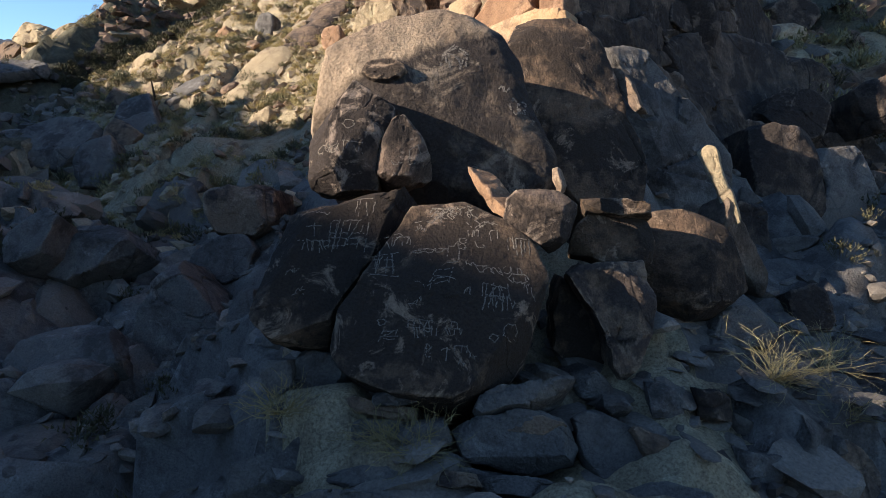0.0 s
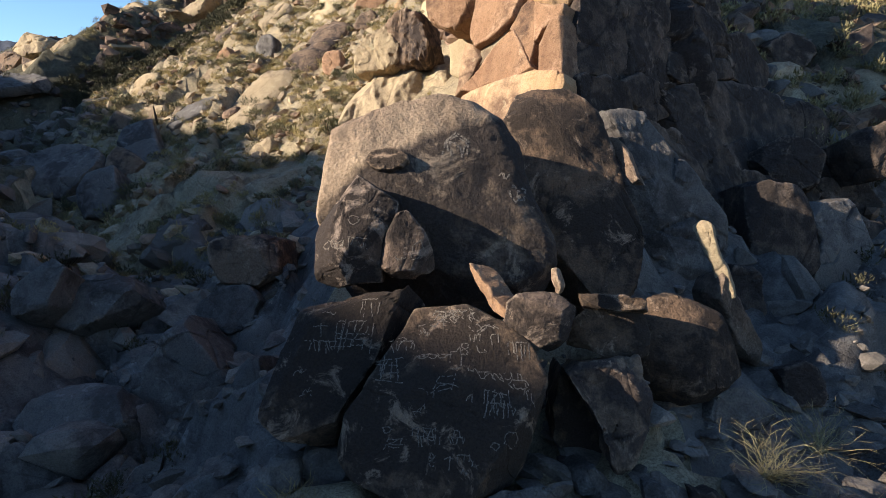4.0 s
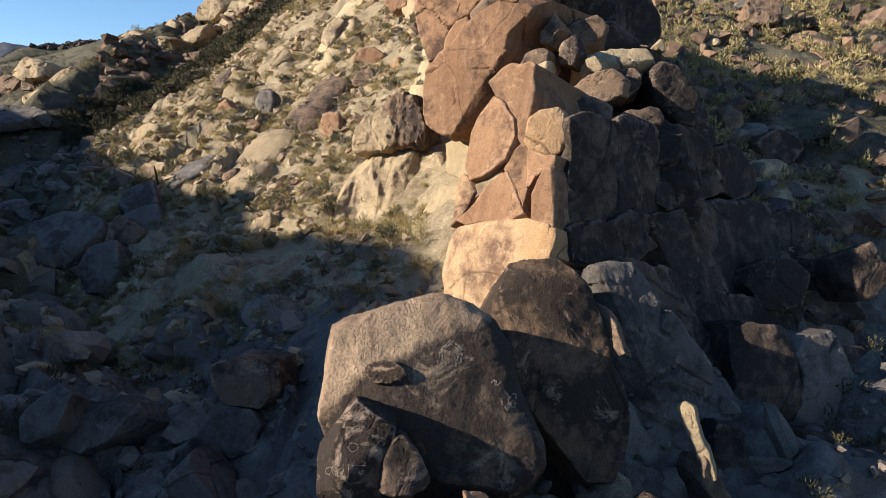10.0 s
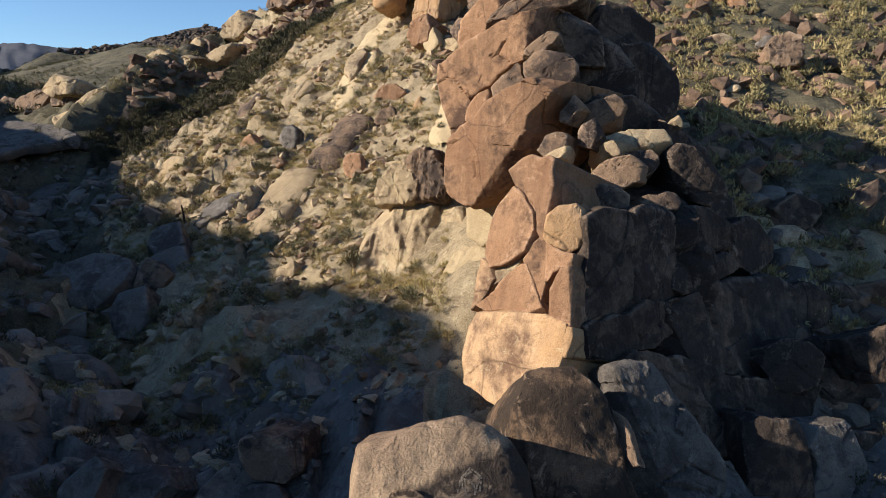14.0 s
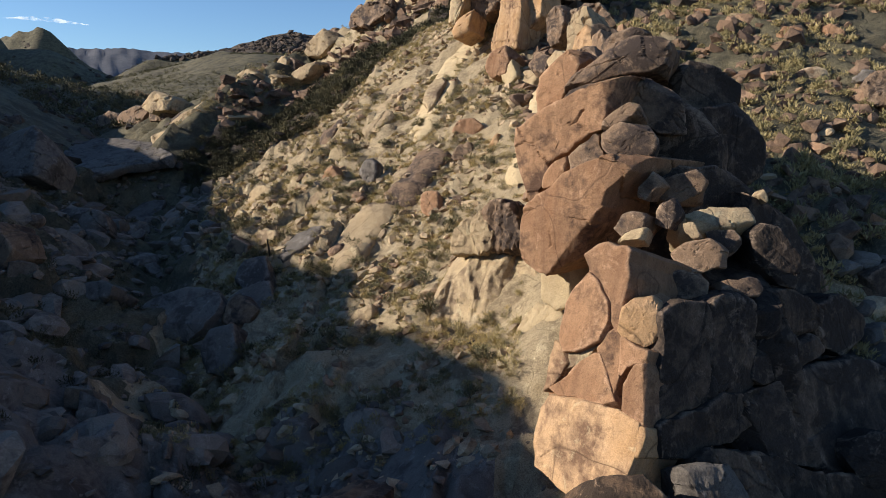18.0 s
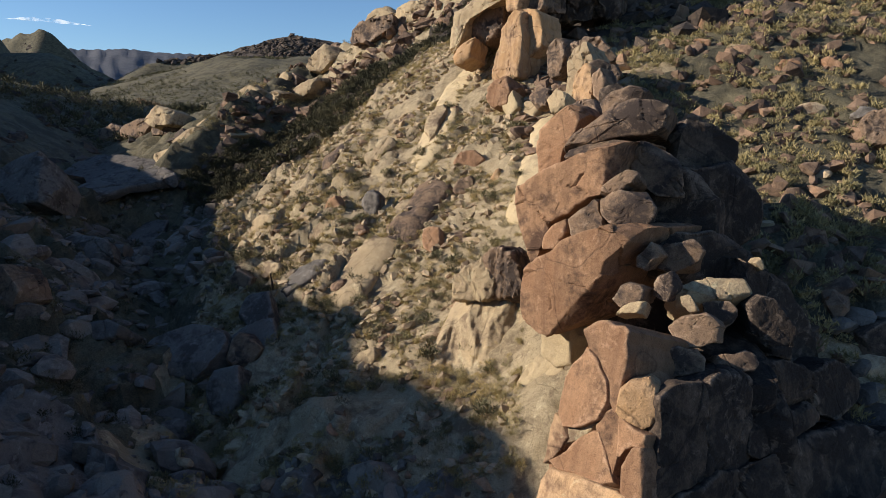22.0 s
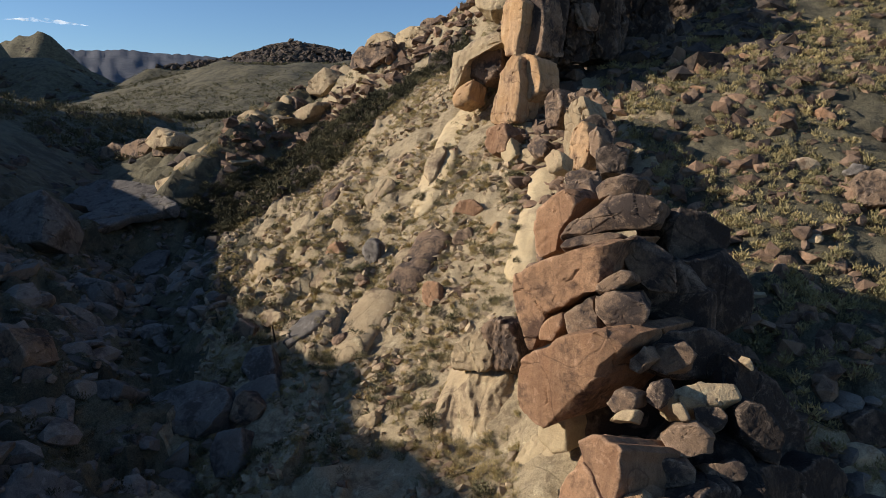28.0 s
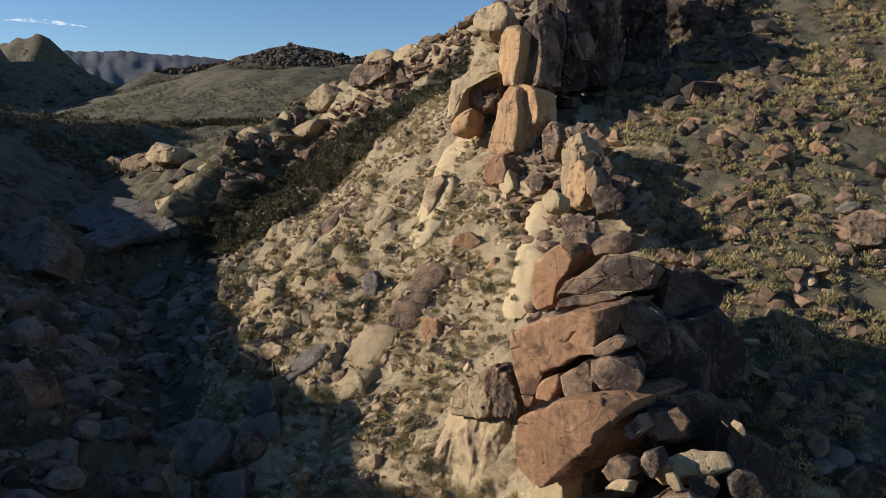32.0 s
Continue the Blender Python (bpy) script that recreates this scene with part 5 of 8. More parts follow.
rock("bedrock", (0.6, 7.9, 2.6), 8, 14, 3.2, "varnish", "dark bedrock under the boulder pile", [(-1.9, -1.5), (2.3, -1.5), (2.1, 0.8), (0.8, 1.3), (-1.0, 1.4), (-1.8, 0.7)], "bedrock", taper=0.95)

# outcrops on the sunlit slope
rock("outcrop", (-6.30, 27.56, 7.66), 10, 30, 1.0, "brown", "brown boulder tucked under a rock rib",
     [(-0.53, -0.32), (0.04, -0.48), (0.68, -0.17), (0.73, 0.41), (-0.15, 0.49), (-0.78, 0.07)], "rock outcrop", group="outcrops of the sunlit slope", taper=0.85, rough=0.1, soft=6, flute=0.04)
rock("outcrop", (-5.80, 36.62, 12.97), 25, 53, 1.0, "tan", "weathered tan rib beside the slickrock",
     [(-0.65, 1.11), (-0.64, -0.14), (0.56, -1.77), (0.74, -1.02), (-0.07, 2)], "rock outcrop", group="outcrops of the sunlit slope", taper=0.85, rough=0.1, soft=6, flute=0.04)
rock("outcrop", (-6.55, 39.97, 13.74), 25, 58, 0.8, "pale", "pale flat slab on the slope",
     [(-0.88, -1.08), (0.37, -1.02), (0.91, 0.57), (0.25, 1.18), (-0.66, 0.4)], "rock outcrop", group="outcrops of the sunlit slope", taper=0.85, rough=0.1, soft=6, flute=0.04)
rock("boulder", (-7.74, 39.00, 12.92), 15, 30, 1.0, "brown", "dark red-brown boulder on the slope",
     [(0.56, -0.46), (0.67, 0.18), (0.05, 0.61), (-0.6, 0.14), (-0.69, -0.47)], "boulder", group="outcrops of the sunlit slope", taper=0.85, rough=0.1, soft=2, flute=0.04)
rock("boulder", (-6.67, 38.05, 12.72), 15, 30, 0.8, "brown", "flat red-brown rock on the slope",
     [(-0.36, -0.25), (0.34, -0.27), (0.61, 0.11), (-0.06, 0.34), (-0.54, 0.07)], "boulder", group="outcrops of the sunlit slope", taper=0.85, rough=0.1, soft=2, flute=0.04)
rock("outcrop", (-7.36, 33.69, 10.29), 25, 48, 1.4, "pale", "pale slab overhanging a dark hollow",
     [(-0.26, -0.76), (0.23, -0.31), (1.29, 0.04), (0.67, 0.81), (-0.65, 0.48), (-1.32, -0.24)], "rock outcrop", group="outcrops of the sunlit slope", taper=0.85, rough=0.1, soft=6, flute=0.04)
rock("boulder", (-8.00, 30.40, 9.06), 25, 12, 0.7, "greyrock", "upright rounded grey-tan boulder",
     [(-0.43, -0.19), (-0.07, -0.76), (0.53, -0.5), (0.5, 0.41), (-0.04, 0.74), (-0.51, 0.3)], "boulder", group="outcrops of the sunlit slope", taper=0.85, rough=0.1, soft=2, flute=0.04)
rock("boulder", (-10.37, 31.71, 8.64), 25, 10, 0.7, "red", "blocky red-brown boulder on the slope",
     [(0.12, -0.54), (0.65, 0.12), (0.13, 0.7), (-0.41, 0.3), (-0.5, -0.59)], "boulder", group="outcrops of the sunlit slope", taper=0.85, rough=0.1, soft=2, flute=0.04)
rock("outcrop", (-8.90, 36.31, 11.32), 25, 50, 1.0, "tan", "tan rib on the slope",
     [(0.01, -1.37), (0.27, -0.46), (0.93, 0.49), (0.03, 1.34), (-0.24, 0.4), (-1.03, -0.35)], "rock outcrop", group="outcrops of the sunlit slope", taper=0.85, rough=0.1, soft=6, flute=0.04)
rock("boulder", (-3.35, 31.25, 11.07), 12, 15, 0.8, "red", "red-brown boulder in a rubble pile",
     [(-0.24, -0.58), (0.45, -0.38), (0.86, 0.08), (0.22, 0.6), (-0.6, 0.43), (-0.72, -0.16)], "boulder", group="outcrops of the sunlit slope", taper=0.85, rough=0.1, soft=2, flute=0.04)
rock("boulder", (-3.33, 29.48, 10.07), 12, 15, 0.8, "brown", "dark brown boulder in a rubble pile",
     [(0.08, -0.47), (0.57, 0.13), (0.26, 0.51), (-0.39, 0.21), (-0.53, -0.38)], "boulder", group="outcrops of the sunlit slope", taper=0.85, rough=0.1, soft=2, flute=0.04)
rock("boulder", (-1.92, 28.84, 10.40), 25, 8, 0.6, "orange", "orange-tan upright block in a rubble pile",
     [(0.05, -0.46), (0.3, -0.06), (0.16, 0.53), (-0.14, 0.41), (-0.38, -0.43)], "boulder", group="outcrops of the sunlit slope", taper=0.85, rough=0.1, soft=2, flute=0.04)
rock("boulder", (-2.47, 30.19, 10.61), 25, 15, 0.5, "orange", "small orange-tan block in a rubble pile",
     [(-0.24, -0.27), (0.4, -0.1), (0.27, 0.34), (-0.44, 0.04)], "boulder", group="outcrops of the sunlit slope", taper=0.85, rough=0.1, soft=2, flute=0.04)
rock("boulder", (-4.37, 26.65, 8.15), 25, 25, 0.6, "red", "angular red-brown rock on the slope",
     [(-0.27, -0.5), (0.27, -0.66), (0.55, -0.12), (0.24, 0.45), (-0.21, 0.51), (-0.6, 0.33)], "boulder", group="outcrops of the sunlit slope", taper=0.85, rough=0.1, soft=2, flute=0.04)
rock("outcrop", (-10.17, 27.06, 6.27), 25, 56, 1.2, "greyrock", "broad smooth grey bedrock slab",
     [(-0.19, -1.24), (0.39, -0.45), (0.98, 0.42), (0.47, 1.34), (-0.08, 1.05), (-0.71, 0.04), (-0.86, -1.07)], "rock outcrop", group="outcrops of the sunlit slope", taper=0.85, rough=0.04, soft=6, flute=0.04)
rock("boulder", (-14.41, 32.40, 7.43), 25, 15, 0.9, "tan", "pointed tan rock at the slope's edge",
     [(-0.2, -0.74), (0.37, -0.36), (1.18, 0.23), (0.67, 0.65), (-0.29, 0.69), (-0.8, 0.17), (-0.98, -0.66)], "boulder", group="outcrops of the sunlit slope", taper=0.85, rough=0.1, soft=2, flute=0.04)
rock("boulder", (-14.70, 30.45, 6.60), 25, 10, 0.4, "tan", "narrow upright stone at the slope's edge",
     [(-0.01, -0.47), (0.52, 0.41), (-0.04, 0.48), (-0.49, -0.43)], "boulder", group="outcrops of the sunlit slope", taper=0.85, rough=0.1, soft=2, flute=0.04)
rock("boulder", (-5.70, 20.69, 5.03), 25, 20, 0.5, "tan", "angular tan slab at the shadow's edge",
     [(0.23, -0.27), (0.46, 0.11), (0.19, 0.38), (-0.25, 0.14), (-0.64, -0.36)], "boulder", group="outcrops of the sunlit slope", taper=0.85, rough=0.1, soft=2, flute=0.04)
rock("outcrop", (-10.62, 30.01, 7.84), 25, 35, 0.9, "tan", "low tan outcrop on the slope",
     [(0.38, -0.61), (1.13, 0.1), (0.34, 0.59), (-0.73, 0.45), (-1.18, -0.54)], "rock outcrop", group="outcrops of the sunlit slope", taper=0.85, rough=0.1, soft=6, flute=0.04)
rock("outcrop", (-12.44, 28.24, 6.20), 25, 35, 0.9, "tan", "low rounded outcrop near the wash",
     [(0.19, -0.5), (0.93, 0.2), (0.02, 0.47), (-1.17, -0.17)], "rock outcrop", group="outcrops of the sunlit slope", taper=0.85, rough=0.1, soft=6, flute=0.04)

def rib(label, path, width, height, mat, seed):
    """A long whaleback of bare rock running down the slope along a path."""
    path = np.array(path, float)
    run = np.concatenate([[0], np.cumsum(np.hypot(*np.diff(path, axis=0).T))])
    n, m = max(24, int(run[-1] / 0.16)), 26
    u = np.linspace(0, 1, n)
    cx, cy = np.interp(u * run[-1], run, path[:, 0]), np.interp(u * run[-1], run, path[:, 1])
    k = max(2, n // 8)
    soft = np.ones(2 * k + 1) / (2 * k + 1)
    cx, cy = (np.convolve(np.pad(c, k, mode="reflect", reflect_type="odd"), soft, "valid") for c in (cx, cy))
    tx, ty = np.gradient(cx), np.gradient(cy)
    length = np.hypot(tx, ty)
    end = np.clip(np.minimum(u, 1 - u) * 9, 0.02, 1) ** 0.5
    wander = anoise(np.stack([u * run[-1] * 0.35, u * 0 + seed, u * 0], 1))
    w, h = width * 0.5 * end * (1 + 0.55 * wander), height * end * (1 + 0.4 * np.roll(wander, n // 5))
    a = np.linspace(0, math.tau, m, endpoint=False)
    A, U = np.meshgrid(a, np.arange(n))
    side = np.cos(A) * w[U]
    X, Y = cx[U] - ty[U] / length[U] * side, cy[U] + tx[U] / length[U] * side
    mid_z = ground_z(cx, cy)
    Z = mid_z[U] + (ground_z(X.ravel(), Y.ravel()).reshape(X.shape) - mid_z[U]) * 0.8 + np.where(np.sin(A) > 0, h[U] * np.abs(np.sin(A)) ** 0.75, -0.7 * np.abs(np.sin(A)))
    V = np.stack([X.ravel(), Y.ravel(), Z.ravel()], 1)
    q = V / width
    V[:, 2] += (0.13 * anoise(q * 0.9 + seed) + 0.05 * anoise(q * 2.7 + seed) + 0.03 * anoise(q * 7.0 + seed) - 0.10 * np.abs(anoise(q * np.array([2.2, 0.7, 0.7]) + seed))) * width * (np.sin(A.ravel()) > -0.1)
    grid = np.arange(n * m).reshape(n, m)
    nxt = np.roll(grid, -1, axis=1)
    F = np.stack([grid[:-1], nxt[:-1], nxt[1:], grid[1:]], -1).reshape(-1, 4)[:, ::-1]
    me = mesh_of("outcrop", V, F)
    me.materials.append(MAT[mat])
    return tagged(new("outcrop", me), label, "rock outcrop", "outcrops of the sunlit slope")


rib("smooth pale slickrock rib running down the slope", [(-4.72, 42.42), (-5.17, 39.43), (-5.48, 36.79), (-5.60, 34.42), (-6.02, 32.89)], 1.9, 0.42, "pale", 3)
rib("long tan rock rib sloping down to the shadow", [(-5.42, 30.59), (-5.99, 29.93), (-6.53, 28.53), (-7.16, 27.17), (-7.60, 25.88), (-8.00, 24.91)], 2.0, 0.38, "tan", 7)
rib("brown weathered back of a long rock rib", [(-4.63, 30.95), (-5.13, 29.71), (-5.63, 28.70), (-6.08, 27.63)], 2.0, 0.55, "brown", 11)
rib("pale slickrock apron below the spire boulders", [(-3.15, 42.57), (-4.46, 42.33), (-5.78, 41.34)], 1.6, 0.3, "pale", 15)
rib("brown weathered rib on the slope", [(-10.81, 41.46), (-12.15, 40.75), (-13.29, 39.69)], 1.8, 0.7, "brown", 19)
rib("pale smooth rib against the back of the tower", [(0.41, 32.38), (-0.02, 29.38), (-0.38, 27.53), (-0.62, 25.80)], 1.5, 0.35, "pale", 27)
rib("low tan rib among the stones", [(-7.26, 41.51), (-8.56, 39.74), (-9.41, 38.70)], 1.2, 0.35, "tan", 23)

# weathered rock below the tower
def fluted_face(label, left, right, low, high, slope, mat, seed):
    """A weathered face of soft rock: pillars and runnels that spread into an apron at their foot."""
    nu, nv = 110, 60
    U, W = np.meshgrid(np.linspace(0, 1, nu), np.linspace(0, 1, nv))
    u, w = U.ravel(), W.ravel()
    x = left[0] + (right[0] - left[0]) * u
    top = low + (high - low) * (0.25 + 0.75 * np.clip(u * 2.4, 0, 1) ** 0.7) + 0.35 * anoise(np.stack([x * 0.9, x * 0 + seed, x * 0], 1))
    z = low + (top - low) * w
    y = left[1] + (right[1] - left[1]) * u + slope * (z - low) - 0.55 * (1 - w) ** 2
    p = np.stack([x * 0.95 + 0.25 * anoise(np.stack([x, z, x * 0 + seed], 1)), z * 0.28, x * 0 + seed], 1)
    y -= 0.62 * (0.5 - np.abs(anoise(p))) + 0.2 * (0.4 - np.abs(anoise(p * 2.7 + 5))) + 0.05 * anoise(np.stack([x * 6, y * 6, z * 5], 1))
    y += 0.9 * np.clip((np.abs(u - 0.5) - 0.4) / 0.1, 0, 1) ** 2 + 0.5 * np.clip((w - 0.85) / 0.15, 0, 1) ** 2
    V = np.concatenate([np.stack([x, y, z], 1), np.stack([x, y * 0 + max(left[1], right[1]) + slope * (high - low) + 1.6, z], 1)])
    g = np.arange(nu * nv).reshape(nv, nu)
    h = g + nu * nv
    quads = [np.stack([g[:-1, :-1], g[:-1, 1:], g[1:, 1:], g[1:, :-1]], -1), np.stack([h[:-1, :-1], h[1:, :-1], h[1:, 1:], h[:-1, 1:]], -1)]
    for e, f in ((g[-1], h[-1]), (h[0], g[0]), (h[:, -1], g[:, -1]), (g[:, 0], h[:, 0])):
        quads.append(np.stack([e[:-1], e[1:], f[1:], f[:-1]], -1))
    me = mesh_of("outcrop", V, np.concatenate([q.reshape(-1, 4) for q in quads]))
    me.materials.append(MAT[mat])
    me.set_sharp_from_angle(angle=radians(60))
    return tagged(new("outcrop", me), label, "rock outcrop", "outcrops of the sunlit slope")


fluted_face("fluted tan face of soft weathered rock below the tower", (-3.5, 19.5), (0.45, 18.3), 4.3, 7.5, 0.5, "tan", 3)
rock("outcrop", (-1.90, 20.20, 8.10), 25, 12, 1.5, "tan", "honeycombed knobbly tan rock",
     [(-0.85, -0.52), (-0.74, -0.91), (0.26, -0.96), (0.68, -0.37), (0.47, 0.35), (0.13, 0.8), (-0.33, 0.31), (-0.75, -0.05)], "rock outcrop", group="outcrops of the sunlit slope", taper=0.85, rough=0.13, soft=2, flute=0.14)
rock("outcrop", (-0.85, 19.90, 8.50), 25, 10, 1.5, "brown", "fluted brown weathered rock against the tower",
     [(-0.72, -0.26), (-0.67, -1.01), (-0.2, -1.25), (0.4, -1.04), (0.47, -0.65), (0.15, 0.35), (-0.22, 0.62), (-0.61, 0.59), (-1.14, 0.2)], "rock outcrop", group="outcrops of the sunlit slope", taper=0.85, rough=0.13, soft=2, flute=0.14)
rock("outcrop", (0.31, 16.30, 7.30), 40, 8, 1.5, "pale", "pale smooth hollow rock under the overhang",
     [(-0.18, -0.33), (0.31, -0.53), (0.75, -0.31), (0.56, 0.71), (-0.29, 0.36)], "rock outcrop", group="outcrops of the sunlit slope", taper=0.85, rough=0.04, soft=6)
rock("outcrop", (-0.15, 17.20, 6.10), 35, 35, 1.6, "pale", "smooth pale apron of rock beside the tower foot",
     [(-0.15, -1.03), (0.64, -1.12), (1.28, -0.77), (1.29, -0.07), (0.73, 0.57), (0.04, 0.6), (-0.21, 0.04), (-0.27, -0.57)], "rock outcrop", group="outcrops of the sunlit slope", taper=0.85, rough=0.07, soft=6, flute=0.05)

# the spire ridge
spire = assembly("rock_spire", (-0.5, 36.5, 14.5), "slender sunlit rock spire on a broken ridge crest", "rock spire")
rock("block", (-1.90, 37.20, 14.80), 42, 3, 1.8, "orange", "sunlit orange foot of the rock spire",
     [(-1.14, 0.37), (-0.16, 0.09), (0.84, 0.32), (0.95, 2.07), (0.78, 3.79), (0.2, 4.05), (-0.6, 3), (-1.2, 1.27)], taper=0.9, rough=0.06, soft=1, flute=0.05, part_of=spire, chips=3)
rock("block", (-0.90, 37.30, 15.60), 42, 3, 1.8, "orange", "split orange face of the rock spire",
     [(-0.69, 1.73), (-0.35, 0.17), (0.34, 0.74), (1.05, 1.27), (0.83, 2.92), (-0.08, 3.26), (-1.25, 3.24)], taper=0.9, rough=0.06, soft=1, flute=0.05, part_of=spire, chips=3)
rock("block", (-1.70, 38.00, 18.20), 42, 3, 1.8, "orange", "brown upper block of the rock spire",
     [(-0.97, 2.29), (-0.4, 0.7), (0.4, 0.61), (0.71, 2.17), (0.7, 3.43), (-0.21, 4), (-0.83, 3.45)], taper=0.9, rough=0.06, soft=1, flute=0.05, part_of=spire, chips=3)
rock("block", (-0.50, 38.20, 18.60), 42, 3, 2.0, "brown", "brown split top of the rock spire",
     [(-1.1, 1.74), (-0.49, 0.18), (0.7, 0.2), (0.68, 2.37), (0.24, 4.15), (-0.46, 4.05), (-1.12, 3.08)], taper=0.9, rough=0.06, soft=1, flute=0.05, part_of=spire, chips=3)
rock("block", (0.50, 38.80, 18.40), -10, 3, 2.5, "wall", "dark pointed block behind the spire",
     [(-0.76, 1.75), (-0.56, -0.44), (0.57, -0.12), (0.86, 1.45), (1.04, 3.3), (0.46, 5.07), (-0.28, 5.13), (-0.7, 4.21)], taper=0.9, rough=0.06, soft=1, flute=0.05, part_of=spire, chips=3)
rock("block", (-0.30, 37.80, 15.40), -15, 3, 2.0, "wall", "dark shaded flank of the spire",
     [(-0.49, 0.84), (0.16, 0.68), (0.65, 1.15), (0.55, 3.02), (0.1, 3.17)], taper=0.9, rough=0.06, soft=1, flute=0.05, part_of=spire, chips=3)
rock("block", (-1.80, 36.40, 13.20), 30, 3, 1.4, "red", "red-brown broken block at the foot of the spire",
     [(-1.23, 0.75), (-0.19, 0.49), (0.71, 0.79), (0.48, 1.76), (-0.46, 1.98), (-1.38, 1.57)], taper=0.9, rough=0.06, soft=1, flute=0.05, part_of=spire, chips=3)
rock("block", (0.50, 41.00, 22.24), 40, 4, 2.5, "wall", "dark pinnacle higher on the ridge",
     [(1.53, -3.68), (1.55, -1.54), (0.74, 3.12), (-0.61, 4.04), (-1.12, 1.78), (-1.13, -0.23), (-1.12, -3.6)], taper=0.85, rough=0.188, soft=1, flute=0.05, part_of=spire, chips=3)
rock("block", (2.11, 43.00, 23.25), 40, 4, 2.5, "wall", "dark pinnacle at the top of the ridge",
     [(1.77, -4.35), (1.77, -2.13), (1.09, 2.32), (-0.34, 5.1), (-1.63, 3.49), (-1.51, -0.33), (-1.39, -4.24)], taper=0.85, rough=0.188, soft=1, flute=0.05, part_of=spire, chips=3)
rock("block", (2.96, 45.00, 23.94), 10, 4, 2.5, "wall", "dark crest block of the ridge",
     [(2.12, -4.98), (1.83, 0.49), (0.71, 3.23), (-0.52, 4.28), (-1.46, 3), (-1.48, -0.92), (-1.29, -5.34)], taper=0.85, rough=0.188, soft=1, flute=0.05, part_of=spire, chips=3)
rock("block", (6.28, 48.50, 25.02), 10, 4, 2.5, "wall", "dark crest block higher up the ridge",
     [(2.78, -5.17), (2.26, -0.18), (1.51, 2.31), (-0.23, 4.06), (-1.86, 3.37), (-2.37, 0.91), (-2.26, -5.5)], taper=0.85, rough=0.188, soft=1, flute=0.05, part_of=spire, chips=3)
rock("block", (11.34, 53.00, 25.55), 10, 4, 2.5, "wall", "dark crest block at the ridge top",
     [(2.88, -4.1), (3.07, -0.98), (2.03, 1.72), (0.19, 3.6), (-1.97, 3.32), (-3.19, 1.15), (-3.29, -4.86)], taper=0.85, rough=0.188, soft=1, flute=0.05, part_of=spire, chips=3)
rock("block", (1.94, 40.00, 21.34), 40, 4, 0.8, "brown", "small lit pinnacle on the shaded ridge",
     [(-0.3, 0.19), (0.25, -0.84), (0.81, -1.09), (0.28, -0.21), (-0.34, 1.11), (-0.73, 0.87)], taper=0.85, rough=0.088, soft=1, flute=0.05, part_of=spire, chips=9)
rock("block", (0.70, 34.50, 16.05), 40, 4, 1.0, "brown", "upright brown block beside the spire",
     [(-0.23, -0.78), (0.28, -0.93), (0.51, 0.02), (0.19, 0.81), (-0.29, 0.75), (-0.48, 0.12)], taper=0.85, rough=0.088, soft=1, flute=0.05, part_of=spire, chips=9)
rock("block", (1.12, 34.00, 15.76), 40, 4, 1.0, "wall", "narrow dark block beside the spire",
     [(-0.26, -0.82), (0.24, -0.99), (0.3, 0.04), (0.05, 0.94), (-0.34, 0.82)], taper=0.85, rough=0.188, soft=1, flute=0.05, part_of=spire, chips=3)
rock("block", (1.65, 28.50, 14.29), 40, 4, 1.2, "orange", "cracked tan block of the low rock fin",
     [(-0.26, -1.2), (0.38, -1.01), (0.62, -0.2), (0.33, 0.79), (-0.09, 1.09), (-0.45, 0.76), (-0.55, -0.26)], taper=0.85, rough=0.088, soft=1, flute=0.05, part_of=spire, chips=9)
rock("block", (2.31, 28.00, 14.39), 40, 4, 1.0, "brown", "narrow brown block of the low rock fin",
     [(-0.16, -0.61), (0.29, -0.74), (0.32, 0.12), (-0.05, 0.7), (-0.41, 0.53)], taper=0.85, rough=0.088, soft=1, flute=0.05, part_of=spire, chips=9)
rock("block", (2.24, 40.00, 21.13), 40, 4, 1.0, "brown", "lit crag on the shaded ridge",
     [(-0.15, -0.56), (0.49, -0.82), (0.66, 0.06), (0.15, 0.88), (-0.45, 0.59), (-0.73, -0.16)], taper=0.85, rough=0.088, soft=1, flute=0.05, part_of=spire, chips=9)
rock("block", (-0.10, 32.00, 14.09), 40, 20, 0.9, "brown", "broken brown block below the spire",
     [(-0.19, -0.59), (0.62, -0.45), (0.57, 0.33), (-0.3, 0.61), (-0.74, 0.11)], taper=0.85, rough=0.088, soft=1, flute=0.05, part_of=spire, chips=9)
rock("block", (0.58, 27.00, 13.74), 40, 20, 0.9, "tan", "broken tan block below the spire",
     [(-0.12, -0.5), (0.46, -0.29), (0.39, 0.33), (-0.21, 0.51), (-0.53, -0.05)], taper=0.85, rough=0.088, soft=1, flute=0.05, part_of=spire, chips=9)
rock("block", (-2.18, 34.50, 14.32), 40, 15, 1.4, "red", "red-brown boulder at the spire's foot",
     [(-0.18, -0.86), (0.74, -0.59), (0.9, 0.48), (0.25, 0.95), (-0.85, 0.39), (-0.93, -0.37)], taper=0.85, rough=0.088, soft=1, flute=0.05, part_of=spire, chips=9)
rock("block", (-1.51, 33.80, 13.69), 40, 15, 1.0, "pale", "pale broken block at the spire's foot",
     [(0.03, -0.7), (0.52, -0.07), (-0.01, 0.79), (-0.55, -0.02)], taper=0.85, rough=0.088, soft=1, flute=0.05, part_of=spire, chips=9)
rock("block", (-0.66, 33.50, 13.45), 40, 25, 1.0, "tan", "tan broken rock at the spire's foot",
     [(-0.3, -0.57), (0.63, -0.48), (0.75, 0.28), (-0.22, 0.62), (-0.9, 0.15)], taper=0.85, rough=0.088, soft=1, flute=0.05, part_of=spire, chips=9)
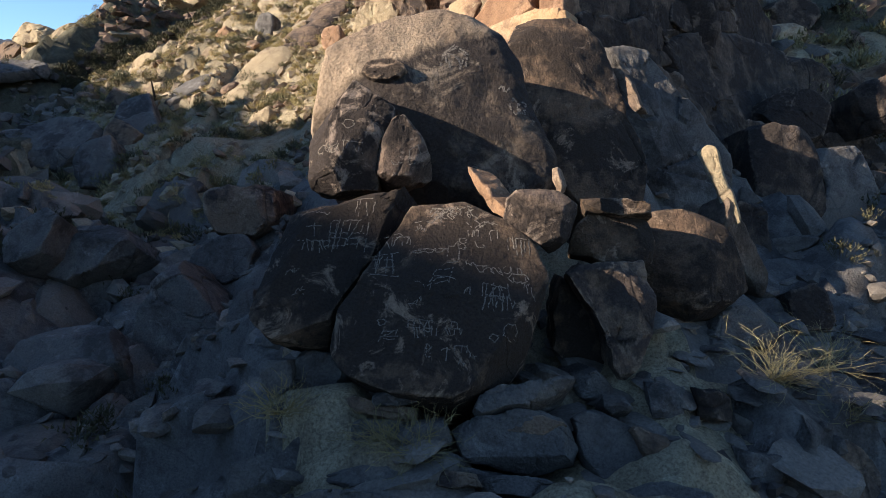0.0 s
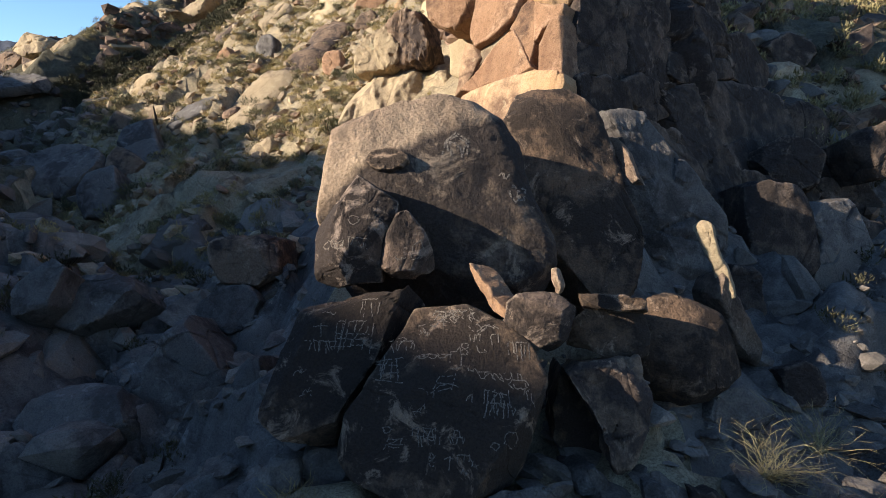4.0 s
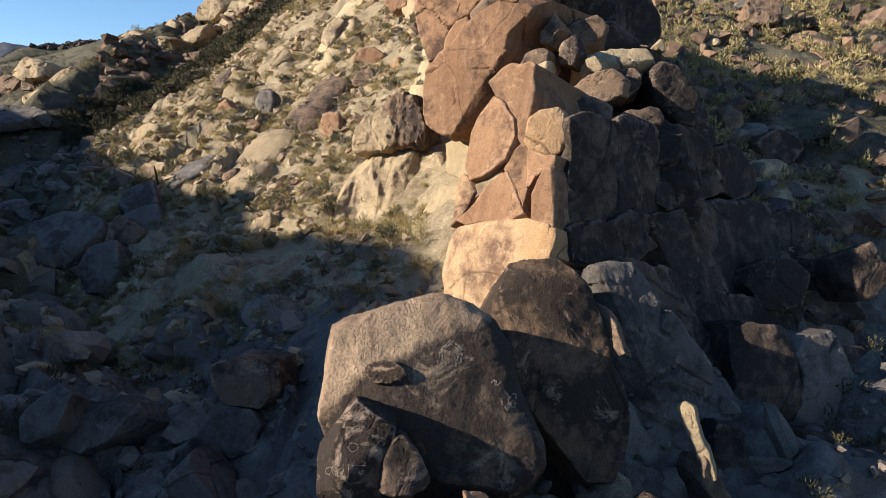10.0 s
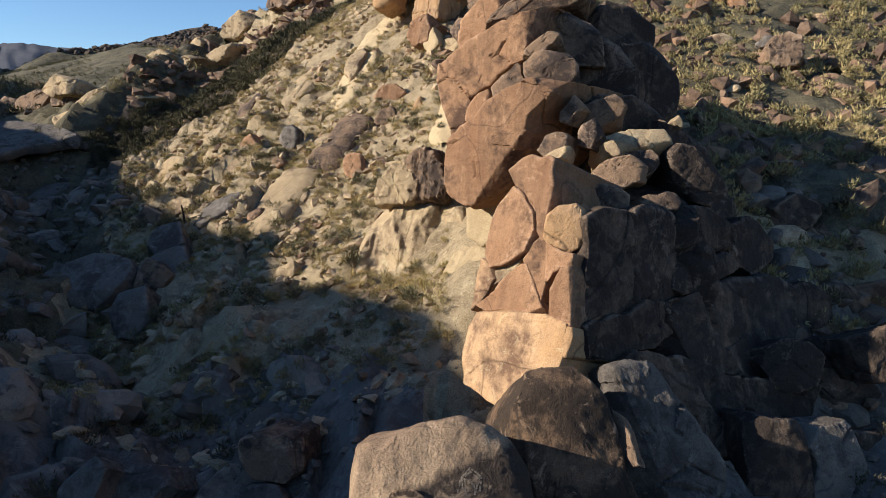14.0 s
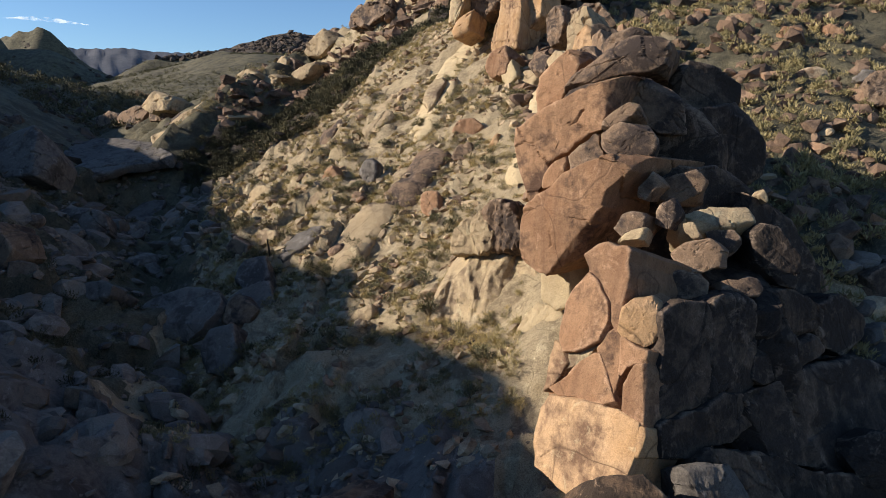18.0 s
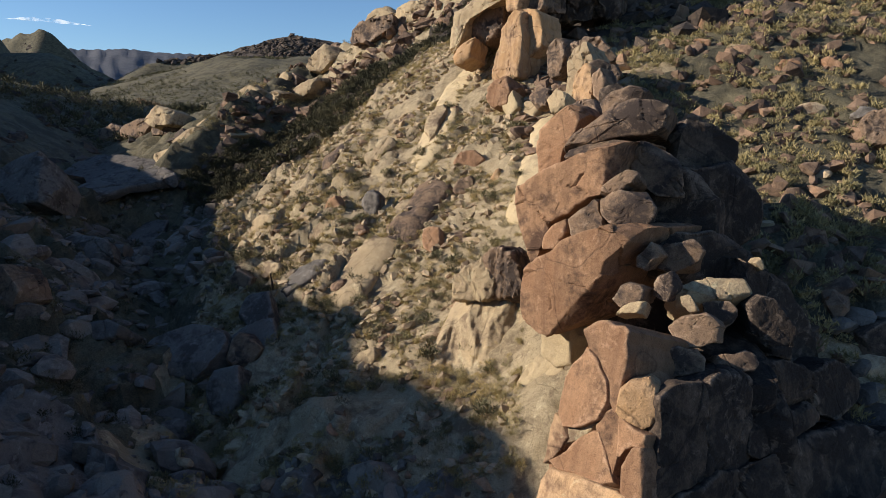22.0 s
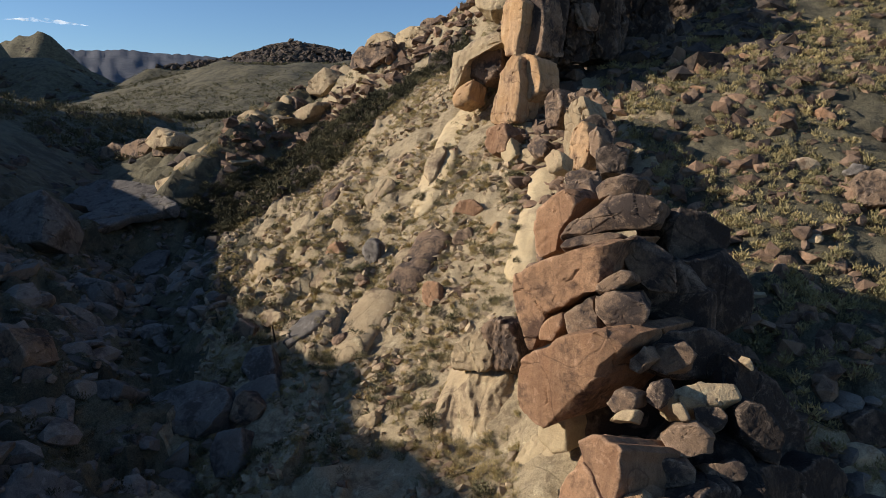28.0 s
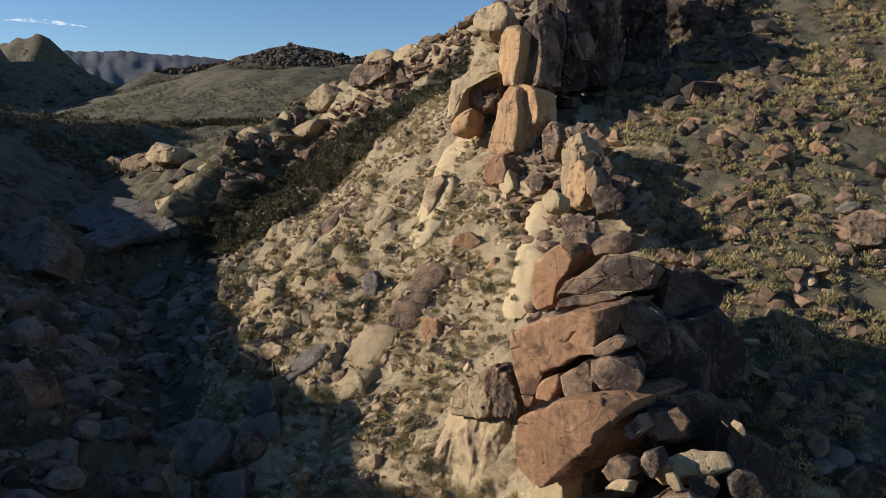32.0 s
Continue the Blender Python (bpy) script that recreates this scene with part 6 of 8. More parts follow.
rock("block", (1.81, 30.50, 14.60), 40, 4, 1.6, "tan", "sunlit tan rock fin joining spire and tower",
     [(0.34, -1.72), (1.03, -1.53), (0.76, -0.49), (0.45, 0.89), (-0.01, 1.72), (-0.84, 1.57), (-1, 1.03), (-0.82, -1.47)], taper=0.85, rough=0.088, soft=1, flute=0.05, part_of=spire, chips=9)
rock("block", (2.36, 29.50, 14.01), 40, 4, 1.2, "orange", "narrow orange slab beside the fin",
     [(-0.22, -0.98), (0.37, -0.94), (0.37, 0.33), (-0.08, 0.86), (-0.46, 0.72)], taper=0.85, rough=0.088, soft=1, flute=0.05, part_of=spire, chips=9)
rock("block", (0.56, 33.00, 15.79), 40, 4, 1.4, "brown", "brown weathered block on the ridge",
     [(-0.25, -0.97), (0.36, -0.81), (0.68, 0.15), (0.28, 1.11), (-0.46, 0.71), (-0.65, -0.2)], taper=0.85, rough=0.088, soft=1, flute=0.05, part_of=spire, chips=9)
rock("block", (2.02, 32.50, 16.07), 15, 20, 1.4, "brown", "dark broken rocks along the ridge",
     [(-0.57, -0.49), (0.67, -0.96), (1.47, -0.19), (0.81, 0.6), (-0.1, 0.77), (-0.98, 0.46), (-1.38, -0.17)], taper=0.85, rough=0.188, soft=1, flute=0.05, part_of=spire, chips=9)
rock("block", (2.64, 30.00, 14.82), 0, 20, 1.4, "wall", "shaded broken rocks along the ridge",
     [(-0.57, -0.2), (-0.01, -0.77), (0.66, -0.62), (0.79, 0.24), (-0.03, 0.83), (-0.85, 0.53)], taper=0.85, rough=0.188, soft=1, flute=0.05, part_of=spire, chips=3)
rock("block", (2.93, 27.00, 13.82), 0, 20, 1.4, "wall", "shaded broken rocks behind the tower",
     [(-0.46, -0.63), (0.4, -0.62), (0.64, 0.16), (0.02, 0.68), (-0.6, 0.41)], taper=0.85, rough=0.188, soft=1, flute=0.05, part_of=spire, chips=3)
rock("block", (1.52, 23.50, 13.26), 20, 25, 1.4, "brown", "broken brown rocks behind the tower",
     [(-0.53, -0.28), (0.1, -0.6), (0.7, -0.22), (0.5, 0.36), (-0.07, 0.45), (-0.74, 0.31)], taper=0.85, rough=0.15, soft=1, flute=0.05, part_of=spire, chips=9)
rock("boulder", (-4.13, 40.00, 18.78), 25, 10, 3, "tan", "great curved tan boulder beside the spire",
     [(-1.36, -2.2), (-0.82, -1.99), (-0.23, -0.11), (0.48, 0.54), (2.09, 0.94), (2.01, 1.66), (0.62, 1.37), (-1.26, 0.53), (-1.75, -0.93)], "boulder", group="outcrops of the sunlit slope", taper=0.85, rough=0.1, soft=2, flute=0.04)
rock("boulder", (-3.47, 40.50, 18.62), 25, 10, 3, "brown", "rounded brown boulder beside the spire",
     [(-0.89, -0.84), (0.18, -1.19), (1.35, -0.7), (1.14, 1.24), (-0.47, 1.1), (-1.39, 0.38)], "boulder", group="outcrops of the sunlit slope", taper=0.85, rough=0.1, soft=2, flute=0.04)
rock("boulder", (-4.53, 39.00, 16.88), 25, 10, 2, "orange", "orange-tan block below the great boulder",
     [(-0.39, -0.93), (0.6, -0.39), (0.66, 0.79), (-0.17, 0.64), (-0.72, -0.13)], "boulder", group="outcrops of the sunlit slope", taper=0.85, rough=0.1, soft=2, flute=0.04)
rock("boulder", (-3.92, 56.00, 25.12), 25, 20, 3, "tan", "rounded boulder high on the slope",
     [(-1.2, 1.14), (-1.94, -0.53), (-0.42, -1.39), (1.07, -1.02), (1.81, 0.36), (0.58, 1.45)], "boulder", group="outcrops of the sunlit slope", taper=0.85, rough=0.1, soft=2, flute=0.04)

# boulders on the skyline ridge
rock("boulder", (-22.61, 68.00, 19.23), 25, 12, 3.5, "tan", "large leaning tan boulder on the skyline",
     [(-0.18, -1.44), (1.79, -0.23), (2, 1), (0.22, 1.34), (-1.59, 0.43), (-2.35, -1.13)], "boulder", group="boulders of the skyline ridge", taper=0.85, rough=0.1, soft=2, flute=0.04)
rock("boulder", (-21.95, 70.00, 20.08), 25, 12, 3.5, "brown", "brown boulder on the skyline ridge",
     [(-0.7, -1.01), (0.97, -0.8), (1.56, 0.64), (0.2, 1.16), (-2.09, 0)], "boulder", group="boulders of the skyline ridge", taper=0.85, rough=0.1, soft=2, flute=0.04)
rock("boulder", (-26.00, 66.00, 17.03), 25, 12, 3.5, "tan", "upright tan stone on the ridge",
     [(0.38, -1.02), (0.95, 0.61), (-0.48, 0.85), (-0.87, -0.44)], "boulder", group="boulders of the skyline ridge", taper=0.85, rough=0.1, soft=2, flute=0.04)
rock("boulder", (-24.92, 66.00, 16.94), 25, 12, 3.5, "brown", "small brown boulder on the ridge",
     [(0.38, -0.93), (0.87, 0.12), (-0.29, 0.82), (-0.98, 0)], "boulder", group="boulders of the skyline ridge", taper=0.85, rough=0.1, soft=2, flute=0.04)
rock("boulder", (-28.35, 62.00, 15.46), 25, 12, 3.5, "tan", "pale tan boulder on the ridge",
     [(0.84, -0.69), (1.97, 0.27), (0.42, 0.97), (-1.1, 0.18), (-2.22, -0.74)], "boulder", group="boulders of the skyline ridge", taper=0.85, rough=0.1, soft=2, flute=0.04)
rock("boulder", (-26.22, 62.00, 15.06), 25, 12, 3.5, "tan", "flat tan outcrop along the ridge",
     [(-1.07, -0.87), (1.25, -0.43), (2.21, 0.84), (-0.1, 0.65), (-2.4, -0.22)], "boulder", group="boulders of the skyline ridge", taper=0.85, rough=0.1, soft=2, flute=0.04)
rock("boulder", (-23.46, 64.00, 15.89), 25, 12, 3.5, "tan", "long tan slab on the ridge",
     [(-0.98, -1.38), (1.19, -0.21), (2.22, 1.58), (-0.13, 0.85), (-2.42, -0.89)], "boulder", group="boulders of the skyline ridge", taper=0.85, rough=0.1, soft=2, flute=0.04)
rock("boulder", (-16.38, 64.00, 21.55), 25, 12, 3.5, "brown", "pile boulder on the skyline ridge",
     [(0.36, -1.42), (2.88, 0.23), (2.18, 1.33), (-0.12, 1.01), (-2.58, 0.12), (-2.96, -1.33)], "boulder", group="boulders of the skyline ridge", taper=0.85, rough=0.1, soft=2, flute=0.04)
rock("boulder", (-16.10, 66.00, 23.11), 25, 12, 3.5, "tan", "rounded boulder on the skyline",
     [(-0.67, -0.76), (2.21, -0.11), (1.24, 0.83), (-1.01, 0.62), (-1.87, -0.59)], "boulder", group="boulders of the skyline ridge", taper=0.85, rough=0.1, soft=2, flute=0.04)
rock("boulder", (-12.30, 64.00, 23.02), 25, 12, 3.5, "tan", "big rounded boulder on the skyline",
     [(-1.01, -1.18), (1.39, -0.75), (2.38, 0.47), (0.98, 1.31), (-1.63, 0.82), (-2.25, -0.69)], "boulder", group="boulders of the skyline ridge", taper=0.85, rough=0.1, soft=2, flute=0.04)
rock("boulder", (-10.19, 64.00, 23.97), 25, 12, 3.5, "brown", "dark boulder on the skyline",
     [(-0.27, -0.88), (1.31, -0.7), (1.49, 0.35), (-0.51, 0.92), (-2.08, 0.31)], "boulder", group="boulders of the skyline ridge", taper=0.85, rough=0.1, soft=2, flute=0.04)
rock("boulder", (-7.21, 62.00, 24.38), 25, 12, 3.5, "tan", "boulder on the upper skyline",
     [(-0.02, -0.77), (1.39, -0.09), (0.99, 0.7), (-0.79, 0.42), (-1.62, -0.26)], "boulder", group="boulders of the skyline ridge", taper=0.85, rough=0.1, soft=2, flute=0.04)
rock("boulder", (-29.42, 57.00, 12.67), 25, 12, 3.5, "tan", "tan boulder at the foot of the ridge",
     [(0.16, -0.98), (1.98, -0.13), (1.04, 0.87), (-0.89, 0.54), (-2.39, -0.31)], "boulder", group="boulders of the skyline ridge", taper=0.85, rough=0.1, soft=2, flute=0.04)
rock("boulder", (-30.42, 54.00, 11.39), 25, 12, 3.5, "tan", "tan boulder above the wash",
     [(-0.95, -1.01), (1.31, -0.38), (1.87, 0.88), (-0.05, 0.8), (-2.28, -0.32)], "boulder", group="boulders of the skyline ridge", taper=0.85, rough=0.1, soft=2, flute=0.04)
rock("boulder", (-31.54, 52.00, 9.68), 25, 12, 3.5, "tan", "sunlit tan boulder above the wash",
     [(0.27, -0.95), (1.65, 0.12), (0.72, 1.02), (-1.16, 0.41), (-1.55, -0.6)], "boulder", group="boulders of the skyline ridge", taper=0.85, rough=0.1, soft=2, flute=0.04)
rock("boulder", (-27.99, 55.00, 11.10), 25, 12, 3.5, "tan", "flat tan rib above the wash",
     [(-0.99, -1.04), (1.16, -0.16), (2.44, 1.15), (-0.1, 0.63), (-2.65, -0.63)], "boulder", group="boulders of the skyline ridge", taper=0.85, rough=0.1, soft=2, flute=0.04)
rock("boulder", (-52.92, 75.79, 11.15), 25, 12, 3.5, "brown", "rounded brown boulder at the head of the wash",
     [(-0.49, -1.18), (2.72, -0.62), (2.81, 0.92), (0.29, 1.4), (-2.45, 0.46), (-3.08, -1.01)], "boulder", group="boulders of the skyline ridge", taper=0.85, rough=0.1, soft=2, flute=0.04)
rock("boulder", (-47.15, 72.64, 11.80), 25, 12, 3.5, "brown", "rounded brown boulder at the head of the wash",
     [(-0.24, -1.23), (2.68, -0.57), (3.06, 1.04), (0.42, 1.5), (-2.75, 0.45), (-3.41, -1.23)], "boulder", group="boulders of the skyline ridge", taper=0.85, rough=0.1, soft=2, flute=0.04)
rock("boulder", (-41.91, 69.14, 12.03), 25, 12, 3.5, "brown", "rounded brown boulder at the head of the wash",
     [(0.95, -0.93), (2.22, 0.01), (0.83, 0.97), (-1.65, 0.77), (-2.46, -0.82)], "boulder", group="boulders of the skyline ridge", taper=0.85, rough=0.1, soft=2, flute=0.04)
rock("boulder", (-41.34, 68.00, 13.22), 25, 12, 3.5, "tan", "boulder at the head of the wash",
     [(-0.72, -1.23), (2.24, -0.69), (2, 0.72), (-0.66, 1.42), (-3.01, -0.23)], "boulder", group="boulders of the skyline ridge", taper=0.85, rough=0.1, soft=2, flute=0.04)

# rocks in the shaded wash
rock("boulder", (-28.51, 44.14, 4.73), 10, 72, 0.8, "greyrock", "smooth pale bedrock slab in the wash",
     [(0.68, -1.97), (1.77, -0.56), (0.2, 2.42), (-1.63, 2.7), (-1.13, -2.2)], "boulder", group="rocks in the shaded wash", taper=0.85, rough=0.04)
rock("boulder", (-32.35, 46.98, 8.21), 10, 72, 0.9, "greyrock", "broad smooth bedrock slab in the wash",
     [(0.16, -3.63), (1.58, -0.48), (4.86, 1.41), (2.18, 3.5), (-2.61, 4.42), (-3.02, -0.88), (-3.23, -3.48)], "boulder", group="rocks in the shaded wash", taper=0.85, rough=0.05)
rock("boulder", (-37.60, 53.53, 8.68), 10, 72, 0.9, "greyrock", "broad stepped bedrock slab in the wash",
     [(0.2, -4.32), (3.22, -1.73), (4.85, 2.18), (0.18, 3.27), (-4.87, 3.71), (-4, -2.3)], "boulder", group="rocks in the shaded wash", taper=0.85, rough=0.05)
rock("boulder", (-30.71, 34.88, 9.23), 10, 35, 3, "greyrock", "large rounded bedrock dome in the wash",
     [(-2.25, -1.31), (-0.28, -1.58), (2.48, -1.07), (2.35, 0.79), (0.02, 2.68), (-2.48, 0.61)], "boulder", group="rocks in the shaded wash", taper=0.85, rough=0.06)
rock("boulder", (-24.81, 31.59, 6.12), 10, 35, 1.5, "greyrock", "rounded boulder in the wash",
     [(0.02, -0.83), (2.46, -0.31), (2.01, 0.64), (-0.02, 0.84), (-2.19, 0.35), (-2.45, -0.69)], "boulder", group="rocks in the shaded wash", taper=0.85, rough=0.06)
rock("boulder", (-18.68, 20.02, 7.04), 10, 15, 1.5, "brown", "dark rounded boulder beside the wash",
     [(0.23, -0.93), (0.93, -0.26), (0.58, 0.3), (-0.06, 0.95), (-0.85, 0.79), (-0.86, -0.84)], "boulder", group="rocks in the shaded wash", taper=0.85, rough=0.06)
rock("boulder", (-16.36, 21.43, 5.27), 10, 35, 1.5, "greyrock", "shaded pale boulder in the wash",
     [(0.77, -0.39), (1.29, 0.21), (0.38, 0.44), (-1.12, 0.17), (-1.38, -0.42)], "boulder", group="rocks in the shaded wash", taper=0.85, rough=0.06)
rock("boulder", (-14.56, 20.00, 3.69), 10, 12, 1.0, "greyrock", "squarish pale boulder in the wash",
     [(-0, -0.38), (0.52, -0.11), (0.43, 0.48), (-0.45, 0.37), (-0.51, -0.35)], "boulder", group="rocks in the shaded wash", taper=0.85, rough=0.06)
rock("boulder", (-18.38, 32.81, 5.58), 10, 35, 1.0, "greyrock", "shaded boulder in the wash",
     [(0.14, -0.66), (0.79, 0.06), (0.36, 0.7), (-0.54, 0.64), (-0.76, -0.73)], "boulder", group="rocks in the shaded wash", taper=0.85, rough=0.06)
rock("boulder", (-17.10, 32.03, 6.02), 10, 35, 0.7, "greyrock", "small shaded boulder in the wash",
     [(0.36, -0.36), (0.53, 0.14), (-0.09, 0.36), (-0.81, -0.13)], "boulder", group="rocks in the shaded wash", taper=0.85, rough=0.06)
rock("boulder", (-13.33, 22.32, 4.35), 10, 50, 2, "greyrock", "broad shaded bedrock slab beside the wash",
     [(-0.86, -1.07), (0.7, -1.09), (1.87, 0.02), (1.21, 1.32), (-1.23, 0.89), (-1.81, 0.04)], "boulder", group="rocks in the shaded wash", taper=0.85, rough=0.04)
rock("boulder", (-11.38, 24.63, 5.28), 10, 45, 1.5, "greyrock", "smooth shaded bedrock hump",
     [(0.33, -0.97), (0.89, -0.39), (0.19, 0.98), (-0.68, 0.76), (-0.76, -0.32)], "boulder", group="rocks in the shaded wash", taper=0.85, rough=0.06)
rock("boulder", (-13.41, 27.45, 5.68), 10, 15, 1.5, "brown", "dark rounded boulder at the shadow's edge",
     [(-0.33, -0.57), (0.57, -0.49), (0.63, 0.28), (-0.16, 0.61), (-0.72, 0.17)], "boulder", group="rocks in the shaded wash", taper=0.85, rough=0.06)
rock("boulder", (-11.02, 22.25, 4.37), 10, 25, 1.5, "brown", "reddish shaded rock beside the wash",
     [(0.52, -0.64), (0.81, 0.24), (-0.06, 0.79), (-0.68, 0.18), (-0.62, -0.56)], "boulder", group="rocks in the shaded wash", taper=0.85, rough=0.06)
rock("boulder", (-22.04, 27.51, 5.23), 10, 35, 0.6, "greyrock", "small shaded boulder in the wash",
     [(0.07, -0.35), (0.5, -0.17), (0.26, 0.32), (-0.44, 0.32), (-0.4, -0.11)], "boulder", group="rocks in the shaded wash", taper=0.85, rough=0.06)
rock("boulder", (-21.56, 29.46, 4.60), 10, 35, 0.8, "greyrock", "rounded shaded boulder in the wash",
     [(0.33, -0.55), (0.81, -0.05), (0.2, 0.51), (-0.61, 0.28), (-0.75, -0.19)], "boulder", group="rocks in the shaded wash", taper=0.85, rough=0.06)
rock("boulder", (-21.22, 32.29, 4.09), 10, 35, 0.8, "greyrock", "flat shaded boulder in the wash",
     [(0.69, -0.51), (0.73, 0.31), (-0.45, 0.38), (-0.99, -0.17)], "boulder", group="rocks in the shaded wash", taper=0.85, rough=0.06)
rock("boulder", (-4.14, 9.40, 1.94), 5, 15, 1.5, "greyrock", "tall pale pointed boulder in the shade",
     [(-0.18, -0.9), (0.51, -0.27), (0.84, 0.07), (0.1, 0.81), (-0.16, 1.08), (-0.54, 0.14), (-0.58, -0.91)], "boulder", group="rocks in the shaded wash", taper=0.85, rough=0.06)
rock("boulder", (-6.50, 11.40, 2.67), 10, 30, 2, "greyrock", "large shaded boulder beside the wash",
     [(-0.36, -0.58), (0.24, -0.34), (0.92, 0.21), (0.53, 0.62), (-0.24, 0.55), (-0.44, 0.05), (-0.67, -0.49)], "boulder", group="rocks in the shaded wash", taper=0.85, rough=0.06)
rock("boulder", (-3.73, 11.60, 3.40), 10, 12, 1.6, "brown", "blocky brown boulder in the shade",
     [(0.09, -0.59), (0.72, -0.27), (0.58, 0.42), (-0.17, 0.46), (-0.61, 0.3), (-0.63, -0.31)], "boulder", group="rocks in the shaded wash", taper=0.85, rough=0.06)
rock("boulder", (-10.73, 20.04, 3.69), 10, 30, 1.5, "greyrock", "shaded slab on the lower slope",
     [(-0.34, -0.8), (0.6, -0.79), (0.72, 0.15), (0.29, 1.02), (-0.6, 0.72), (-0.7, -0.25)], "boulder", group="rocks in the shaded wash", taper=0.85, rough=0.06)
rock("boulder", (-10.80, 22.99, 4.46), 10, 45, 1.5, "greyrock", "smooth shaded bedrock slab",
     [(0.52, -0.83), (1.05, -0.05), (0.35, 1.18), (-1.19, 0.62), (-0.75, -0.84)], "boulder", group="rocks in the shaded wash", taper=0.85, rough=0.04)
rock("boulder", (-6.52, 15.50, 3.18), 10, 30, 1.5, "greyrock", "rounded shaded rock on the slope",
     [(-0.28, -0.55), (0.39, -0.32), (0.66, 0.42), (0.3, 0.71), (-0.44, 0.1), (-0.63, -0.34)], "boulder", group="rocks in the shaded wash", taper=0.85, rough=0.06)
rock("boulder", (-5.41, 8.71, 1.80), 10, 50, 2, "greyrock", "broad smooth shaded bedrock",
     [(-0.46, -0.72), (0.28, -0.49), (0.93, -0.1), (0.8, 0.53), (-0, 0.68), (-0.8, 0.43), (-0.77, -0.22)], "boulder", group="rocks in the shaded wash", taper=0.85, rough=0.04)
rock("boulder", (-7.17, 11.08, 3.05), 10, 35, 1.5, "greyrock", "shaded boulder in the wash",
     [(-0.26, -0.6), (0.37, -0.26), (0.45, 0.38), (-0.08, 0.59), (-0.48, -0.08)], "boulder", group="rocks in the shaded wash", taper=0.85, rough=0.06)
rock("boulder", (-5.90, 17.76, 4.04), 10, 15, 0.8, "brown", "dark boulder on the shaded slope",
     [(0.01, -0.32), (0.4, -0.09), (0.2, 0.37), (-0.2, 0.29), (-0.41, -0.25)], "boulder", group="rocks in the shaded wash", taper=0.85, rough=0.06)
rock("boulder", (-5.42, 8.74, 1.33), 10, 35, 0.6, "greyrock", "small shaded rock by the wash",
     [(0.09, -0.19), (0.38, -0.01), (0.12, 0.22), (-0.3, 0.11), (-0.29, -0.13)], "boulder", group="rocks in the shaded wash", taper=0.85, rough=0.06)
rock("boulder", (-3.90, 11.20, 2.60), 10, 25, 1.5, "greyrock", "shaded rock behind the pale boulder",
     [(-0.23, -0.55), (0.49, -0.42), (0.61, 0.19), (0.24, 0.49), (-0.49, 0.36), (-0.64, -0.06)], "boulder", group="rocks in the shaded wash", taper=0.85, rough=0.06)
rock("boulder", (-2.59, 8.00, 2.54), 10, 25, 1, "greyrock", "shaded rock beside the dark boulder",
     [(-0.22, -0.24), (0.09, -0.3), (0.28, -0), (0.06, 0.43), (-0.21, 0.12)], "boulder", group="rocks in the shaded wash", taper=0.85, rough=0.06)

# rocks on the slope beyond the tower
rock("boulder", (8.14, 41.75, 19.04), 15, 15, 0.9, "red", "upright red-brown rock on the slope",
     [(0.02, -0.56), (0.42, -0.4), (0.3, 0.36), (-0.24, 0.71), (-0.5, -0.11)], "boulder", group="rocks on the slope beyond the tower", taper=0.85, rough=0.1, soft=2, flute=0.04)
rock("boulder", (7.64, 41.45, 18.62), 15, 15, 0.8, "red", "flat red-brown rock on the slope",
     [(-0.02, -0.3), (0.46, 0.03), (0.08, 0.38), (-0.52, -0.12)], "boulder", group="rocks on the slope beyond the tower", taper=0.85, rough=0.1, soft=2, flute=0.04)
rock("boulder", (11.67, 40.37, 18.70), 15, 15, 1.2, "red", "large red-brown block on the slope",
     [(0.09, -0.44), (0.79, -0.13), (0.34, 0.21), (-0.56, 0.46), (-0.67, -0.1)], "boulder", group="rocks on the slope beyond the tower", taper=0.85, rough=0.1, soft=2, flute=0.04)
rock("boulder", (8.75, 39.17, 18.08), 15, 15, 0.8, "red", "pointed red rock on the slope",
     [(0.18, -0.4), (0.26, 0.11), (-0.12, 0.44), (-0.32, -0.14)], "boulder", group="rocks on the slope beyond the tower", taper=0.85, rough=0.1, soft=2, flute=0.04)
rock("boulder", (9.58, 35.80, 16.41), 15, 15, 1.0, "tan", "tan-faced boulder on the slope",
     [(-0.08, -0.32), (0.44, -0.2), (0.41, 0.27), (-0.27, 0.38), (-0.5, -0.12)], "boulder", group="rocks on the slope beyond the tower", taper=0.85, rough=0.1, soft=2, flute=0.04)
rock("boulder", (8.11, 36.57, 16.75), 15, 15, 1.0, "red", "red-brown slab on the slope",
     [(0, -0.39), (0.54, -0.18), (0.36, 0.33), (-0.34, 0.42), (-0.57, -0.18)], "boulder", group="rocks on the slope beyond the tower", taper=0.85, rough=0.1, soft=2, flute=0.04)
rock("boulder", (14.35, 38.49, 17.99), 15, 15, 1.5, "tan", "long tan-red slab on the slope",
     [(0.36, -0.56), (1.13, -0.26), (0.3, 0.37), (-1.07, 0.54), (-0.75, -0.08)], "boulder", group="rocks on the slope beyond the tower", taper=0.85, rough=0.1, soft=2, flute=0.04)
rock("boulder", (16.33, 36.67, 17.03), 15, 15, 1.5, "brown", "rounded brown boulder on the slope",
     [(-0.04, -0.61), (0.57, -0.47), (0.39, 0.41), (-0.36, 0.56), (-0.58, 0.12)], "boulder", group="rocks on the slope beyond the tower", taper=0.85, rough=0.1, soft=2, flute=0.04)
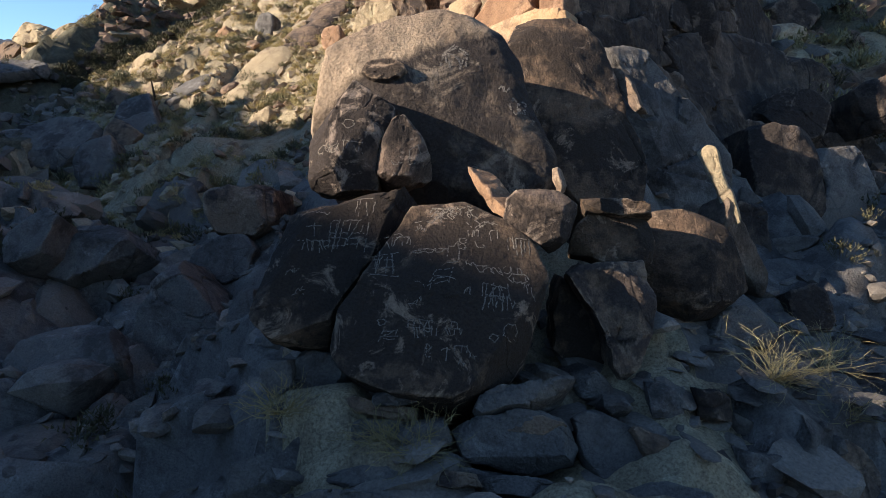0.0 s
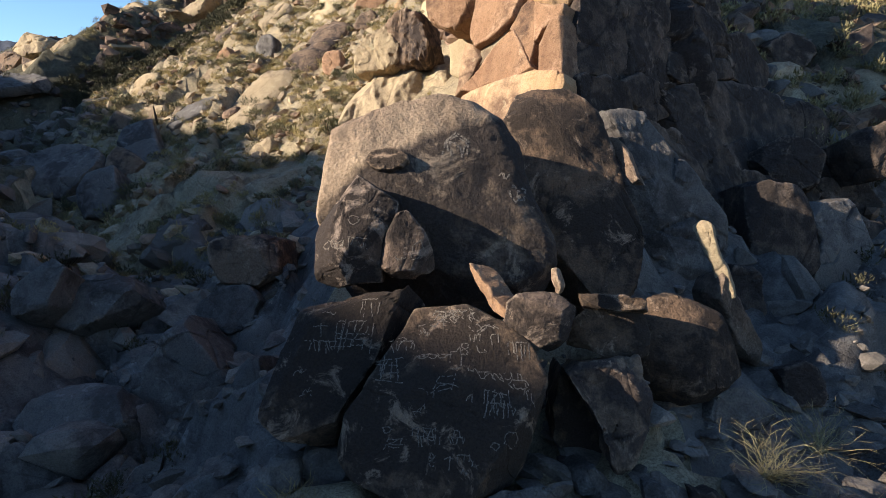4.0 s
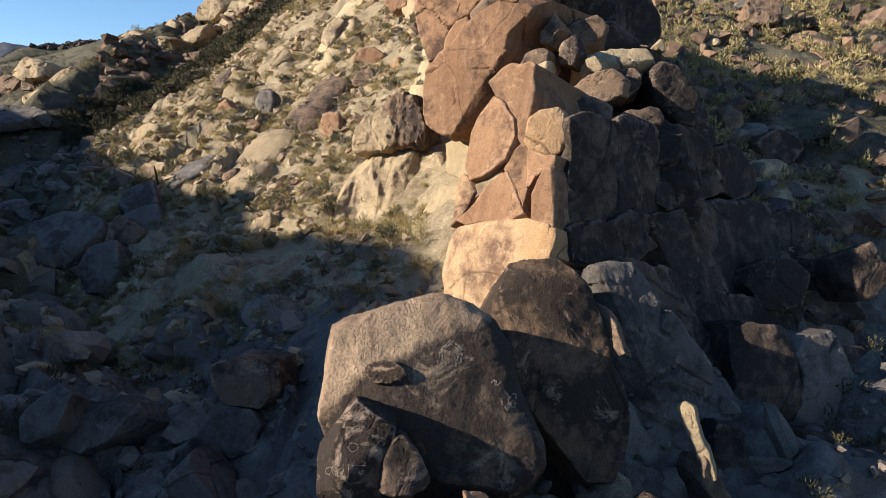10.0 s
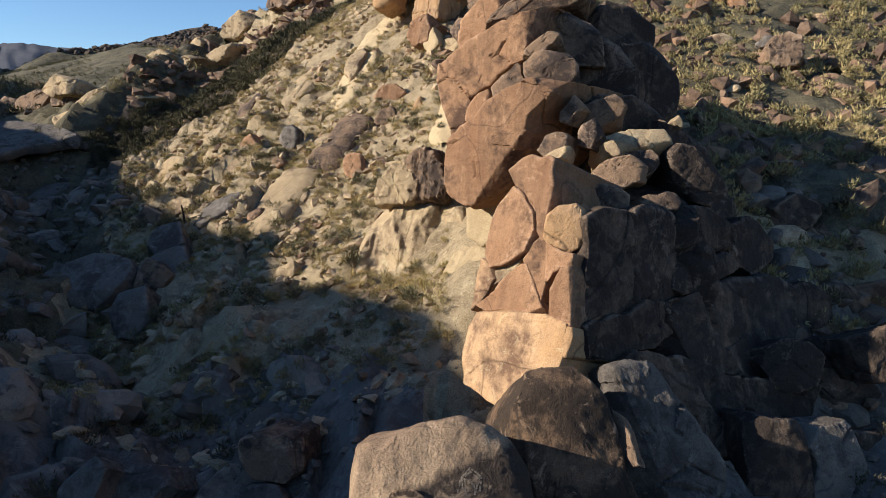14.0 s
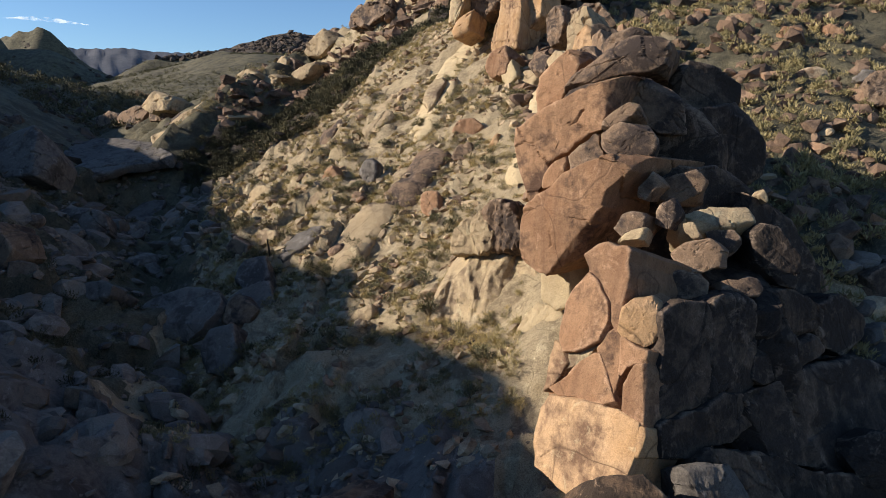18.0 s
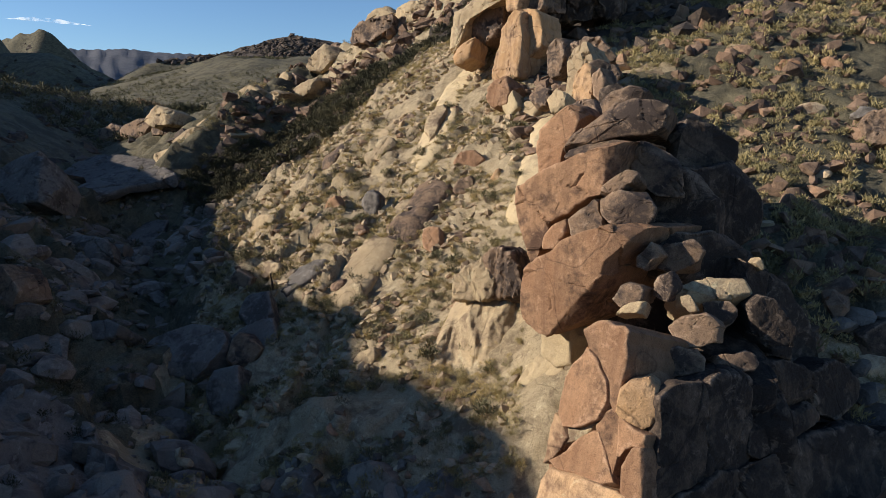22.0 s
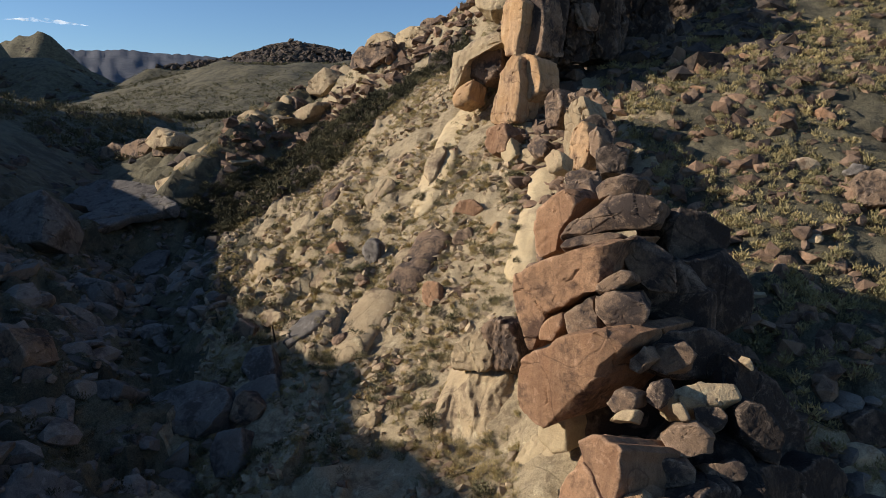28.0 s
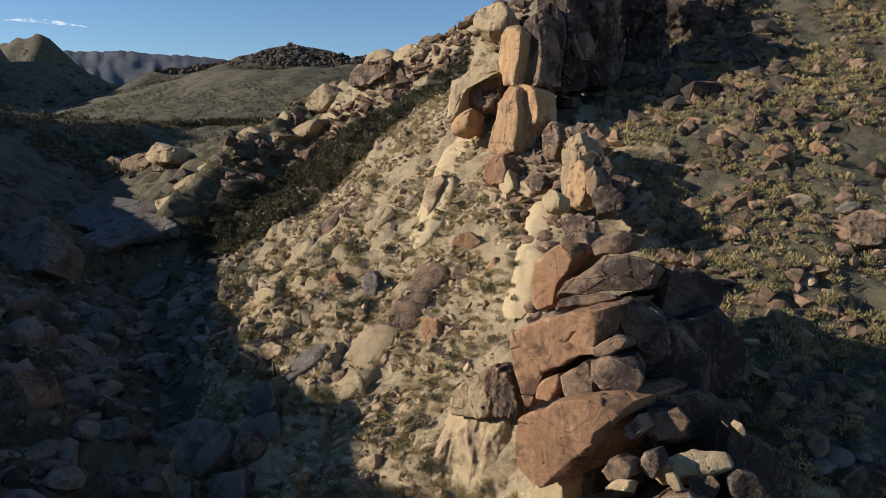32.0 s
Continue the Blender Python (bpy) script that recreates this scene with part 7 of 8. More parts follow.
rock("boulder", (12.74, 38.78, 18.03), 15, 15, 1.0, "red", "red rock among scrub",
     [(0.2, -0.43), (0.45, 0.03), (-0.27, 0.36), (-0.39, 0.04)], "boulder", group="rocks on the slope beyond the tower", taper=0.85, rough=0.1, soft=2, flute=0.04)
rock("boulder", (13.55, 34.10, 15.54), 15, 15, 1.2, "red", "red-brown angular block among scrub",
     [(-0.02, -0.41), (0.57, -0.4), (0.3, 0.14), (-0.32, 0.55), (-0.54, 0.13)], "boulder", group="rocks on the slope beyond the tower", taper=0.85, rough=0.1, soft=2, flute=0.04)
rock("boulder", (11.33, 33.48, 15.36), 15, 15, 1.2, "red", "red-brown block among scrub",
     [(-0.29, -0.44), (0.43, -0.34), (0.63, 0.28), (-0.23, 0.46), (-0.56, 0.04)], "boulder", group="rocks on the slope beyond the tower", taper=0.85, rough=0.1, soft=2, flute=0.04)
rock("boulder", (13.03, 27.81, 12.73), 15, 15, 2, "brown", "big brown weathered boulder on the slope",
     [(0.02, -0.83), (0.86, -0.54), (0.67, 0.57), (-0.17, 0.75), (-0.64, 0.49), (-0.78, -0.43)], "boulder", group="rocks on the slope beyond the tower", taper=0.85, rough=0.12, soft=2, flute=0.04)
rock("boulder", (13.29, 29.83, 13.27), 15, 15, 1.2, "greyrock", "grey weathered rock on the slope",
     [(-0.19, -0.3), (0.32, -0.15), (0.5, 0.22), (-0.12, 0.31), (-0.52, -0.08)], "boulder", group="rocks on the slope beyond the tower", taper=0.85, rough=0.1, soft=2, flute=0.04)
rock("boulder", (9.62, 31.74, 14.11), 15, 15, 1.0, "brown", "brown rock among scrub",
     [(0.31, -0.28), (0.4, 0.16), (-0.2, 0.3), (-0.52, -0.18)], "boulder", group="rocks on the slope beyond the tower", taper=0.85, rough=0.1, soft=2, flute=0.04)
rock("boulder", (7.36, 30.31, 13.10), 15, 15, 1.0, "red", "reddish boulder among scrub",
     [(-0.03, -0.36), (0.43, -0.23), (0.44, 0.28), (-0.32, 0.39), (-0.52, -0.08)], "boulder", group="rocks on the slope beyond the tower", taper=0.85, rough=0.1, soft=2, flute=0.04)
rock("boulder", (6.40, 30.41, 12.99), 15, 15, 0.7, "red", "small red rock among scrub",
     [(0.1, -0.27), (0.24, 0.04), (-0.07, 0.34), (-0.27, -0.11)], "boulder", group="rocks on the slope beyond the tower", taper=0.85, rough=0.1, soft=2, flute=0.04)
rock("boulder", (3.69, 32.29, 13.74), 15, 15, 1.0, "brown", "dark rock behind the ridge",
     [(-0.36, -0.44), (0.42, -0.32), (0.64, 0.23), (-0.04, 0.48), (-0.67, 0.05)], "boulder", group="rocks on the slope beyond the tower", taper=0.85, rough=0.1, soft=2, flute=0.04)

# more rocks on the shaded flank
rock("boulder", (4.26, 8.80, 3.39), -10, 18, 1.2, "wall", "dark upright rock in the shaded flank",
     [(-0.28, -0.18), (-0.05, -0.63), (0.25, -0.22), (0.28, 0.44), (-0.19, 0.6)], "boulder", group="boulders of the shaded flank", rough=0.1)
rock("boulder", (3.77, 7.40, 2.39), -10, 18, 1.2, "greyrock", "broad grey rock in the shaded flank",
     [(-0.53, 0.09), (-0.34, -0.37), (0.33, -0.44), (0.55, -0.09), (0.25, 0.31), (-0.24, 0.5)], "boulder", group="boulders of the shaded flank", rough=0.1)
rock("boulder", (5.84, 9.00, 1.86), -10, 18, 1.2, "wall", "dark block in the shaded flank",
     [(-0.53, -0.21), (0.15, -0.54), (0.64, -0.14), (0.29, 0.39), (-0.54, 0.5)], "boulder", group="boulders of the shaded flank", rough=0.1)
rock("boulder", (7.88, 11.50, 3.37), -10, 18, 1.2, "wall", "dark boulder at the flank's edge",
     [(-0.41, -0.25), (0.1, -0.95), (0.49, -0.3), (0.36, 0.74), (-0.52, 0.77)], "boulder", group="boulders of the shaded flank", rough=0.1)
rock("boulder", (6.69, 12.50, 5.11), -10, 18, 1.2, "wall", "dark shoulder of rock above the flank",
     [(-0.46, -0.52), (0.46, -0.54), (0.7, 0.18), (0.07, 0.56), (-0.75, 0.33)], "boulder", group="boulders of the shaded flank", rough=0.1)
rock("boulder", (8.25, 13.50, 4.86), -10, 18, 1.2, "wall", "shaded rock among scrub",
     [(-0.58, -0.43), (0.12, -0.58), (0.79, -0.07), (0.29, 0.6), (-0.6, 0.48)], "boulder", group="boulders of the shaded flank", rough=0.1)
rock("boulder", (7.93, 14.50, 5.79), -10, 18, 1.2, "wall", "shaded weathered rock beside the tower",
     [(-0.43, -0.41), (0.49, -0.58), (0.74, 0.12), (0.01, 0.57), (-0.8, 0.3)], "boulder", group="boulders of the shaded flank", rough=0.1)
rock("boulder", (8.22, 13.20, 4.31), -10, 18, 1.2, "wall", "dark weathered block beside the flank",
     [(-0.54, -0.33), (0, -0.62), (0.81, -0.15), (0.33, 0.66), (-0.59, 0.44)], "boulder", group="boulders of the shaded flank", rough=0.1)
rock("boulder", (8.74, 17.00, 7.56), -10, 18, 1.2, "wall", "dark rock behind the tower",
     [(-0.55, -0.38), (0.33, -0.57), (0.78, 0.09), (0.11, 0.59), (-0.65, 0.27)], "boulder", group="boulders of the shaded flank", rough=0.1)
rock("boulder", (8.85, 15.00, 5.70), -10, 18, 1.2, "wall", "dark rock in the tower's shadow",
     [(-0.51, -0.39), (0.29, -0.57), (0.87, -0.01), (0.12, 0.62), (-0.74, 0.35)], "boulder", group="boulders of the shaded flank", rough=0.1)
rock("boulder", (8.39, 12.50, 5.37), -10, 18, 1.2, "wall", "dark broken rock in the tower's shadow",
     [(-0.23, -0.66), (0.52, -0.21), (0.23, 0.55), (-0.51, 0.33)], "boulder", group="boulders of the shaded flank", rough=0.1)
rock("boulder", (4.08, 6.90, 2.97), 5, 18, 0.5, "wall", "shaded block beside dry scrub",
     [(-0.23, -0.25), (0.16, -0.24), (0.3, 0.03), (0.05, 0.3), (-0.28, 0.16)], "boulder", group="boulders of the shaded flank", rough=0.1)
rock("boulder", (3.01, 6.00, 2.59), 5, 18, 0.5, "greyrock", "low shaded rock behind the dry bush",
     [(-0.08, -0.2), (0.22, -0.07), (0.11, 0.17), (-0.25, 0.1)], "boulder", group="boulders of the shaded flank", rough=0.1)
rock("boulder", (1.85, 5.00, 2.72), 5, 18, 0.5, "greyrock", "shaded rock in the block field",
     [(-0.12, -0.14), (0.15, -0.13), (0.13, 0.12), (-0.17, 0.16)], "boulder", group="boulders of the shaded flank", rough=0.1)
rock("boulder", (2.20, 4.90, 2.72), 5, 18, 0.5, "wall", "small shaded block in the block field",
     [(-0.12, -0.12), (0.15, -0.13), (0.11, 0.11), (-0.14, 0.15)], "boulder", group="boulders of the shaded flank", rough=0.1)
rock("boulder", (2.43, 4.50, 2.39), 5, 18, 0.5, "greyrock", "small shaded rock by the bush",
     [(-0.14, -0.16), (0.15, -0.11), (0.14, 0.12), (-0.15, 0.15)], "boulder", group="boulders of the shaded flank", rough=0.1)
rock("boulder", (-0.39, 4.70, 2.89), 5, 18, 0.5, "greyrock", "flat stone under the petroglyph boulder",
     [(-0.14, -0.08), (0.2, -0.03), (0.12, 0.08), (-0.19, 0.02)], "boulder", group="boulders of the shaded flank", rough=0.1)
rock("boulder", (-0.14, 4.45, 2.69), 5, 18, 0.5, "greyrock", "flat layered rock below the petroglyph boulder",
     [(-0.13, -0.12), (0.23, -0.06), (0.13, 0.12), (-0.23, 0.06)], "boulder", group="boulders of the shaded flank", rough=0.1)
rock("boulder", (-0.91, 4.50, 2.18), 5, 18, 0.5, "greyrock", "bedrock step below the boulder",
     [(0.04, -0.18), (0.18, 0.01), (0.03, 0.18), (-0.25, -0.01)], "boulder", group="boulders of the shaded flank", rough=0.1)
rock("boulder", (-1.41, 5.20, 2.86), 5, 18, 0.5, "greyrock", "shaded stone below the leaning boulder",
     [(-0.09, -0.17), (0.15, -0.11), (0.11, 0.15), (-0.16, 0.14)], "boulder", group="boulders of the shaded flank", rough=0.1)

# ---- loose stones and scrub ----
def angular_stone(seed, level):
    rng = np.random.default_rng(seed)
    bm = bmesh.new()
    bmesh.ops.create_icosphere(bm, subdivisions=level, radius=1)
    for _ in range(9):
        n = rng.normal(size=3)
        n = Vector(n / np.linalg.norm(n))
        d = rng.uniform(0.38, 0.75)
        for v in bm.verts:
            over = v.co.dot(n) - d
            if over > 0:
                v.co -= n * over
    sc = Vector((rng.uniform(0.8, 1.4), rng.uniform(0.6, 1.0), rng.uniform(0.35, 0.85)))
    for v in bm.verts:
        v.co = Vector((v.co.x * sc.x, v.co.y * sc.y, v.co.z * sc.z)) * (1 + 0.06 * noise.noise(v.co * 4 + Vector((seed, 0, 0))))
    me = bpy.data.meshes.new("rock")
    bm.to_mesh(me)
    bm.free()
    return me


def shrub_mesh(seed, blades, upright, twigs=True, leaf_size=1.0):
    """A rounded desert shrub, one unit across: many small leaf blades with gaps between them, and its twigs."""
    rng = np.random.default_rng(seed)
    lobes = [(rng.uniform(-0.25, 0.25), rng.uniform(-0.25, 0.25), rng.uniform(0.1, 0.3), rng.uniform(0.18, 0.32)) for _ in range(6)]
    leaf, wood = [], []
    for i in range(blades):
        lx, ly, lz, lr = lobes[rng.integers(6)]
        d = rng.normal(size=3)
        d /= np.linalg.norm(d)
        d[2] = abs(d[2])
        p = np.array([lx, ly, lz]) + d * lr * rng.uniform(0.55, 1.08)
        way = d * (1 - upright) + np.array([0, 0, upright]) + rng.normal(size=3) * 0.3
        way /= np.linalg.norm(way)
        side = np.cross(way, rng.normal(size=3))
        side /= np.linalg.norm(side)
        ln, wd = leaf_size * rng.uniform(0.06, 0.14), leaf_size * rng.uniform(0.012, 0.03)
        leaf += [p - side * wd, p + side * wd, p + way * ln]
        if i % 3 == 0:                                  # a twig from the root to the leaf
            wood += [np.array([lx * 0.2, ly * 0.2, 0.0]), p + side * 0.006, p - side * 0.006]
    if not twigs:
        return mesh_of("shrub", np.array(leaf + wood), np.arange(len(leaf) + len(wood)).reshape(-1, 3), False)
    return (mesh_of("foliage", np.array(leaf), np.arange(len(leaf)).reshape(-1, 3), False),
            mesh_of("stem_tangle", np.array(wood), np.arange(len(wood)).reshape(-1, 3), False))


def plant_material(name, a, b, island):
    m = bpy.data.materials.new(name)
    m.use_nodes = True
    nt = m.node_tree
    bsdf = nt.nodes["Principled BSDF"]
    geo = nt.nodes.new("ShaderNodeNewGeometry")
    info = nt.nodes.new("ShaderNodeObjectInfo")
    tc = nt.nodes.new("ShaderNodeTexCoord")
    n = node(nt, "ShaderNodeTexNoise", Scale=0.45 if island else 4.0, Detail=3.0)
    nt.links.new(tc.outputs["Object"], n.inputs["Vector"])
    col = mixed(nt, grey(nt, n.outputs[0], 0.38, 0.62), a, b)
    col = mixed(nt, 1.0, col, ramp(nt, geo.outputs["Random Per Island"], [(0, (0.7, 0.7, 0.7)), (1, (1.25, 1.22, 1.15))]), "MULTIPLY")
    col = mixed(nt, 1.0, col, ramp(nt, info.outputs["Random"], [(0, (0.75, 0.78, 0.75)), (1, (1.2, 1.12, 1.0))]), "MULTIPLY")
    nt.links.new(col, bsdf.inputs["Base Color"])
    bsdf.inputs["Roughness"].default_value = 0.85
    bsdf.inputs["Specular IOR Level"].default_value = 0.2
    return m


GREEN = plant_material("grey_green_scrub", (0.13, 0.125, 0.075), (0.20, 0.175, 0.095), False)
TWIG = plant_material("dry_grey_twigs", (0.16, 0.13, 0.10), (0.22, 0.18, 0.14), False)
STRAW = plant_material("dry_straw_scrub", (0.34, 0.265, 0.13), (0.26, 0.205, 0.105), False)
SCRUB = plant_material("mixed_desert_scrub", (0.17, 0.155, 0.085), (0.36, 0.30, 0.155), True)
STRAW_TUFT = plant_material("pale_straw_tufts", (0.40, 0.315, 0.15), (0.30, 0.25, 0.12), True)
FAR_SCRUB = plant_material("olive_far_scrub", (0.075, 0.072, 0.036), (0.17, 0.15, 0.075), True)
REED = plant_material("dry_red_brown_reeds", (0.22, 0.145, 0.085), (0.30, 0.21, 0.12), True)
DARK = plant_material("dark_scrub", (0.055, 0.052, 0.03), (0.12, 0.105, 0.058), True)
STONE_MIX = stone("mixed_loose_stone", (0.36, 0.27, 0.165), (0.48, 0.375, 0.235), (0.20, 0.13, 0.078), 0.42, 0.8, bump=0.4, spots=0.0, island=True)
# loose stone for shaded ground, the shade put into its darker colour
STONE_SHADED = stone("grey_brown_stone", (0.17, 0.14, 0.108), (0.25, 0.205, 0.158), (0.09, 0.072, 0.058), 0.4, 0.8, bump=0.5, spots=0.2, island=True)
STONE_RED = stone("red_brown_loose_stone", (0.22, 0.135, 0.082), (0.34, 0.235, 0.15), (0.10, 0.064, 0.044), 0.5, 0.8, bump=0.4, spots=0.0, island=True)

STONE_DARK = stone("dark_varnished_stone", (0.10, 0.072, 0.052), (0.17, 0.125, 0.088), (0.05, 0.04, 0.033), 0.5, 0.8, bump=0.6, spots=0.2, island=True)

rng = np.random.default_rng(11)


def surface(x, y):
    z = ground_z(x, y)
    return z + bumps(x, y, z)


def scatter(count, xr, yr, keep, least, most, power=2.2):
    """Places on the land and sizes, few large and many small."""
    x, y = rng.uniform(*xr, count * 3), rng.uniform(*yr, count * 3)
    ok = keep(x, y)
    x, y = x[ok][:count], y[ok][:count]
    s = least + (most - least) * rng.uniform(0, 1, len(x)) ** power
    return x, y, surface(x, y), s


def joined(name, label, category, meshes, places, mat, sink, tilt=0.5, squash=(0.8, 1.2)):
    """Many small copies as one mesh."""
    base = [(np.array([v.co[:] for v in m.vertices]), np.array([p.vertices[:] for p in m.polygons])) for m in meshes]
    V, Fs, k = [], [], 0
    for x, y, z, s in zip(*places):
        bv, bf = base[rng.integers(len(base))]
        rot = np.array(Euler((rng.uniform(-tilt, tilt), rng.uniform(-tilt, tilt), rng.uniform(0, 6.28))).to_matrix())
        V.append((bv * s * np.array([1, 1, rng.uniform(*squash)])) @ rot.T + np.array([x, y, z - sink * s]))
        Fs.append(bf + k)
        k += len(bv)
    me = mesh_of(name, np.concatenate(V), np.concatenate(Fs), False)
    me.materials.append(mat)
    return tagged(new(name, me), label, category, kind="stuff")


def placed(name, labels, category, group, meshes, places, sink, tilt=0.4):
    """The nearer ones, each a thing of its own on shared meshes."""
    for x, y, z, s in zip(*places):
        k = int(rng.integers(len(meshes)))
        pair = isinstance(meshes[k], tuple)
        ob = new(name, None if pair else meshes[k])
        if pair:
            for piece in meshes[k]:
                new(piece.name.split(".")[0], piece).parent = ob
        ob.matrix_world = Matrix.LocRotScale((x, y, z - sink * s), Euler((rng.uniform(-tilt, tilt), rng.uniform(-tilt, tilt), rng.uniform(0, 6.28))), (s, s, s * rng.uniform(0.85, 1.2)))
        tagged(ob, labels[k % len(labels)], category, group)


def patchy(x, y, freq, level, seed):
    return anoise(np.stack([x * freq, y * freq, x * 0 + seed], 1)) > level


def left_slope(x, y):
    return (x < 0.0 - 0.02 * y) & (x > -4 - 0.42 * y) & patchy(x, y, 0.3, -0.25, 1)


def right_slope(x, y):
    return (x > 5.5 - 0.08 * (y - 14)) & patchy(x, y, 0.3, -0.35, 2)


small = [angular_stone(s, 1) for s in range(10)]
large = [angular_stone(40 + s, 2) for s in range(10)]
for i, m in enumerate(large):
    m.materials.append((STONE_MIX, STONE_RED)[i % 2])
ROCK_LABELS = ("angular tan stone lying on the slope", "angular red-brown stone lying on the slope")
placed("rock", ROCK_LABELS, "rock", "loose rocks on the slope", large, scatter(150, (-16, 0), (15, 40), left_slope, 0.16, 0.6, 1.6), 0.15)
placed("rock", ROCK_LABELS, "rock", "loose rocks beyond the tower", large, scatter(130, (4, 26), (16, 48), right_slope, 0.2, 0.75, 1.6), 0.15)
joined("rubble", "loose tan stones strewn over the slope", "rubble", small, scatter(8000, (-24, 0), (13, 54), lambda x, y: left_slope(x, y) & patchy(x, y, 0.45, -0.22, 17), 0.05, 0.40, 2.1), STONE_MIX, 0.1, 0.7, (0.6, 1.2))
joined("rubble", "loose red-brown stones strewn over the far slope", "rubble", small, scatter(4600, (4, 40), (13, 62), right_slope, 0.1, 0.75, 2.0), STONE_RED, 0.05, 0.7, (0.9, 1.5))
joined("rubble", "shaded stones strewn over the wash", "rubble", small, scatter(3500, (-34, 6), (4, 50), lambda x, y: (x < -3 - 0.42 * y) | ((y < 17) & (x < -1.5 - 0.1 * y)), 0.06, 0.5, 2.4), STONE_SHADED, 0.1)
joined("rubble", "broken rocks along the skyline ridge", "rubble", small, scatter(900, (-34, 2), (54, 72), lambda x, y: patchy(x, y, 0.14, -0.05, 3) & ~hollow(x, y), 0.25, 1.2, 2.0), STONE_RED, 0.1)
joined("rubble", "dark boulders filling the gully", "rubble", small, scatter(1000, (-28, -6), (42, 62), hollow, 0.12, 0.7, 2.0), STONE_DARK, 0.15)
# dark stone colour deepens the crest's shadow
joined("rubble", "broken rocks on the crest, darkened for its shade", "rubble", small, scatter(520, (0, 16), (39, 62), lambda x, y: (x > 0.5 + 0.1 * (y - 39)) & patchy(x, y, 0.25, -0.2, 21), 0.3, 1.7, 1.7), STONE_DARK, 0.15)
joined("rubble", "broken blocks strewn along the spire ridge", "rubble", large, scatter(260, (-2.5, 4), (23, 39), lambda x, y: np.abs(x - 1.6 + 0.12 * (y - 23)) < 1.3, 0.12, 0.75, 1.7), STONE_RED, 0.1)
joined("rubble", "stones at the foot of the boulder pile", "rubble", small, scatter(1500, (-6, 10), (2.5, 13), lambda x, y: patchy(x, y, 0.6, -0.3, 8), 0.03, 0.24, 2.0), STONE_SHADED, 0.1)
joined("rubble", "larger shaded rocks along the wash", "rubble", large, scatter(620, (-30, 0), (8, 46), lambda x, y: ((x < -3 - 0.42 * y) | ((y < 16) & (x < -1.5 - 0.1 * y))) & patchy(x, y, 0.3, -0.2, 12), 0.3, 1.5, 2.0), STONE_SHADED, 0.25)
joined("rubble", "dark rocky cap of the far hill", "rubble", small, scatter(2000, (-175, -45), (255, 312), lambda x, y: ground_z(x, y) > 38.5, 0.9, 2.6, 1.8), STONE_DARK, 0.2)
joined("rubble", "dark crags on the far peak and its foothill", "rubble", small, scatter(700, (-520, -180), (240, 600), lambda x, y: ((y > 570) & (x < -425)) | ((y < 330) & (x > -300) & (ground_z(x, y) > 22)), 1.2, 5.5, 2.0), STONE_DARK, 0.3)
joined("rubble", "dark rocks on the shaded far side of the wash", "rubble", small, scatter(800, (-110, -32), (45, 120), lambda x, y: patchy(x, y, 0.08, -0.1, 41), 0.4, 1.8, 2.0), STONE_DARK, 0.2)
joined("rubble", "stones in the shaded flank", "rubble", large, scatter(420, (2.6, 14), (5.5, 18), lambda x, y: x > 2.2 + 0.1 * y, 0.12, 0.6, 1.7), STONE_SHADED, 0.25)
joined("rubble", "flat broken slabs of bedrock at the foot of the pile", "rubble", large, scatter(420, (-4.5, 6), (2.6, 7.5), lambda x, y: patchy(x, y, 0.8, -0.2, 31), 0.1, 0.5, 1.8), STONE_SHADED, 0.12, 0.22, (0.35, 0.6))
greens = [shrub_mesh(100 + s, 260, 0.25) for s in range(5)]
straws = [shrub_mesh(200 + s, 260, 0.6) for s in range(4)]
for a, b in greens:
    a.materials.append(GREEN)
    b.materials.append(TWIG)
for a, b in straws:
    a.materials.append(STRAW)
    b.materials.append(STRAW)
full_shrubs = [shrub_mesh(180 + s, 70, 0.4, False, 1.6) for s in range(8)]
mixed_shrubs = [shrub_mesh(150 + s, 90, 0.25 if s % 2 else 0.6, False) for s in range(8)]
placed("shrub", ("low grey-green desert shrub on the slope",), "shrub", "shrubs on the slope", greens, scatter(140, (-14, 1), (15, 38), left_slope, 0.4, 1.0, 1.5), 0.05, 0.15)
placed("grass_clump", ("dry straw-coloured grass clump on the slope",), "grass clump", "grass clumps on the slope", straws, scatter(130, (-14, 1), (15, 38), left_slope, 0.3, 0.75, 1.5), 0.05, 0.15)
joined("scrub", "pale dry grass tufts over the sunlit slope", "scrub", mixed_shrubs, scatter(4200, (-22, 1), (14, 52), lambda x, y: left_slope(x, y) & patchy(x, y, 0.4, -0.1, 27), 0.2, 0.55, 1.4), STRAW_TUFT, 0.05, 0.15)
joined("scrub", "scattered dry scrub over the sunlit slope", "scrub", mixed_shrubs, scatter(3000, (-24, 1), (14, 56), left_slope, 0.25, 0.7, 1.6), SCRUB, 0.05, 0.15)
joined("scrub", "scattered dry scrub over the far slope", "scrub", full_shrubs, scatter(7500, (3, 42), (14, 64), right_slope, 0.35, 0.95, 1.4), SCRUB, 0.05, 0.15)
thin = [shrub_mesh(300 + s, 90, 0.2, False) for s in range(4)]
gully_shrubs = [shrub_mesh(320 + s, 60, 0.2, False, 1.7) for s in range(5)]
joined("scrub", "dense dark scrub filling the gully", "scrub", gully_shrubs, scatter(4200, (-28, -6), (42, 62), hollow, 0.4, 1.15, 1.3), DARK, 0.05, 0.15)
joined("scrub", "dry scrub along the skyline ridge", "scrub", thin, scatter(900, (-34, 4), (52, 74), lambda x, y: ~hollow(x, y), 0.4, 1.2, 1.3), SCRUB, 0.05, 0.15)
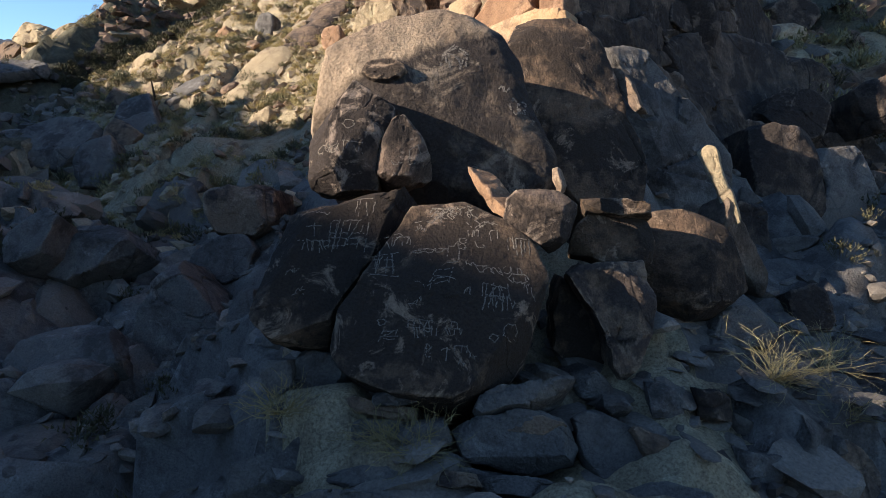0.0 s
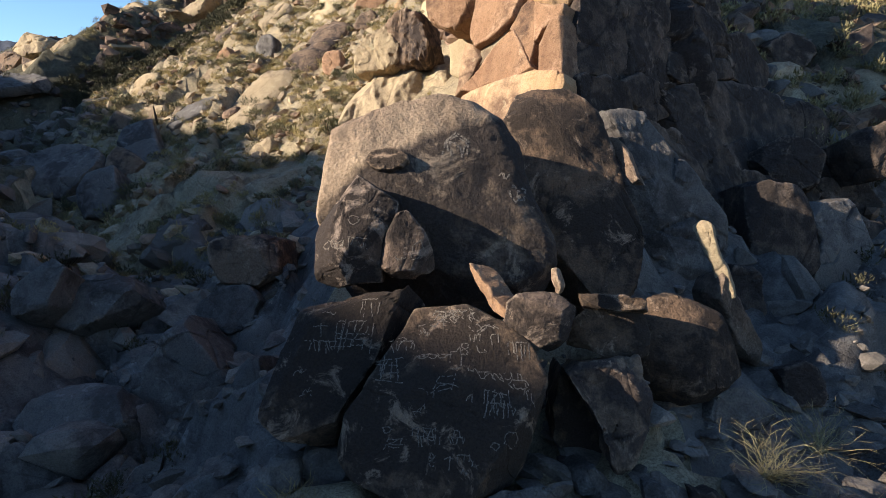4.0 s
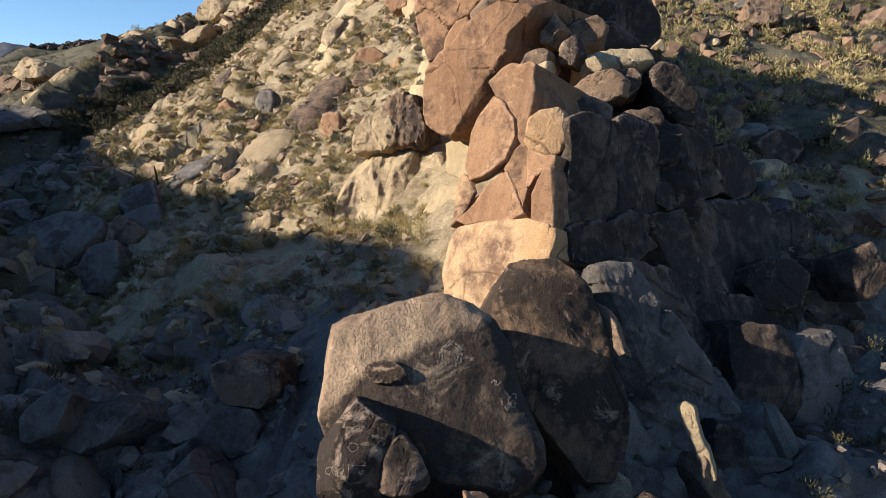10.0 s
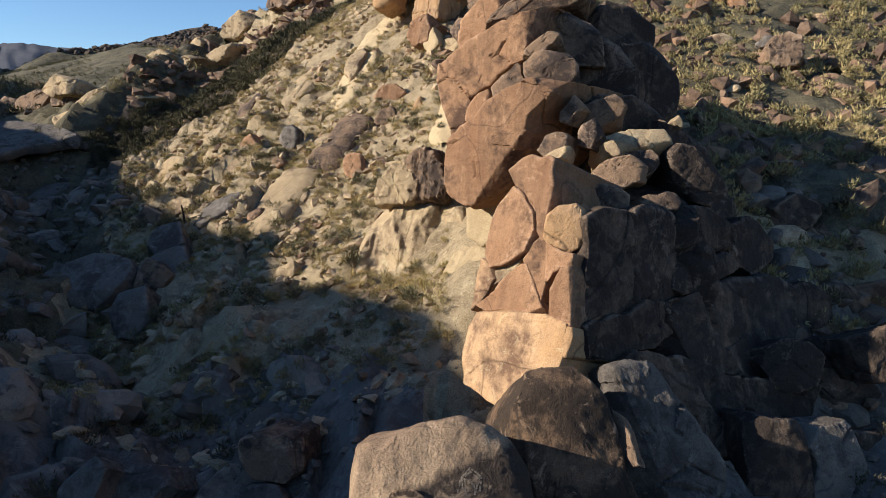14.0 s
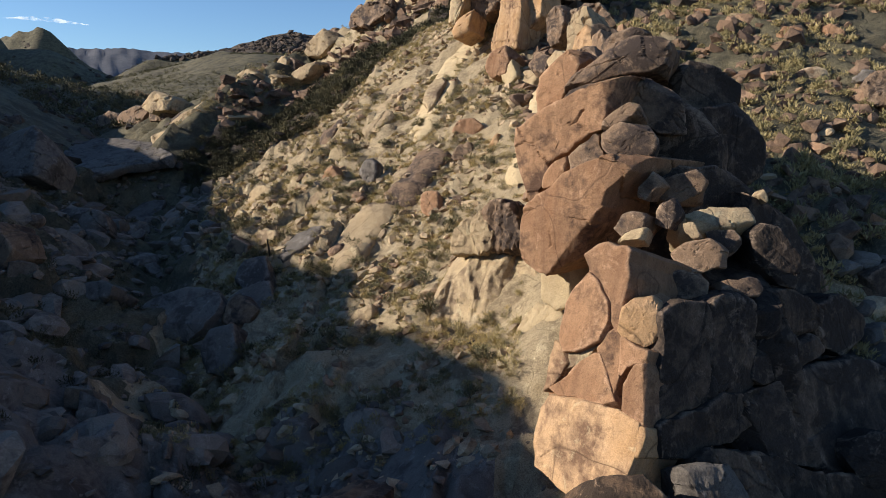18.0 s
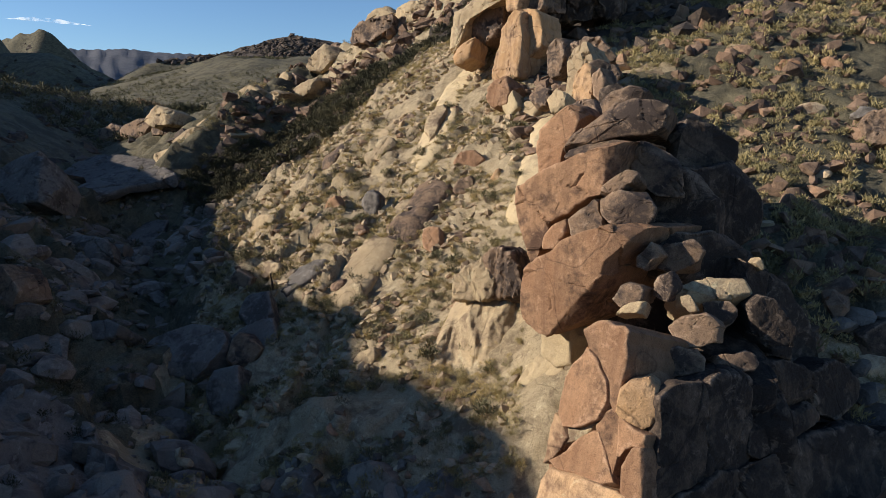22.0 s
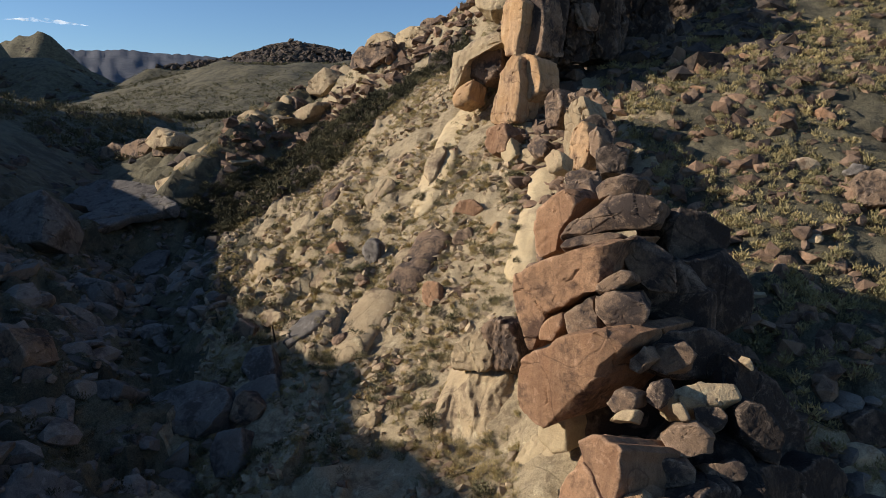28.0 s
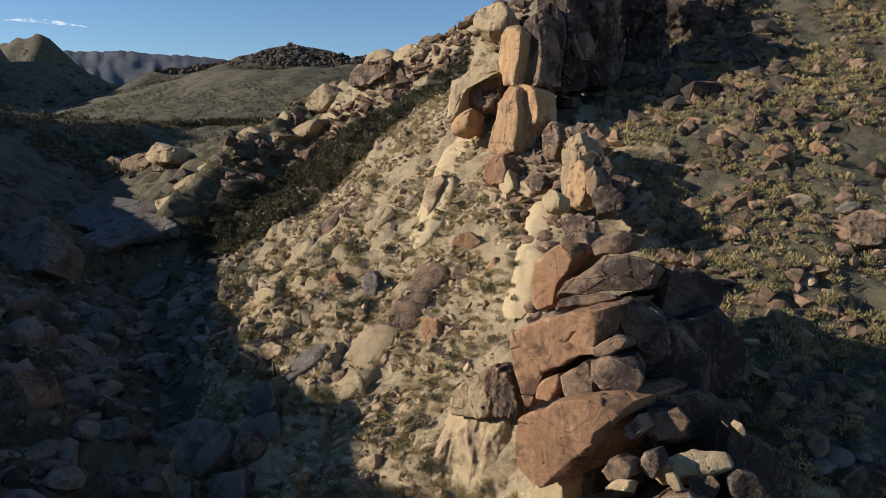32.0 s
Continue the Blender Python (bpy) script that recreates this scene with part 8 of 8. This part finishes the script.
# the dark leaf colour here also holds the wash's shade
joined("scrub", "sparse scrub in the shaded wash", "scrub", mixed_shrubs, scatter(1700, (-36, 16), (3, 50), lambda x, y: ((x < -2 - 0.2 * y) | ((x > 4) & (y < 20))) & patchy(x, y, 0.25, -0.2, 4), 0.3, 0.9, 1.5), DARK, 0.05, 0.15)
joined("scrub", "scrub dotting the far hillsides", "scrub", [shrub_mesh(400 + s, 14, 0.2, False, 2.4) for s in range(5)], scatter(17000, (-250, 10), (72, 290), lambda x, y: (x < -0.2 * y) & patchy(x, y, 0.05, -0.5, 6), 0.7, 2.0, 1.5), FAR_SCRUB, 0.05, 0.15)
far_shrubs = [shrub_mesh(440 + s, 24, 0.3, False, 2.2) for s in range(4)]
joined("scrub", "dark line of bushes across the far plain", "scrub", far_shrubs, scatter(700, (-112, -58), (154, 174), lambda x, y: np.abs(y - 163 + 0.12 * (x + 90) - 2 * np.sin(x * 0.21)) < 2.6, 1.6, 3.4, 1.2), DARK, 0.05, 0.15)
joined("reeds", "dry red-brown reed bed at the head of the wash", "reeds", far_shrubs, scatter(900, (-122, -84), (128, 146), lambda x, y: patchy(x, y, 0.12, -0.35, 51), 1.0, 2.4, 1.3), REED, 0.05, 0.1)
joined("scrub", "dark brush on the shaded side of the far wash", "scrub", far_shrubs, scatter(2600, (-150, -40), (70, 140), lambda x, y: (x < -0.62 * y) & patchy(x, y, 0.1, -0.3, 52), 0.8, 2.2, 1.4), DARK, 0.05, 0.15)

# ---- dry bushes, burnt sticks ----
def dry_bush(name, at, radius, height, stems, mat, label, seed, lean=(0, 0), category="bush"):
    """A bush of thin arching stems that fork towards their ends."""
    gen = random.Random(seed)
    verts, faces = [], []

    def stem(p, d, length, r, steps, droop):
        ring = None
        for i in range(steps + 1):
            side = d.cross(Vector((0.3, 0.2, 1))).normalized()
            up = side.cross(d).normalized()
            k = len(verts)
            rr = r * (1 - 0.75 * i / steps)
            for a in range(3):
                verts.append(p + side * (rr * math.cos(a * 2.094)) + up * (rr * math.sin(a * 2.094)))
            if ring is not None:
                faces.extend([(ring + a, ring + (a + 1) % 3, k + (a + 1) % 3, k + a) for a in range(3)])
            ring = k
            p = p + d * (length / steps)
            d = (d + Vector((gen.gauss(0, 0.24), gen.gauss(0, 0.24), droop + gen.gauss(0, 0.2)))).normalized()
            if i >= 1 and i < steps and length > 0.2 and gen.random() < 0.5:
                stem(p, (d + Vector((gen.gauss(0, 0.5), gen.gauss(0, 0.5), gen.gauss(0.1, 0.3)))).normalized(), length * gen.uniform(0.25, 0.45), r * 0.6, 3, droop)

    for _ in range(stems):
        a = gen.uniform(0, math.tau)
        out = gen.uniform(0.1, 1.0)
        d = Vector((math.cos(a) * out + lean[0], math.sin(a) * out + lean[1], gen.uniform(0.15, 0.8))).normalized()
        stem(Vector((gen.gauss(0, 0.05), gen.gauss(0, 0.05), 0)), d, gen.uniform(0.6, 1.0) * math.hypot(radius * out, height * 0.8), gen.uniform(0.003, 0.006), 6, -0.05)
    me = bpy.data.meshes.new(name)
    me.from_pydata(verts, [], faces)
    me.materials.append(mat)
    ob = new(name, me)
    ob.location = (at[0], at[1], float(surface(np.array([at[0]]), np.array([at[1]]))[0]) - 0.03)
    return tagged(ob, label, category)


PALE_STRAW = plant_material("pale_straw_stems", (0.42, 0.34, 0.185), (0.32, 0.255, 0.135), False)
BURNT = plant_material("burnt_wood", (0.02, 0.018, 0.016), (0.035, 0.03, 0.026), False)
dry_bush("dry_bush", (2.85, 5.3), 0.8, 0.34, 70, PALE_STRAW, "dry straw-coloured bush of thin arching stems", 1, (0.25, -0.1))
dry_bush("dry_bush", (3.35, 5.15), 0.6, 0.36, 45, PALE_STRAW, "dry straw-coloured bush beside a rock", 2, (0.1, 0))
dry_bush("dry_bush", (3.9, 6.3), 0.6, 0.6, 60, PALE_STRAW, "tall dry bush on the stony flank", 3)
dry_bush("dry_grass", (-0.2, 4.45), 0.3, 0.5, 70, STRAW, "dry grass tuft under the petroglyph boulder", 4, category="grass")
dry_bush("dry_grass", (-0.45, 4.6), 0.3, 0.4, 50, STRAW, "sparse dry grass tuft under the boulder", 5, category="grass")
dry_bush("dry_grass", (-1.3, 4.9), 0.35, 0.4, 60, STRAW, "sparse dry grass beside the bedrock hump", 6, category="grass")
dry_bush("dry_grass", (3.2, 6.0), 0.25, 0.35, 40, STRAW, "small dry grass tuft among shaded blocks", 7, category="grass")


def stick(at, length, lean, label):
    bm = bmesh.new()
    bmesh.ops.create_cone(bm, cap_ends=True, segments=8, radius1=0.055, radius2=0.03, depth=length)
    bmesh.ops.subdivide_edges(bm, edges=[e for e in bm.edges if abs(e.verts[0].co.z - e.verts[1].co.z) > length / 2], cuts=6)
    for v in bm.verts:
        v.co += Vector((noise.noise(v.co * 3), noise.noise(v.co * 3 + Vector((5, 0, 0))), 0)) * 0.05
        v.co.z += length / 2 - 0.1
    me = bpy.data.meshes.new("burnt_stump")
    bm.to_mesh(me)
    bm.free()
    me.materials.append(BURNT)
    ob = new("burnt_stump", me)
    ob.matrix_world = pose(at[0], at[1], float(surface(np.array([at[0]]), np.array([at[1]]))[0]), lean[0], lean[1], 0)
    return tagged(ob, label, "dead wood")


stick((-11.3, 26.4), 0.95, (0, -8), "thin burnt upright stump on the slope")
stick((-1.95, 17.5), 0.55, (10, 55), "short burnt stick lying on the slope")
